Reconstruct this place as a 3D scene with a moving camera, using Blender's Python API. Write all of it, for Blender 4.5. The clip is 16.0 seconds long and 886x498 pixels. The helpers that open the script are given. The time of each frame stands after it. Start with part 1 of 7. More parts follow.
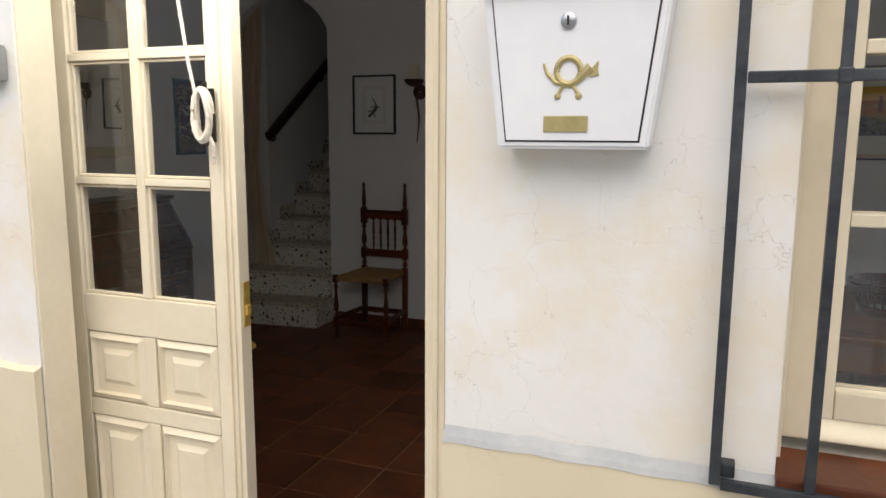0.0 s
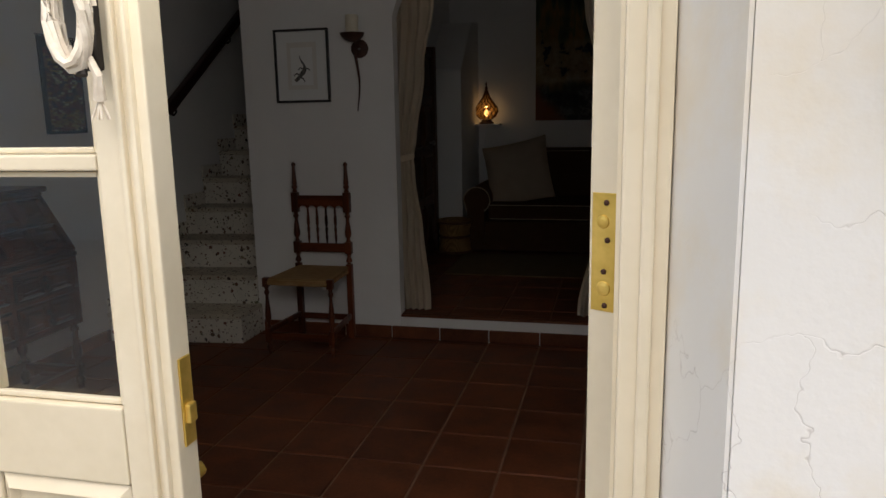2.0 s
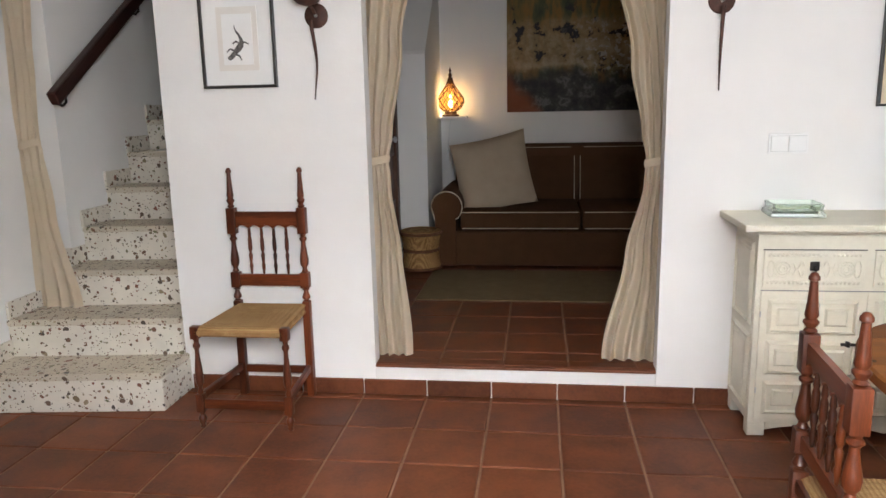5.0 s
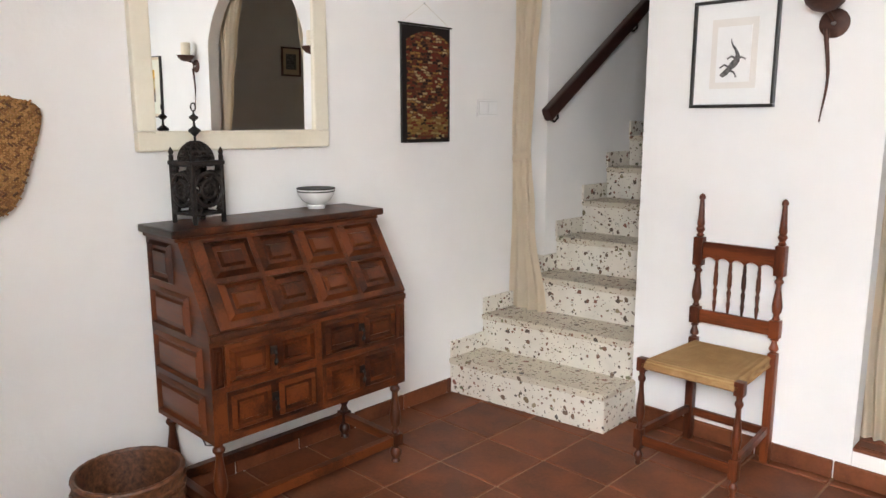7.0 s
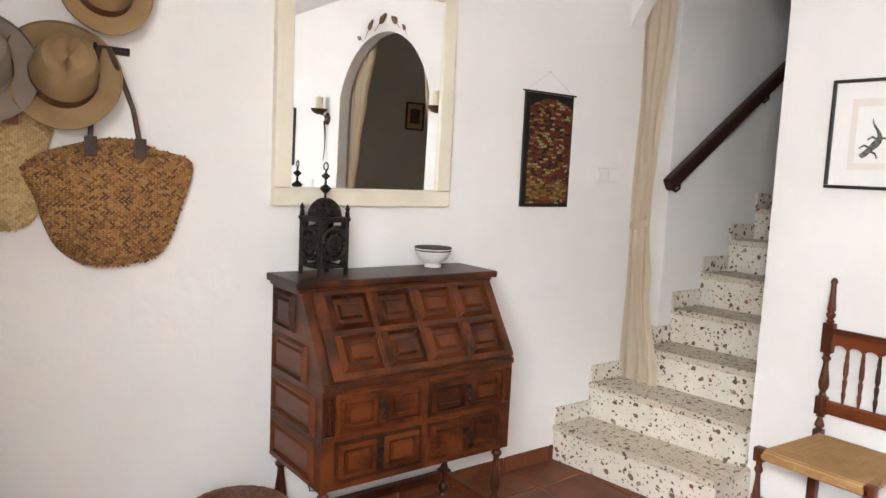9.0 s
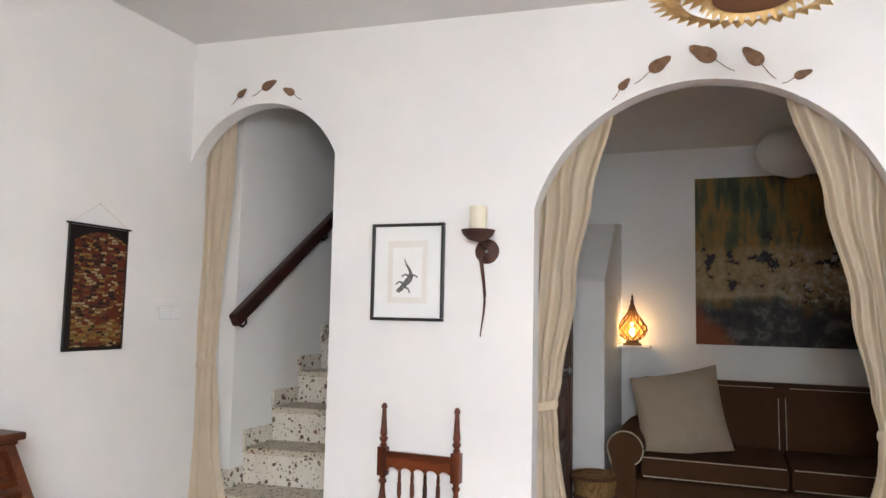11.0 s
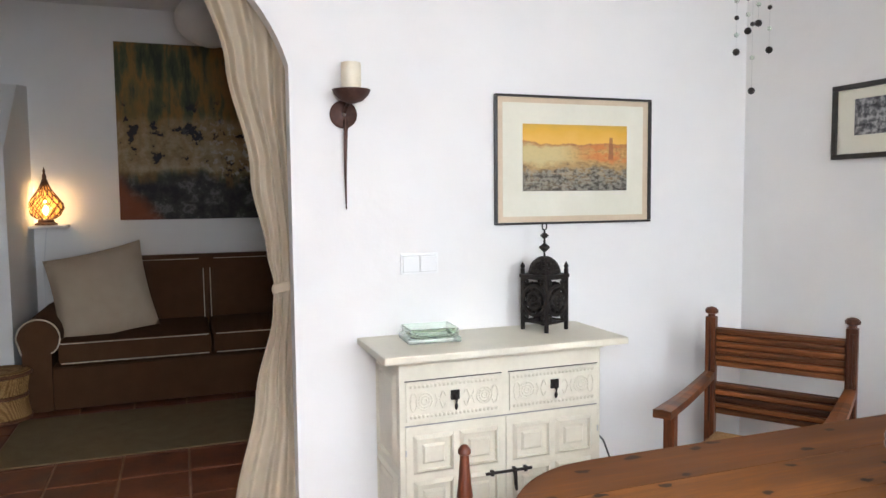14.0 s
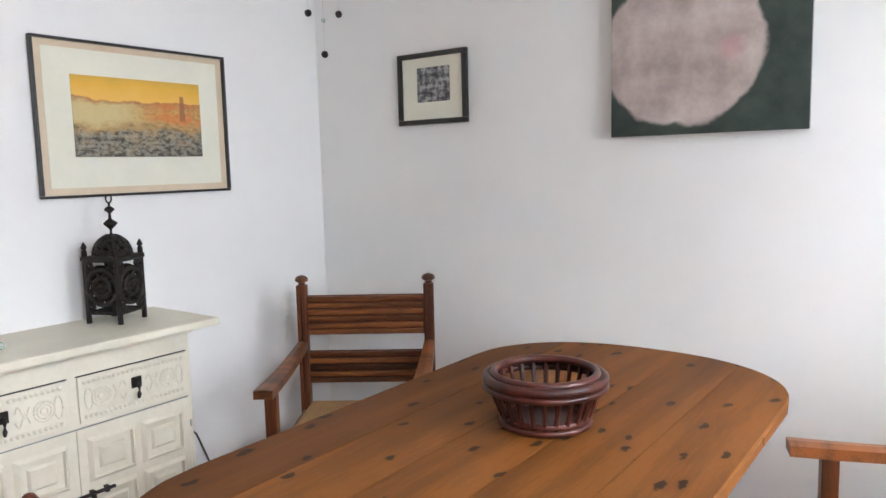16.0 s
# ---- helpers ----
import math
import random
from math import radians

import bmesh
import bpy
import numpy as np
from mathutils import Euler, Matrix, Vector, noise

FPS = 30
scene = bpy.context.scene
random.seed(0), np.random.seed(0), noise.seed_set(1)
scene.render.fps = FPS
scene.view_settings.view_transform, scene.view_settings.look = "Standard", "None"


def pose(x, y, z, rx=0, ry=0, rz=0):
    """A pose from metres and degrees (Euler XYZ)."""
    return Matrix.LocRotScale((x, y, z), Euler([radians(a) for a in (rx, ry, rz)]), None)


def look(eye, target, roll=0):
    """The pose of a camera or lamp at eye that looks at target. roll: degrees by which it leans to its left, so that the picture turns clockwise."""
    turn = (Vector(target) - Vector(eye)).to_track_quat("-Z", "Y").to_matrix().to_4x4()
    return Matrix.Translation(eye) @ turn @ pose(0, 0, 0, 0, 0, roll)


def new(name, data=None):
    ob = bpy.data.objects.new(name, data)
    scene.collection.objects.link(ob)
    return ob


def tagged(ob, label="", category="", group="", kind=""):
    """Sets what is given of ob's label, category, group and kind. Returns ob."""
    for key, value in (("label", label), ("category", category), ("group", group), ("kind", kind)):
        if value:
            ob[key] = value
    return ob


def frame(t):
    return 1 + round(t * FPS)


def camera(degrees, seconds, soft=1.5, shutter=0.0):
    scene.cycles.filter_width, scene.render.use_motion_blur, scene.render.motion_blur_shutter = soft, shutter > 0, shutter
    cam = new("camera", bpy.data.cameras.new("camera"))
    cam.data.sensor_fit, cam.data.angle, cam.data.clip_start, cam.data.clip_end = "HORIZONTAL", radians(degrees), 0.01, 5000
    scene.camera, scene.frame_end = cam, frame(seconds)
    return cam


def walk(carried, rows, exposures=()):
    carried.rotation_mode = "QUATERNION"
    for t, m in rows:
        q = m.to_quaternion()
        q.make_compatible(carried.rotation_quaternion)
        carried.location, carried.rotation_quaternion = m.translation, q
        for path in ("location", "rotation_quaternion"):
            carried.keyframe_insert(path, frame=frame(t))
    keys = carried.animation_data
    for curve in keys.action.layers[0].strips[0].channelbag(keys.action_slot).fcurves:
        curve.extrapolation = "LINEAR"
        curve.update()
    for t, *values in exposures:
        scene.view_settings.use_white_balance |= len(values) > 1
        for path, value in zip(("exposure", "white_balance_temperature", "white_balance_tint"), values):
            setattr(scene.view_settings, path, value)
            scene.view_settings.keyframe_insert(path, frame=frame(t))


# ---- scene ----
cam = camera(62.9, 16.0)
PATH = [
    (0, (3.586, -4.804, 1.412), (2.878, -2.958, 1.104), 0.3),
    (0.5, (3.428, -4.643, 1.41), (2.764, -2.784, 1.094), -0.1),
    (1, (3.31, -4.486, 1.391), (2.698, -2.611, 1.059), -0.5),
    (1.5, (3.165, -4.281, 1.386), (2.624, -2.39, 1.033), -0.8),
    (2, (3.005, -4.084, 1.34), (2.551, -2.171, 0.974), -1.1),
    (2.5, (2.862, -3.914, 1.33), (2.524, -1.979, 0.95), -1.1),
    (3, (2.777, -3.74, 1.32), (2.573, -1.79, 0.919), -1.7),
    (3.2, (2.762, -3.638, 1.324), (2.606, -1.685, 0.919), -1.4),
    (5.3, (2.501, -3.117, 1.329), (2.184, -1.179, 0.947), -1.1),
    (5.5, (2.561, -3.091, 1.336), (2.088, -1.184, 0.963), -1.2),
    (6, (2.536, -3.039, 1.363), (1.73, -1.246, 0.995), -0.9),
    (6.5, (2.488, -2.948, 1.367), (1.373, -1.327, 1.01), -0.4),
    (7, (2.446, -2.939, 1.37), (1.074, -1.526, 1.022), 0.0),
    (7.5, (2.436, -2.964, 1.399), (0.889, -1.743, 1.056), 0.7),
    (8, (2.427, -2.974, 1.395), (0.765, -1.906, 1.084), 1.0),
    (8.2, (2.438, -2.977, 1.399), (0.752, -1.944, 1.102), 1.2),
    (10.3, (2.456, -2.916, 1.451), (1.34, -1.26, 1.551), 2.1),
    (10.4, (2.478, -2.883, 1.44), (1.4, -1.203, 1.562), 1.7),
    (10.5, (2.491, -2.896, 1.465), (1.465, -1.184, 1.59), 1.8),
    (11, (2.503, -2.859, 1.461), (1.768, -1.007, 1.636), 1.2),
    (11.5, (2.503, -2.863, 1.469), (2.04, -0.923, 1.623), 0.5),
    (12, (2.505, -2.845, 1.46), (2.288, -0.859, 1.555), 0.1),
    (12.5, (2.568, -2.807, 1.424), (2.546, -0.807, 1.451), -0.5),
    (13, (2.588, -2.78, 1.416), (2.776, -0.789, 1.37), -0.5),
    (13.5, (2.636, -2.725, 1.404), (3.057, -0.773, 1.303), -0.5),
    (14, (2.647, -2.699, 1.408), (3.332, -0.826, 1.264), -0.6),
    (14.5, (2.661, -2.639, 1.396), (3.593, -0.878, 1.223), -1.0),
    (15, (2.634, -2.558, 1.378), (3.814, -0.955, 1.178), -1.3),
    (15.5, (2.648, -2.521, 1.374), (4.049, -1.111, 1.152), -1.4),
    (16, (2.724, -2.465, 1.366), (4.324, -1.287, 1.139), -1.4),
]
EXPOSURES = [(0, 0.58, 6900, 10), (1.5, 0.5, 6900, 10), (2.5, 0.75, 6800, 10), (3.0, 1.85, 6700, 10), (3.2, 2.4, 6600, 10), (4.4, 3.8, 6450, 10), (5.3, 4.26, 6450, 10), (6.0, 4.46, 6500, 10), (7.0, 4.48, 6500, 10), (8.2, 4.68, 6550, 10), (11, 4.42, 6350, 10), (13, 4.2, 6080, 10), (14.5, 4.36, 6130, 10), (16, 4.15, 6050, 10)]
walk(cam, [(t, look(eye, target, roll)) for t, eye, target, roll in PATH], EXPOSURES)

# ---- world and light ----
world = bpy.data.worlds.new("sky")
scene.world = world
world.use_nodes = True
wn = world.node_tree.nodes
sky = wn.new("ShaderNodeTexSky")
sky.sky_type, sky.sun_disc = "NISHITA", False
sky.sun_elevation, sky.sun_rotation = radians(50), radians(180)
wn["Background"].inputs["Strength"].default_value = 0.15
world.node_tree.links.new(sky.outputs[0], wn["Background"].inputs["Color"])

sun = new("sun", bpy.data.lights.new("sun", "SUN"))
sun.data.energy, sun.data.angle, sun.data.color = 2.0, radians(90), (1.0, 0.91, 0.79)
sun.matrix_world = look((2.6, -6, 8), (1.5, 0, 0))


def area(name, eye, target, sx, sy, watts, colour):
    lamp = new(name, bpy.data.lights.new(name, "AREA"))
    lamp.data.shape, lamp.data.size, lamp.data.size_y = "RECTANGLE", sx, sy
    lamp.data.energy, lamp.data.color = watts, colour
    lamp.matrix_world = look(eye, target)
    return lamp


# daylight that comes in at the window beside the door
area("window_daylight", (4.22, -3.36, 1.5), (4.22, 0, 1.25), 0.9, 1.25, 1.5, (0.93, 0.97, 1.0))
# fill lamp added at the head of the open doorway to lift the west side
area("door_fill", (2.6, -3.49, 1.86), (0.7, -1.3, 0.9), 0.7, 0.45, 3.2, (0.97, 0.98, 1.0))

# ---- materials ----
def mat(name):
    m = bpy.data.materials.new(name)
    m.use_nodes = True
    return m, m.node_tree.nodes, m.node_tree.links, m.node_tree.nodes["Principled BSDF"]


def ramp(n, stops):
    r = n.new("ShaderNodeValToRGB")
    while len(r.color_ramp.elements) < len(stops):
        r.color_ramp.elements.new(0.5)
    for e, (p, c) in zip(r.color_ramp.elements, stops):
        e.position, e.color = p, (*c, 1)
    return r


def noise_tex(n, l, coord, scale, detail=4, rough=0.55):
    t = n.new("ShaderNodeTexNoise")
    t.inputs["Scale"].default_value, t.inputs["Detail"].default_value, t.inputs["Roughness"].default_value = scale, detail, rough
    l.new(coord, t.inputs["Vector"])
    return t


def surface(name, a, b, scale=3.0, rough=0.6, fine=60.0, bump=0.15, metal=0.0, stretch=(1, 1, 1), spread=0.0, coat=0.0, depth=0.002, rvar=0.12):
    """Two tones mixed by a large and a fine noise, with fine relief; spread varies the tone from piece to piece."""
    m, n, l, p = mat(name)
    tc = n.new("ShaderNodeTexCoord")
    mp = n.new("ShaderNodeMapping")
    mp.inputs["Scale"].default_value = stretch
    l.new(tc.outputs["Object"], mp.inputs["Vector"])
    info = n.new("ShaderNodeObjectInfo")
    add = n.new("ShaderNodeVectorMath")
    add.operation = "MULTIPLY_ADD"
    l.new(info.outputs["Random"], add.inputs[0])
    add.inputs[1].default_value = (17, 31, 11)
    l.new(mp.outputs[0], add.inputs[2])
    big, small = noise_tex(n, l, add.outputs[0], scale), noise_tex(n, l, add.outputs[0], fine, 3)
    mix = n.new("ShaderNodeMath")
    mix.operation = "MULTIPLY_ADD"
    l.new(small.outputs["Fac"], mix.inputs[0])
    mix.inputs[1].default_value = 0.45
    scaled = n.new("ShaderNodeMath")
    scaled.operation = "MULTIPLY_ADD"
    l.new(big.outputs["Fac"], scaled.inputs[0])
    scaled.inputs[1].default_value, scaled.inputs[2].default_value = 1.3, -0.37
    l.new(scaled.outputs[0], mix.inputs[2])
    last = mix
    if spread:
        sp = n.new("ShaderNodeMath")
        sp.operation = "MULTIPLY_ADD"
        l.new(info.outputs["Random"], sp.inputs[0])
        sp.inputs[1].default_value = spread
        l.new(mix.outputs[0], sp.inputs[2])
        off = n.new("ShaderNodeMath")
        off.operation = "SUBTRACT"
        l.new(sp.outputs[0], off.inputs[0])
        off.inputs[1].default_value = spread / 2
        last = off
    r = ramp(n, [(0.25, a), (0.75, b)])
    l.new(last.outputs[0], r.inputs[0])
    l.new(r.outputs[0], p.inputs["Base Color"])
    rr = n.new("ShaderNodeMapRange")
    rr.inputs["To Min"].default_value, rr.inputs["To Max"].default_value = rough - rvar, min(1, rough + rvar)
    l.new(big.outputs["Fac"], rr.inputs["Value"])
    l.new(rr.outputs[0], p.inputs["Roughness"])
    p.inputs["Metallic"].default_value, p.inputs["Coat Weight"].default_value = metal, coat
    bp = n.new("ShaderNodeBump")
    bp.inputs["Strength"].default_value, bp.inputs["Distance"].default_value = bump, depth
    l.new(mix.outputs[0], bp.inputs["Height"])
    l.new(bp.outputs[0], p.inputs["Normal"])
    return m


def plaster(name, a, b, crack=0.0, stain=None):
    """Hand-trowelled limewash: broad waves, fine grain, and hairline cracks outdoors."""
    m, n, l, p = mat(name)
    tc = n.new("ShaderNodeTexCoord")
    co = tc.outputs["Object"]
    wave, mid, grain = noise_tex(n, l, co, 2.2, 3), noise_tex(n, l, co, 14, 5), noise_tex(n, l, co, 160, 2)
    r = ramp(n, [(0.3, a), (0.7, b)])
    l.new(wave.outputs["Fac"], r.inputs[0])
    col = r.outputs[0]
    if stain:
        sn = noise_tex(n, l, co, 3.1, 6, 0.62)
        sr = ramp(n, [(0.46, (0, 0, 0)), (0.68, (0.8, 0.8, 0.8))])
        l.new(sn.outputs["Fac"], sr.inputs[0])
        mx = n.new("ShaderNodeMix")
        mx.data_type = "RGBA"
        l.new(sr.outputs[0], mx.inputs["Factor"])
        l.new(col, mx.inputs["A"])
        mx.inputs["B"].default_value = (*stain, 1)
        col = mx.outputs["Result"]
    height = n.new("ShaderNodeMath")
    height.operation = "MULTIPLY_ADD"
    l.new(mid.outputs["Fac"], height.inputs[0])
    height.inputs[1].default_value = 0.35
    l.new(wave.outputs["Fac"], height.inputs[2])
    h2 = n.new("ShaderNodeMath")
    h2.operation = "MULTIPLY_ADD"
    l.new(grain.outputs["Fac"], h2.inputs[0])
    h2.inputs[1].default_value = 0.03
    l.new(height.outputs[0], h2.inputs[2])
    out = h2.outputs[0]
    if crack:
        warp = noise_tex(n, l, co, 9, 4)
        ad = n.new("ShaderNodeVectorMath")
        ad.operation = "MULTIPLY_ADD"
        l.new(warp.outputs["Color"], ad.inputs[0])
        ad.inputs[1].default_value = (0.16, 0.16, 0.16)
        l.new(co, ad.inputs[2])
        v = n.new("ShaderNodeTexVoronoi")
        v.feature = "DISTANCE_TO_EDGE"
        v.inputs["Scale"].default_value = 7.5
        l.new(ad.outputs[0], v.inputs["Vector"])
        where = noise_tex(n, l, co, 2.6, 2)
        wr = ramp(n, [(0.44, (0, 0, 0)), (0.6, (1, 1, 1))])
        l.new(where.outputs["Fac"], wr.inputs[0])
        cr = ramp(n, [(0.0, (1, 1, 1)), (0.0055, (0, 0, 0))])
        l.new(v.outputs["Distance"], cr.inputs[0])
        both = n.new("ShaderNodeMath")
        both.operation = "MULTIPLY"
        l.new(wr.outputs[0], both.inputs[0])
        l.new(cr.outputs[0], both.inputs[1])
        mx = n.new("ShaderNodeMix")
        mx.data_type = "RGBA"
        fa = n.new("ShaderNodeMath")
        fa.operation = "MULTIPLY"
        l.new(both.outputs[0], fa.inputs[0])
        fa.inputs[1].default_value = crack
        l.new(fa.outputs[0], mx.inputs["Factor"])
        l.new(col, mx.inputs["A"])
        mx.inputs["B"].default_value = (0.2, 0.13, 0.08, 1)
        col = mx.outputs["Result"]
        sb = n.new("ShaderNodeMath")
        sb.operation = "MULTIPLY_ADD"
        l.new(both.outputs[0], sb.inputs[0])
        sb.inputs[1].default_value = -0.25
        l.new(out, sb.inputs[2])
        out = sb.outputs[0]
    l.new(col, p.inputs["Base Color"])
    p.inputs["Roughness"].default_value = 0.85
    bp = n.new("ShaderNodeBump")
    bp.inputs["Strength"].default_value, bp.inputs["Distance"].default_value = 0.28, 0.02
    l.new(out, bp.inputs["Height"])
    l.new(bp.outputs[0], p.inputs["Normal"])
    return m


def terrazzo(name, base, dense):
    m, n, l, p = mat(name)
    tc = n.new("ShaderNodeTexCoord")
    col = None
    ns = noise_tex(n, l, tc.outputs["Object"], 25, 3)
    wp = n.new("ShaderNodeVectorMath")
    wp.operation = "MULTIPLY_ADD"
    l.new(ns.outputs["Color"], wp.inputs[0])
    wp.inputs[1].default_value = (0.03, 0.03, 0.03)
    l.new(tc.outputs["Object"], wp.inputs[2])
    gr = noise_tex(n, l, tc.outputs["Object"], 9, 4)
    br = ramp(n, [(0.3, tuple(c * 0.85 for c in base)), (0.7, base)])
    l.new(gr.outputs["Fac"], br.inputs[0])
    col = br.outputs[0]
    for scale, limit, share in ((24.0, 0.30, dense), (42.0, 0.30, dense * 1.15), (90.0, 0.3, dense * 0.8)):
        v = n.new("ShaderNodeTexVoronoi")
        v.inputs["Scale"].default_value = scale
        l.new(wp.outputs[0], v.inputs["Vector"])
        near = n.new("ShaderNodeMath")
        near.operation = "LESS_THAN"
        l.new(v.outputs["Distance"], near.inputs[0])
        near.inputs[1].default_value = limit
        sep = n.new("ShaderNodeSeparateColor")
        l.new(v.outputs["Color"], sep.inputs[0])
        pick = n.new("ShaderNodeMath")
        pick.operation = "LESS_THAN"
        l.new(sep.outputs[0], pick.inputs[0])
        pick.inputs[1].default_value = share
        chip = n.new("ShaderNodeMath")
        chip.operation = "MULTIPLY"
        l.new(near.outputs[0], chip.inputs[0])
        l.new(pick.outputs[0], chip.inputs[1])
        tone = ramp(n, [(0.0, (0.055, 0.045, 0.035)), (0.35, (0.14, 0.085, 0.05)), (0.65, (0.22, 0.08, 0.05)), (0.8, (0.12, 0.13, 0.06)), (1.0, (0.32, 0.24, 0.15))])
        l.new(sep.outputs[1], tone.inputs[0])
        mx = n.new("ShaderNodeMix")
        mx.data_type = "RGBA"
        l.new(chip.outputs[0], mx.inputs["Factor"])
        l.new(col, mx.inputs["A"])
        l.new(tone.outputs[0], mx.inputs["B"])
        col = mx.outputs["Result"]
    l.new(col, p.inputs["Base Color"])
    p.inputs["Roughness"].default_value = 0.42
    return m


def wood(name, dark, light, axis=0, scale=9.0, rough=0.4, knots=0.0, coat=0.0, spread=0.25):
    """Grain that runs along one axis, with pores and, for pine, knots."""
    m, n, l, p = mat(name)
    tc = n.new("ShaderNodeTexCoord")
    info = n.new("ShaderNodeObjectInfo")
    add = n.new("ShaderNodeVectorMath")
    add.operation = "MULTIPLY_ADD"
    l.new(info.outputs["Random"], add.inputs[0])
    add.inputs[1].default_value = (5.3, 9.1, 7.7)
    l.new(tc.outputs["Object"], add.inputs[2])
    mp = n.new("ShaderNodeMapping")
    s = [1.0, 1.0, 1.0]
    s[axis] = 0.09
    mp.inputs["Scale"].default_value = s
    l.new(add.outputs[0], mp.inputs["Vector"])
    broad, pores = noise_tex(n, l, mp.outputs[0], scale, 4), noise_tex(n, l, mp.outputs[0], scale * 14, 3, 0.7)
    mix = n.new("ShaderNodeMath")
    mix.operation = "MULTIPLY_ADD"
    l.new(pores.outputs["Fac"], mix.inputs[0])
    mix.inputs[1].default_value = 0.5
    l.new(broad.outputs["Fac"], mix.inputs[2])
    sp = n.new("ShaderNodeMath")
    sp.operation = "MULTIPLY_ADD"
    l.new(info.outputs["Random"], sp.inputs[0])
    sp.inputs[1].default_value = spread
    l.new(mix.outputs[0], sp.inputs[2])
    r = ramp(n, [(0.58, dark), (0.70 + spread / 2, tuple(a + (b - a) * 0.45 for a, b in zip(dark, light))), (0.86 + spread / 2, light), (1.0 + spread / 2, tuple(min(1, c * 1.15) for c in light))])
    l.new(sp.outputs[0], r.inputs[0])
    col = r.outputs[0]
    if knots:
        km = n.new("ShaderNodeMapping")
        ks = [1.0, 1.0, 1.0]
        ks[axis] = 0.5
        ks[2] = 0.0
        km.inputs["Scale"].default_value = ks
        l.new(add.outputs[0], km.inputs["Vector"])
        v = n.new("ShaderNodeTexVoronoi")
        v.voronoi_dimensions = "2D"
        v.inputs["Scale"].default_value = 10.0
        kw = noise_tex(n, l, add.outputs[0], 22, 3)
        kv = n.new("ShaderNodeVectorMath")
        kv.operation = "MULTIPLY_ADD"
        l.new(kw.outputs["Color"], kv.inputs[0])
        kv.inputs[1].default_value = (0.035, 0.035, 0.0)
        l.new(km.outputs[0], kv.inputs[2])
        l.new(kv.outputs[0], v.inputs["Vector"])
        kr = ramp(n, [(0.0, (1, 1, 1)), (0.075, (0.95, 0.95, 0.95)), (0.095, (0.45, 0.45, 0.45)), (0.105, (0.10, 0.10, 0.10)), (0.2, (0, 0, 0))])
        l.new(v.outputs["Distance"], kr.inputs[0])
        sep = n.new("ShaderNodeSeparateColor")
        l.new(v.outputs["Color"], sep.inputs[0])
        pick = n.new("ShaderNodeMath")
        pick.operation = "LESS_THAN"
        l.new(sep.outputs[0], pick.inputs[0])
        pick.inputs[1].default_value = knots
        f = n.new("ShaderNodeMath")
        f.operation = "MULTIPLY"
        l.new(kr.outputs[0], f.inputs[0])
        l.new(pick.outputs[0], f.inputs[1])
        mx = n.new("ShaderNodeMix")
        mx.data_type = "RGBA"
        l.new(f.outputs[0], mx.inputs["Factor"])
        l.new(col, mx.inputs["A"])
        mx.inputs["B"].default_value = (0.022, 0.008, 0.004, 1)
        col = mx.outputs["Result"]
    l.new(col, p.inputs["Base Color"])
    rr = n.new("ShaderNodeMapRange")
    rr.inputs["To Min"].default_value, rr.inputs["To Max"].default_value = rough - 0.1, rough + 0.15
    l.new(pores.outputs["Fac"], rr.inputs["Value"])
    l.new(rr.outputs[0], p.inputs["Roughness"])
    p.inputs["Coat Weight"].default_value = coat
    p.inputs["Coat Roughness"].default_value = 0.3
    p.inputs["Specular IOR Level"].default_value = 0.32
    bp = n.new("ShaderNodeBump")
    bp.inputs["Strength"].default_value, bp.inputs["Distance"].default_value = 0.25, 0.0015
    l.new(mix.outputs[0], bp.inputs["Height"])
    l.new(bp.outputs[0], p.inputs["Normal"])
    return m


def weave(name, a, b, sx, sy, rough=0.85, depth=0.003, axes="xz"):
    """Plaited straw, rush or cloth: two crossing waves."""
    m, n, l, p = mat(name)
    tc = n.new("ShaderNodeTexCoord")
    ns = noise_tex(n, l, tc.outputs["Object"], 30, 3)
    wp = n.new("ShaderNodeVectorMath")
    wp.operation = "MULTIPLY_ADD"
    l.new(ns.outputs["Color"], wp.inputs[0])
    wp.inputs[1].default_value = (0.006, 0.006, 0.006)
    l.new(tc.outputs["Object"], wp.inputs[2])
    waves = []
    for ax, sc in zip(axes, (sx, sy)):
        w = n.new("ShaderNodeTexWave")
        w.bands_direction = ax.upper()
        w.inputs["Scale"].default_value, w.inputs["Distortion"].default_value, w.inputs["Detail"].default_value = sc, 1.2, 2
        l.new(wp.outputs[0], w.inputs["Vector"])
        waves.append(w)
    mul = n.new("ShaderNodeMath")
    mul.operation = "MULTIPLY"
    l.new(waves[0].outputs["Fac"], mul.inputs[0])
    l.new(waves[1].outputs["Fac"], mul.inputs[1])
    big = noise_tex(n, l, tc.outputs["Object"], 12, 4)
    ad = n.new("ShaderNodeMath")
    ad.operation = "MULTIPLY_ADD"
    l.new(big.outputs["Fac"], ad.inputs[0])
    ad.inputs[1].default_value = 0.8
    l.new(mul.outputs[0], ad.inputs[2])
    p.inputs["Specular IOR Level"].default_value = 0.15
    r = ramp(n, [(0.3, a), (1.0, b)])
    l.new(ad.outputs[0], r.inputs[0])
    l.new(r.outputs[0], p.inputs["Base Color"])
    p.inputs["Roughness"].default_value = rough
    bp = n.new("ShaderNodeBump")
    bp.inputs["Strength"].default_value, bp.inputs["Distance"].default_value = 0.6, depth
    l.new(mul.outputs[0], bp.inputs["Height"])
    l.new(bp.outputs[0], p.inputs["Normal"])
    return m


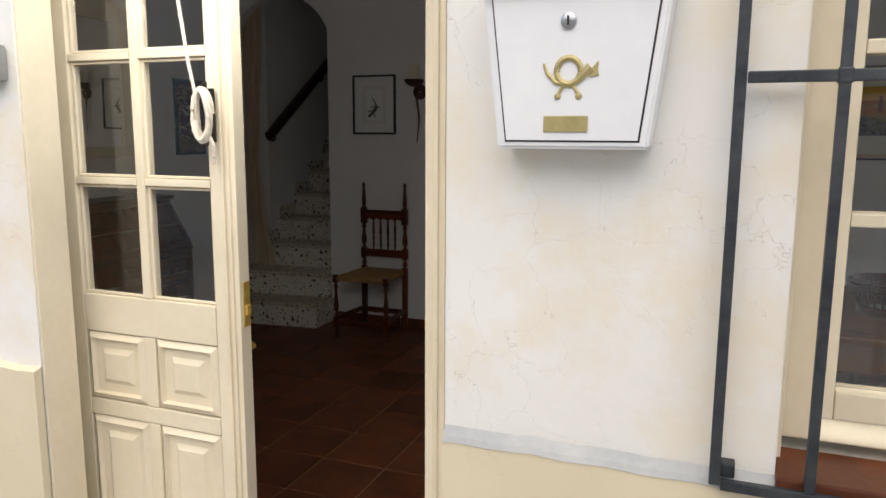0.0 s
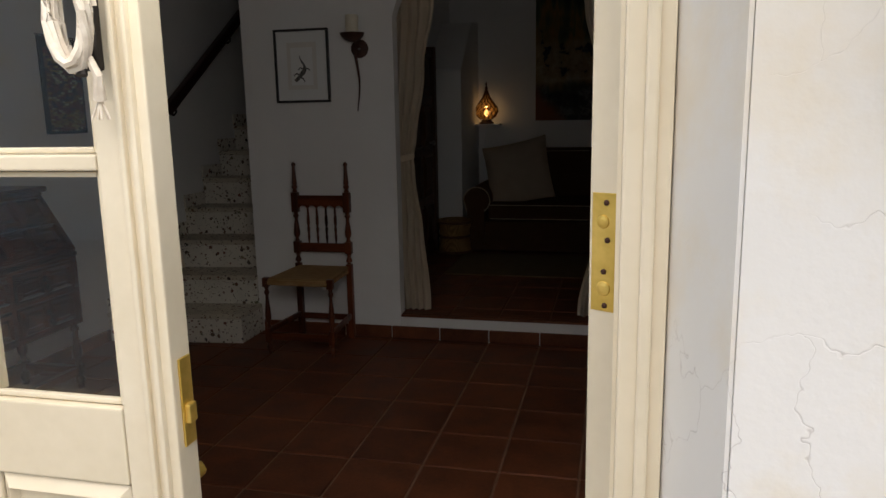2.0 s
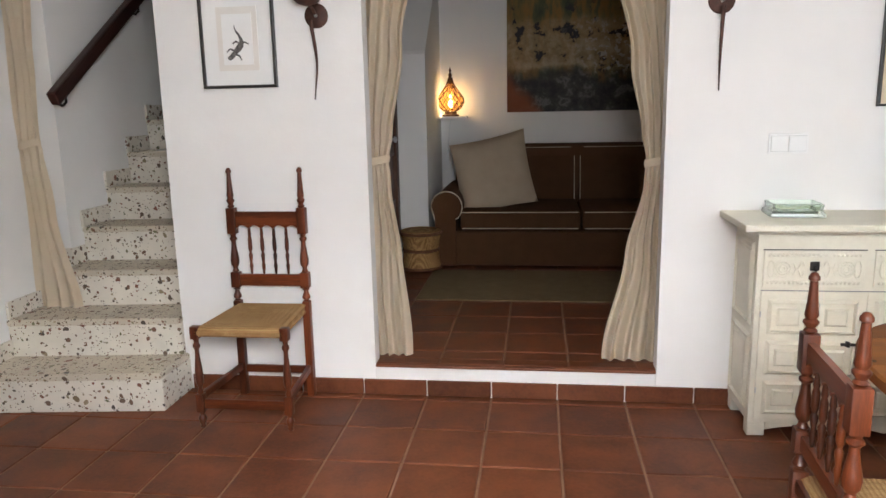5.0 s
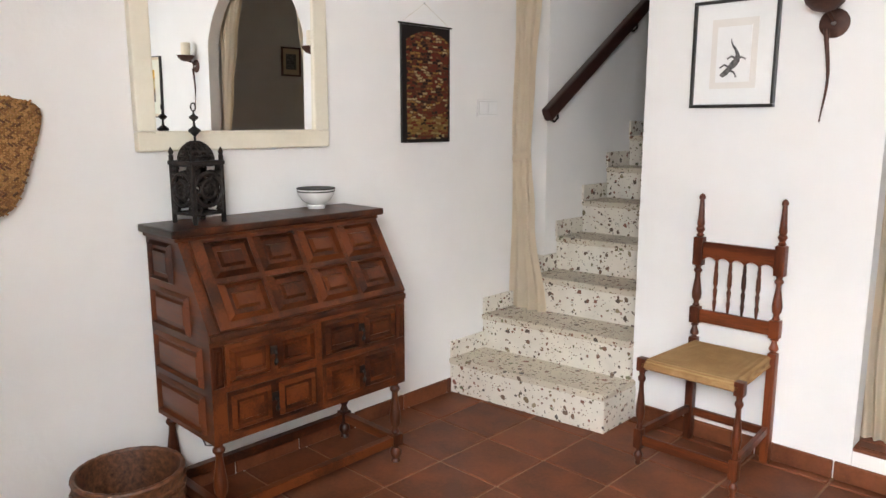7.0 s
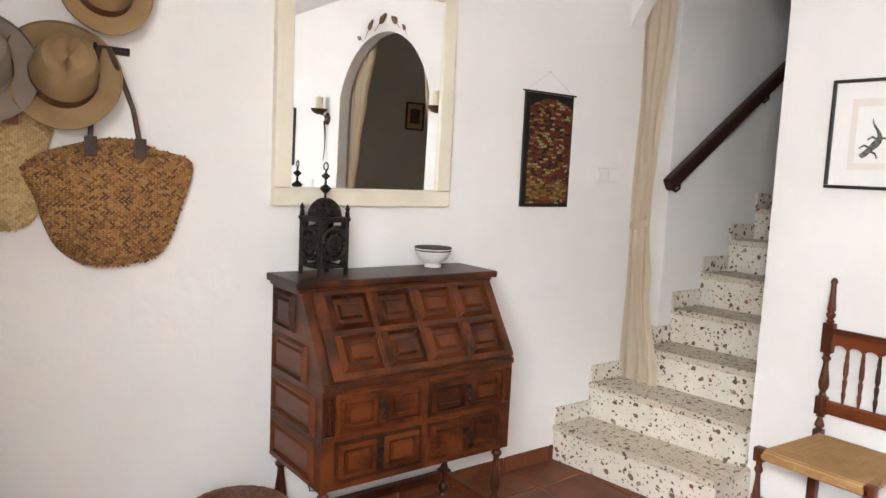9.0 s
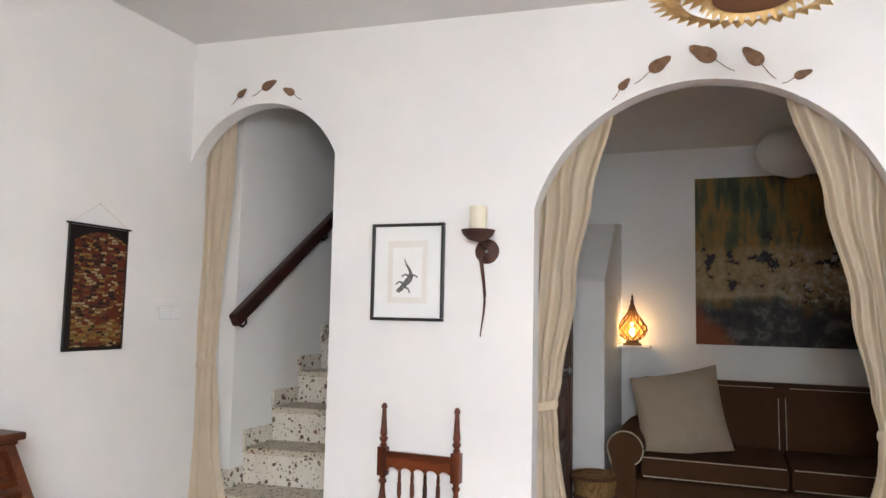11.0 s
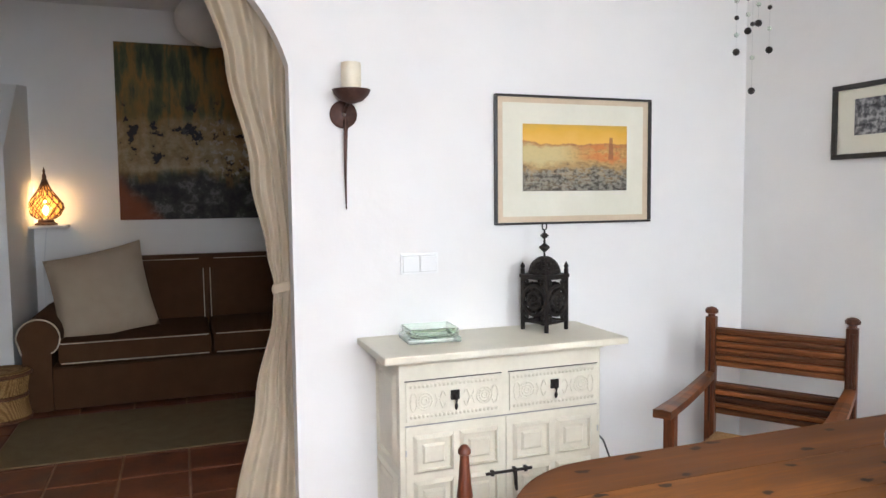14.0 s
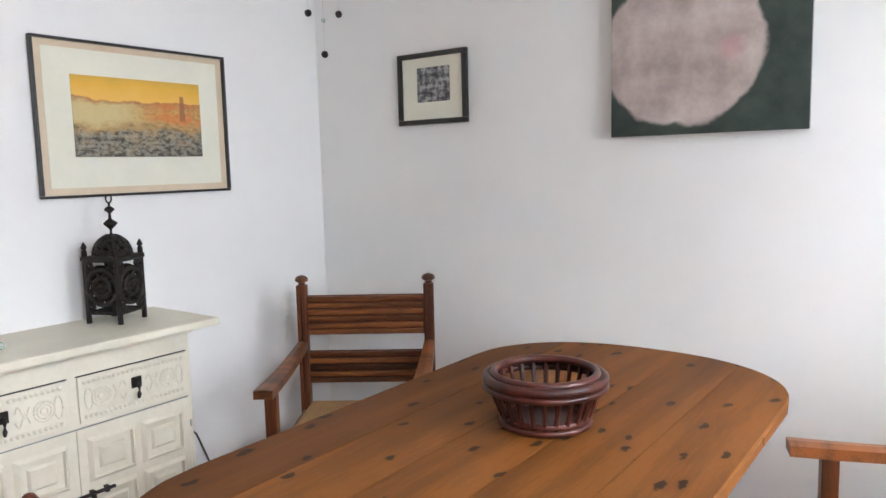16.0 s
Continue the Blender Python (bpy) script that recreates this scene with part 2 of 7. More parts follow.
def clear(name, tint=(1, 1, 1), rough=0.0):
    m, n, l, p = mat(name)
    p.inputs["Base Color"].default_value = (*tint, 1)
    p.inputs["Transmission Weight"].default_value, p.inputs["Roughness"].default_value, p.inputs["IOR"].default_value = 1.0, rough, 1.45
    return m


def lit(name, colour, strength):
    m, n, l, p = mat(name)
    p.inputs["Emission Color"].default_value, p.inputs["Emission Strength"].default_value = (*colour, 1), strength
    p.inputs["Base Color"].default_value = (*colour, 1)
    return m


WHITE_IN = plaster("indoor_whitewash", (0.80, 0.79, 0.77), (0.84, 0.83, 0.81))
WHITE_OUT = plaster("outdoor_whitewash", (0.76, 0.74, 0.69), (0.83, 0.81, 0.77), crack=0.28, stain=(0.76, 0.64, 0.44))
CREAM_OUT = plaster("cream_plinth", (0.66, 0.57, 0.40), (0.72, 0.63, 0.46), crack=0.15)
GREY_LINE = surface("grey_painted_ledge", (0.36, 0.37, 0.37), (0.48, 0.48, 0.46), 8, 0.8)
CEIL = plaster("ceiling_whitewash", (0.74, 0.74, 0.73), (0.78, 0.78, 0.77))
TERRACOTTA = surface("terracotta_tile", (0.088, 0.027, 0.0115), (0.185, 0.059, 0.025), 6, 0.48, 70, 0.2, spread=0.24, depth=0.003)
TERRACOTTA.node_tree.nodes["Principled BSDF"].inputs["Specular IOR Level"].default_value = 0.28
GROUT = surface("tile_grout", (0.19, 0.105, 0.062), (0.29, 0.175, 0.11), 8, 0.9)
PATIO = surface("patio_concrete", (0.34, 0.31, 0.27), (0.46, 0.42, 0.37), 2, 0.9, 40)
STAIR = terrazzo("terrazzo_riser", (0.74, 0.69, 0.60), 0.34)
TREAD = terrazzo("terrazzo_tread", (0.60, 0.53, 0.42), 0.5)
CREAM = surface("cream_gloss_paint", (0.72, 0.63, 0.46), (0.80, 0.71, 0.54), 5, 0.42, 50, 0.12, depth=0.001)
CREAM_DARK = surface("dark_cream_seam", (0.40, 0.31, 0.19), (0.55, 0.44, 0.28), 20, 0.7)
CABINET = surface("ivory_furniture_paint", (0.63, 0.59, 0.48), (0.72, 0.68, 0.56), 6, 0.45, 60, 0.15, depth=0.001)
MIRROR_FRAME = surface("ivory_mirror_frame_paint", (0.72, 0.67, 0.54), (0.79, 0.74, 0.61), 6, 0.45, 60, 0.15, depth=0.001)
WALNUT = wood("dark_walnut", (0.005, 0.0016, 0.001), (0.105, 0.026, 0.0065), 1, 10, 0.36, coat=0.14)
WALNUT_UP = wood("dark_walnut_upright", (0.005, 0.0016, 0.001), (0.100, 0.024, 0.0065), 2, 10, 0.36, coat=0.14)
CHESTNUT = wood("turned_chestnut", (0.028, 0.007, 0.003), (0.145, 0.034, 0.010), 2, 12, 0.35, coat=0.15)
CHESTNUT_X = wood("turned_chestnut_rail", (0.028, 0.007, 0.003), (0.145, 0.034, 0.010), 0, 12, 0.35, coat=0.15)
OLDPINE = wood("old_oiled_pine", (0.008, 0.0025, 0.001), (0.19, 0.062, 0.016), 0, 14, 0.4, coat=0.15)
OLDPINE_UP = wood("old_oiled_pine_upright", (0.012, 0.0035, 0.0015), (0.13, 0.036, 0.010), 2, 14, 0.4, coat=0.15)
PINE = wood("honey_pine", (0.085, 0.028, 0.0062), (0.165, 0.060, 0.0125), 0, 9, 0.55, knots=0.85, coat=0.0, spread=0.22)
PINE.node_tree.nodes["Principled BSDF"].inputs["Specular IOR Level"].default_value = 0.16
PINE_UP = wood("honey_pine_upright", (0.15, 0.055, 0.016), (0.27, 0.11, 0.036), 2, 9, 0.4, coat=0.1)
DOORWOOD = wood("dark_carved_door", (0.03, 0.012, 0.007), (0.10, 0.04, 0.02), 2, 10, 0.45)
RAIL = wood("handrail_mahogany", (0.016, 0.005, 0.004), (0.045, 0.012, 0.008), 1, 10, 0.35, coat=0.3)
IRON = surface("black_iron", (0.012, 0.010, 0.009), (0.042, 0.034, 0.029), 20, 0.55, 90, 0.3, metal=0.6)
GRILLE = surface("painted_grille_iron", (0.02, 0.025, 0.032), (0.06, 0.065, 0.07), 14, 0.45, 80, 0.3, metal=0.3)
RUST = surface("rust_brown_iron", (0.045, 0.02, 0.014), (0.11, 0.05, 0.035), 16, 0.55, 90, 0.3, metal=0.5)
BRASS = surface("brass", (0.68, 0.45, 0.09), (0.86, 0.60, 0.16), 25, 0.42, 90, 0.12, metal=0.7)
GOLD = surface("gold_leaf_paint", (0.38, 0.31, 0.13), (0.52, 0.44, 0.21), 18, 0.45, 90, 0.1, metal=0.4)
STEEL = surface("dull_steel", (0.4, 0.4, 0.4), (0.6, 0.6, 0.6), 20, 0.35, 90, 0.1, metal=1.0)
CURTAIN = weave("sand_linen_curtain", (0.79, 0.68, 0.52), (0.87, 0.76, 0.60), 260, 260, 0.9, 0.0001)
SOFA = weave("brown_sofa_canvas", (0.068, 0.031, 0.014), (0.100, 0.048, 0.022), 220, 220, 0.9, 0.0001)
PIPING = surface("cream_piping", (0.55, 0.47, 0.36), (0.66, 0.57, 0.45), 30, 0.85)
PILLOW = weave("taupe_linen_pillow", (0.37, 0.295, 0.215), (0.47, 0.38, 0.28), 240, 240, 0.9, 0.0001)
RUSH = weave("woven_rush", (0.26, 0.14, 0.055), (0.47, 0.30, 0.135), 60, 26, 0.75, 0.003, "xy")
RUGMAT = weave("flat_woven_rug", (0.15, 0.105, 0.052), (0.23, 0.17, 0.09), 90, 120, 0.95, 0.001, "xy")
WICKER = weave("brown_wicker", (0.085, 0.035, 0.016), (0.24, 0.11, 0.055), 42, 60, 0.55, 0.004, "xz")
WILLOW = surface("dark_willow", (0.040, 0.015, 0.007), (0.17, 0.068, 0.030), 55, 0.5, 130, 0.4)
SEAGRASS = weave("seagrass_plait", (0.20, 0.10, 0.035), (0.52, 0.31, 0.12), 34, 44, 0.8, 0.006, "yz")
STRAW = weave("pale_straw_plait", (0.42, 0.29, 0.12), (0.66, 0.50, 0.26), 40, 50, 0.8, 0.004, "yz")
HATGREY = weave("grey_felted_straw", (0.42, 0.34, 0.27), (0.55, 0.47, 0.385), 150, 150, 0.85, 0.0003, "yz")
HATTAN = weave("tan_straw_hat", (0.46, 0.30, 0.14), (0.64, 0.46, 0.25), 110, 110, 0.8, 0.0005, "yz")
BAND = surface("cream_ribbon", (0.58, 0.52, 0.42), (0.68, 0.61, 0.50), 20, 0.8)
LEATHER = surface("dark_leather", (0.035, 0.018, 0.012), (0.075, 0.04, 0.026), 20, 0.5)
TAN_LEATHER = surface("tan_leather", (0.16, 0.07, 0.035), (0.24, 0.11, 0.055), 20, 0.5)
WAX = surface("ivory_wax", (0.74, 0.66, 0.50), (0.82, 0.75, 0.60), 12, 0.5)
PAPER = surface("white_mount_card", (0.80, 0.80, 0.78), (0.84, 0.84, 0.82), 5, 0.8)
MOUNT = surface("cream_mount_card", (0.72, 0.70, 0.58), (0.77, 0.75, 0.63), 5, 0.8)
KRAFT = surface("tan_mount_card", (0.60, 0.48, 0.33), (0.68, 0.56, 0.40), 5, 0.8)
PLATE = surface("pale_plate_mark", (0.73, 0.70, 0.65), (0.77, 0.74, 0.69), 5, 0.85)
BLACKF = surface("black_frame_lacquer", (0.012, 0.011, 0.010), (0.03, 0.027, 0.024), 12, 0.35)
INK = surface("grey_ink", (0.03, 0.03, 0.03), (0.20, 0.19, 0.18), 60, 0.8)
PLASTIC = surface("white_switch_plastic", (0.80, 0.80, 0.79), (0.83, 0.83, 0.82), 4, 0.3, 30, 0.02)
MAILWHITE = surface("white_enamel", (0.74, 0.74, 0.75), (0.80, 0.80, 0.80), 6, 0.35, 40, 0.05)
GREYPL = surface("grey_plastic", (0.20, 0.20, 0.19), (0.28, 0.28, 0.27), 10, 0.45)
PALEPL = surface("pale_grey_plastic", (0.45, 0.45, 0.43), (0.55, 0.55, 0.53), 10, 0.45)
ROPE = surface("cotton_rope", (0.62, 0.53, 0.42), (0.78, 0.70, 0.58), 60, 0.9, 120, 0.5)
GLASS = clear("window_glass")
GREENGLASS = clear("green_glass", (0.80, 0.90, 0.80), 0.05)
MIRROR, _n, _l, _p = mat("mirror_silver")
_p.inputs["Metallic"].default_value, _p.inputs["Roughness"].default_value = 1.0, 0.0
_p.inputs["Base Color"].default_value = (0.9, 0.91, 0.9, 1)
CHINA = surface("glazed_china", (0.74, 0.73, 0.70), (0.80, 0.79, 0.77), 8, 0.15)
SHADE = surface("white_paper_shade", (0.66, 0.65, 0.62), (0.72, 0.71, 0.68), 6, 0.9)
SHELL = surface("gold_shell_petal", (0.60, 0.40, 0.15), (0.82, 0.62, 0.30), 30, 0.4, 90, 0.2, metal=0.2)
BARK = surface("dry_leaf_brown", (0.13, 0.065, 0.03), (0.22, 0.12, 0.06), 30, 0.7)
REDWOOD = wood("red_brown_rattan", (0.018, 0.004, 0.003), (0.064, 0.015, 0.009), 2, 20, 0.32, coat=0.25)
CABLE = surface("dark_cable", (0.05, 0.05, 0.05), (0.09, 0.09, 0.09), 10, 0.5)
WCABLE = surface("white_cable", (0.7, 0.7, 0.7), (0.76, 0.76, 0.76), 10, 0.5)
BULB = lit("bulb_glow", (1.0, 0.72, 0.36), 2.2)
AMBER = clear("amber_glass", (0.80, 0.47, 0.17), 0.02)
AMBER.node_tree.nodes["Principled BSDF"].inputs["IOR"].default_value = 1.06


def braid(name, stops):
    """Loose strands, each of its own tone."""
    m, n, l, p = mat(name)
    geo = n.new("ShaderNodeNewGeometry")
    r = ramp(n, stops)
    l.new(geo.outputs["Random Per Island"], r.inputs[0])
    l.new(r.outputs[0], p.inputs["Base Color"])
    p.inputs["Roughness"].default_value = 0.7
    return m


BRAID = braid("seagrass_strand", [(0.0, (0.085, 0.030, 0.008)), (0.5, (0.24, 0.105, 0.027)), (1.0, (0.44, 0.225, 0.070))])
ESPARTO = braid("esparto_strand", [(0.0, (0.34, 0.22, 0.085)), (0.5, (0.48, 0.34, 0.15)), (1.0, (0.60, 0.45, 0.22))])


def picture(name, build):
    m, n, l, p = mat(name)
    tc = n.new("ShaderNodeTexCoord")
    sep = n.new("ShaderNodeSeparateXYZ")
    l.new(tc.outputs["Generated"], sep.inputs[0])
    l.new(build(n, l, tc.outputs["Generated"], sep), p.inputs["Base Color"])
    p.inputs["Roughness"].default_value = 0.7
    return m


def mixed(n, l, f, a, b):
    mx = n.new("ShaderNodeMix")
    mx.data_type = "RGBA"
    for key, v in (("Factor", f), ("A", a), ("B", b)):
        if isinstance(v, tuple):
            mx.inputs[key].default_value = (*v, 1)
        else:
            l.new(v, mx.inputs[key])
    return mx.outputs["Result"]


def math_node(n, l, op, a, b=0.0, c=0.0):
    k = n.new("ShaderNodeMath")
    k.operation = op
    for i, v in enumerate((a, b, c)):
        if isinstance(v, (int, float)):
            k.inputs[i].default_value = v
        else:
            l.new(v, k.inputs[i])
    return k.outputs[0]


def stepped(n, l, v, lo, hi):
    k = n.new("ShaderNodeMapRange")
    k.interpolation_type = "SMOOTHSTEP"
    k.inputs["From Min"].default_value, k.inputs["From Max"].default_value = lo, hi
    l.new(v, k.inputs["Value"])
    return k.outputs[0]


# ---- building helpers ----
def thing(name, label, category, at=(0, 0, 0), rz=0.0, group="", kind=""):
    ob = new(name)
    ob.empty_display_size = 0.05
    ob.matrix_basis = pose(*at, 0, 0, rz)
    return tagged(ob, label, category, group, kind)


def part(name, bm, material, parent=None, label="", smooth=False):
    me = bpy.data.meshes.new(name)
    bmesh.ops.recalc_face_normals(bm, faces=bm.faces)
    bm.to_mesh(me)
    bm.free()
    me.materials.append(material)
    if smooth:
        me.polygons.foreach_set("use_smooth", [True] * len(me.polygons))
        me.set_sharp_from_angle(angle=radians(40))
    ob = new(name, me)
    ob.parent = parent
    if label:
        ob["label"] = label
    return ob


def structure(name, bm, material, label, category):
    return tagged(part(name, bm, material), label, category, "", "structure")


def box(x0, x1, y0, y1, z0, z1, bev=0.0, bm=None, m=None):
    bm = bm or bmesh.new()
    mat4 = Matrix.LocRotScale(((x0 + x1) / 2, (y0 + y1) / 2, (z0 + z1) / 2), None, (abs(x1 - x0), abs(y1 - y0), abs(z1 - z0)))
    if m:
        mat4 = m @ mat4
    made = bmesh.ops.create_cube(bm, size=1, matrix=mat4)["verts"]
    if bev:
        edges = list({e for v in made for e in v.link_edges})
        bmesh.ops.bevel(bm, geom=edges, offset=bev, segments=2, affect="EDGES", profile=0.6)
    return bm


def lathe(profile, seg=16, bm=None, m=None):
    """profile: (radius, z) from bottom to top, turned round z."""
    bm = bm or bmesh.new()
    m = m or Matrix()
    rings = []
    for r, z in profile:
        rings.append([bm.verts.new(m @ Vector((r * math.cos(a), r * math.sin(a), z))) for a in (math.tau * k / seg for k in range(seg))])
    for a, b in zip(rings, rings[1:]):
        for k in range(seg):
            bm.faces.new((a[k], a[(k + 1) % seg], b[(k + 1) % seg], b[k]))
    if profile[0][0] > 1e-4:
        bm.faces.new(rings[0][::-1])
    if profile[-1][0] > 1e-4:
        bm.faces.new(rings[-1])
    return bm


def tube(points, radius, seg=8, bm=None, closed=False):
    bm = bm or bmesh.new()
    pts = [Vector(p) for p in points]
    n = len(pts)
    rings = []
    for i, p in enumerate(pts):
        d = (pts[(i + 1) % n] - pts[i - 1]) if closed else (pts[min(i + 1, n - 1)] - pts[max(i - 1, 0)])
        q = d.normalized().to_track_quat("Z", "Y")
        r = radius[i] if isinstance(radius, (list, tuple)) else radius
        rings.append([bm.verts.new(p + q @ Vector((r * math.cos(a), r * math.sin(a), 0))) for a in (math.tau * k / seg for k in range(seg))])
    for i in range(n if closed else n - 1):
        a, b = rings[i], rings[(i + 1) % n]
        for k in range(seg):
            bm.faces.new((a[k], a[(k + 1) % seg], b[(k + 1) % seg], b[k]))
    if not closed:
        bm.faces.new(rings[0][::-1])
        bm.faces.new(rings[-1])
    return bm


def prism(outline, depth, bm=None, m=None):
    """A flat outline in x, z pushed back by depth along +y."""
    bm = bm or bmesh.new()
    m = m or Matrix()
    a = [bm.verts.new(m @ Vector((x, 0, z))) for x, z in outline]
    b = [bm.verts.new(m @ Vector((x, depth, z))) for x, z in outline]
    bm.faces.new(a)
    bm.faces.new(b[::-1])
    for i in range(len(a)):
        j = (i + 1) % len(a)
        bm.faces.new((a[i], b[i], b[j], a[j]))
    return bm


def raised_panel(x0, x1, z0, z1, y, depth, lip=0.012, inset=0.03, bm=None, m=None):
    """A fielded panel on a front that faces -y: a bevelled lip, a sunk border and a raised field."""
    bm = bm or bmesh.new()
    m = m or Matrix()
    rows = [(0, 0.0), (lip, -depth), (lip + 0.004, 0.25 * depth), (lip + inset, 0.25 * depth), (lip + inset * 1.5, -0.6 * depth)]
    rings = []
    for i, off in rows:
        i = min(i, (x1 - x0) * 0.42, (z1 - z0) * 0.42)
        rings.append([bm.verts.new(m @ Vector((x, y + off, z))) for x, z in ((x0 + i, z0 + i), (x1 - i, z0 + i), (x1 - i, z1 - i), (x0 + i, z1 - i))])
    for a, b in zip(rings, rings[1:]):
        for k in range(4):
            bm.faces.new((a[k], a[(k + 1) % 4], b[(k + 1) % 4], b[k]))
    bm.faces.new(rings[-1])
    return bm


def arch_z(x, x0, x1, spring, top):
    c, h, rise = (x0 + x1) / 2, (x1 - x0) / 2, top - spring
    r = (h * h + rise * rise) / (2 * rise)
    return top - r + math.sqrt(max(0, r * r - (x - c) ** 2))

# ---- the large structure ----
CEIL_Z, EAST, SILL = 2.80, 5.13, 0.15
IN_Y, OUT_Y = -3.25, -3.515
ALC_W, ALC_E, ALC_N, ALC_Z = 1.42, 4.3, 3.05, 2.78
A1 = (0.0, 0.825, 2.18, 2.45)
A2 = (1.765, 3.043, 1.888, 2.368)
WALL_T, ARCH_T = 0.28, 0.09


def arch_wall():
    """The wall between hall, stairs and alcove, with its two arched openings."""
    top, pts = CEIL_Z + 0.1, []
    for arch, foot in ((A1, 0.0), (A2, 0.0)):
        if arch is A2:
            pts.append((A2[0], 0.0))
        for k in range(37):
            x = (arch[0] + arch[1]) / 2 - math.cos(math.pi * k / 36) * (arch[1] - arch[0]) / 2
            pts.append((x, arch_z(x, *arch)))
        pts.append((arch[1], 0.0))
    pts += [(EAST + 0.2, 0.0), (EAST + 0.2, top), (0.0, top)]
    return prism(pts, ARCH_T)


structure("alcove_step_wall", box(A2[0] + 0.001, A2[1] - 0.001, 0.004, ARCH_T - 0.004, -0.05, SILL - 0.018), WHITE_IN, "whitewashed riser of the alcove step", "step")
wall_n = structure("wall_north", arch_wall(), WHITE_IN, "white lime-plastered wall with two rounded arches", "wall")
bev = wall_n.modifiers.new("soft_edges", "BEVEL")
bev.width, bev.segments, bev.limit_method, bev.angle_limit = 0.012, 2, "ANGLE", radians(60)
structure("wall_west", box(-0.25, 0, IN_Y, 0.28, -0.1, CEIL_Z + 0.1), WHITE_IN, "white lime-plastered wall beside the stairs", "wall")
structure("wall_east", box(EAST, EAST + 0.25, OUT_Y, 0, -0.1, CEIL_Z + 0.1), WHITE_IN, "white lime-plastered wall of the dining corner", "wall")

# ceiling: one sheet that falls slightly to the east
bm = bmesh.new()
lo = [bm.verts.new(v) for v in ((-0.2, IN_Y - 0.02, CEIL_Z), (EAST + 0.1, IN_Y - 0.02, CEIL_Z - 0.19), (EAST + 0.1, 0.05, CEIL_Z - 0.19), (-0.2, 0.05, CEIL_Z))]
hi = [bm.verts.new(v.co + Vector((0, 0, 0.35))) for v in lo]
bm.faces.new(lo), bm.faces.new(hi)
for k in range(4):
    bm.faces.new((lo[k], lo[(k + 1) % 4], hi[(k + 1) % 4], hi[k]))
structure("ceiling", bm, CEIL, "white plastered ceiling", "ceiling")

# front wall between the street and the hall: door opening and window opening
DOOR = (2.0, 3.10, 2.10)
WIN = (3.70, 4.74, 0.84, 2.2)
bm = bmesh.new()
for x0, x1, z0, z1 in ((-0.25, 1.84, -0.2, 3.2), (1.84, DOOR[1], DOOR[2], 3.2), (DOOR[1], WIN[0], -0.2, 3.2), (WIN[0], WIN[1], -0.2, WIN[2]), (WIN[0], WIN[1], WIN[3], 3.2), (WIN[1], EAST + 0.25, -0.2, 3.2)):
    box(x0, x1, OUT_Y, IN_Y - 0.03, z0, z1, 0, bm)
box(1.84, DOOR[0], OUT_Y, -3.413, -0.2, DOOR[2], 0, bm)
structure("wall_front", bm, WHITE_OUT, "white street wall with cracked flaking limewash", "wall")
bm = bmesh.new()
for x0, x1, z0, z1 in ((-0.25, 1.83, -0.1, CEIL_Z), (1.83, 3.088, DOOR[2], CEIL_Z), (3.088, WIN[0], -0.1, CEIL_Z), (WIN[0], WIN[1], -0.1, WIN[2]), (WIN[0], WIN[1], WIN[3], CEIL_Z), (WIN[1], EAST, -0.1, CEIL_Z)):
    box(x0, x1, IN_Y - 0.03, IN_Y, z0, z1, 0, bm)
structure("wall_front_inside", bm, WHITE_IN, "white plastered inner face of the street wall", "wall")
structure("roof_slab", box(-0.6, EAST + 0.6, OUT_Y - 0.1, 0.2, 3.16, 3.3), WHITE_OUT, "white flat roof slab above the hall", "roof")


# cream plinth along the street with its painted ledge
def plinth(x0, x1):
    bm = bmesh.new()
    n = max(2, int((x1 - x0) / 0.03))
    rows = []
    for k in range(n + 1):
        x = x0 + (x1 - x0) * k / n
        w = 0.006 * noise.noise((x * 9, 0, 3)) + 0.004 * noise.noise((x * 31, 0, 5))
        rows.append([bm.verts.new(v) for v in ((x, OUT_Y + 0.002, -0.2), (x, OUT_Y - 0.022, -0.2), (x, OUT_Y - 0.022, 0.820 + w), (x, OUT_Y + 0.002, 0.828 + w))])
    for a, b in zip(rows, rows[1:]):
        for k in range(3):
            bm.faces.new((a[k], a[k + 1], b[k + 1], b[k]))
    bm.faces.new(rows[0]), bm.faces.new(rows[-1])
    return bm


def ledge(x0, x1):
    bm = bmesh.new()
    n = max(2, int((x1 - x0) / 0.03))
    rows = []
    for k in range(n + 1):
        x = x0 + (x1 - x0) * k / n
        w = 0.006 * noise.noise((x * 9, 0, 3)) + 0.004 * noise.noise((x * 31, 0, 5))
        u = 0.003 * noise.noise((x * 23, 0, 9))
        rows.append([bm.verts.new(v) for v in ((x, OUT_Y - 0.024, 0.817 + w), (x, OUT_Y - 0.018, 0.828 + w), (x, OUT_Y - 0.003, 0.844 + w + u), (x, OUT_Y + 0.003, 0.817 + w))])
    for a, b in zip(rows, rows[1:]):
        for k in range(4):
            bm.faces.new((a[k], a[(k + 1) % 4], b[(k + 1) % 4], b[k]))
    return bm


structure("plinth_east", plinth(DOOR[1], EAST + 0.25), CREAM_OUT, "cream-painted plinth at the foot of the street wall", "plinth")
structure("plinth_ledge", ledge(DOOR[1], EAST + 0.25), GREY_LINE, "grey painted ledge on the cream plinth", "ledge")
structure("plinth_west", plinth(-0.25, DOOR[0]), CREAM_OUT, "cream-painted plinth beside the front door", "plinth")
structure("ground", box(-60, 60, -60, OUT_Y + 0.3, -0.6, -0.12), PATIO, "pale worn concrete of the street", "ground")
structure("threshold", box(DOOR[0] - 0.02, DOOR[1] + 0.02, OUT_Y - 0.1, IN_Y, -0.13, -0.004, 0.01), TERRACOTTA, "terracotta doorstep", "step")
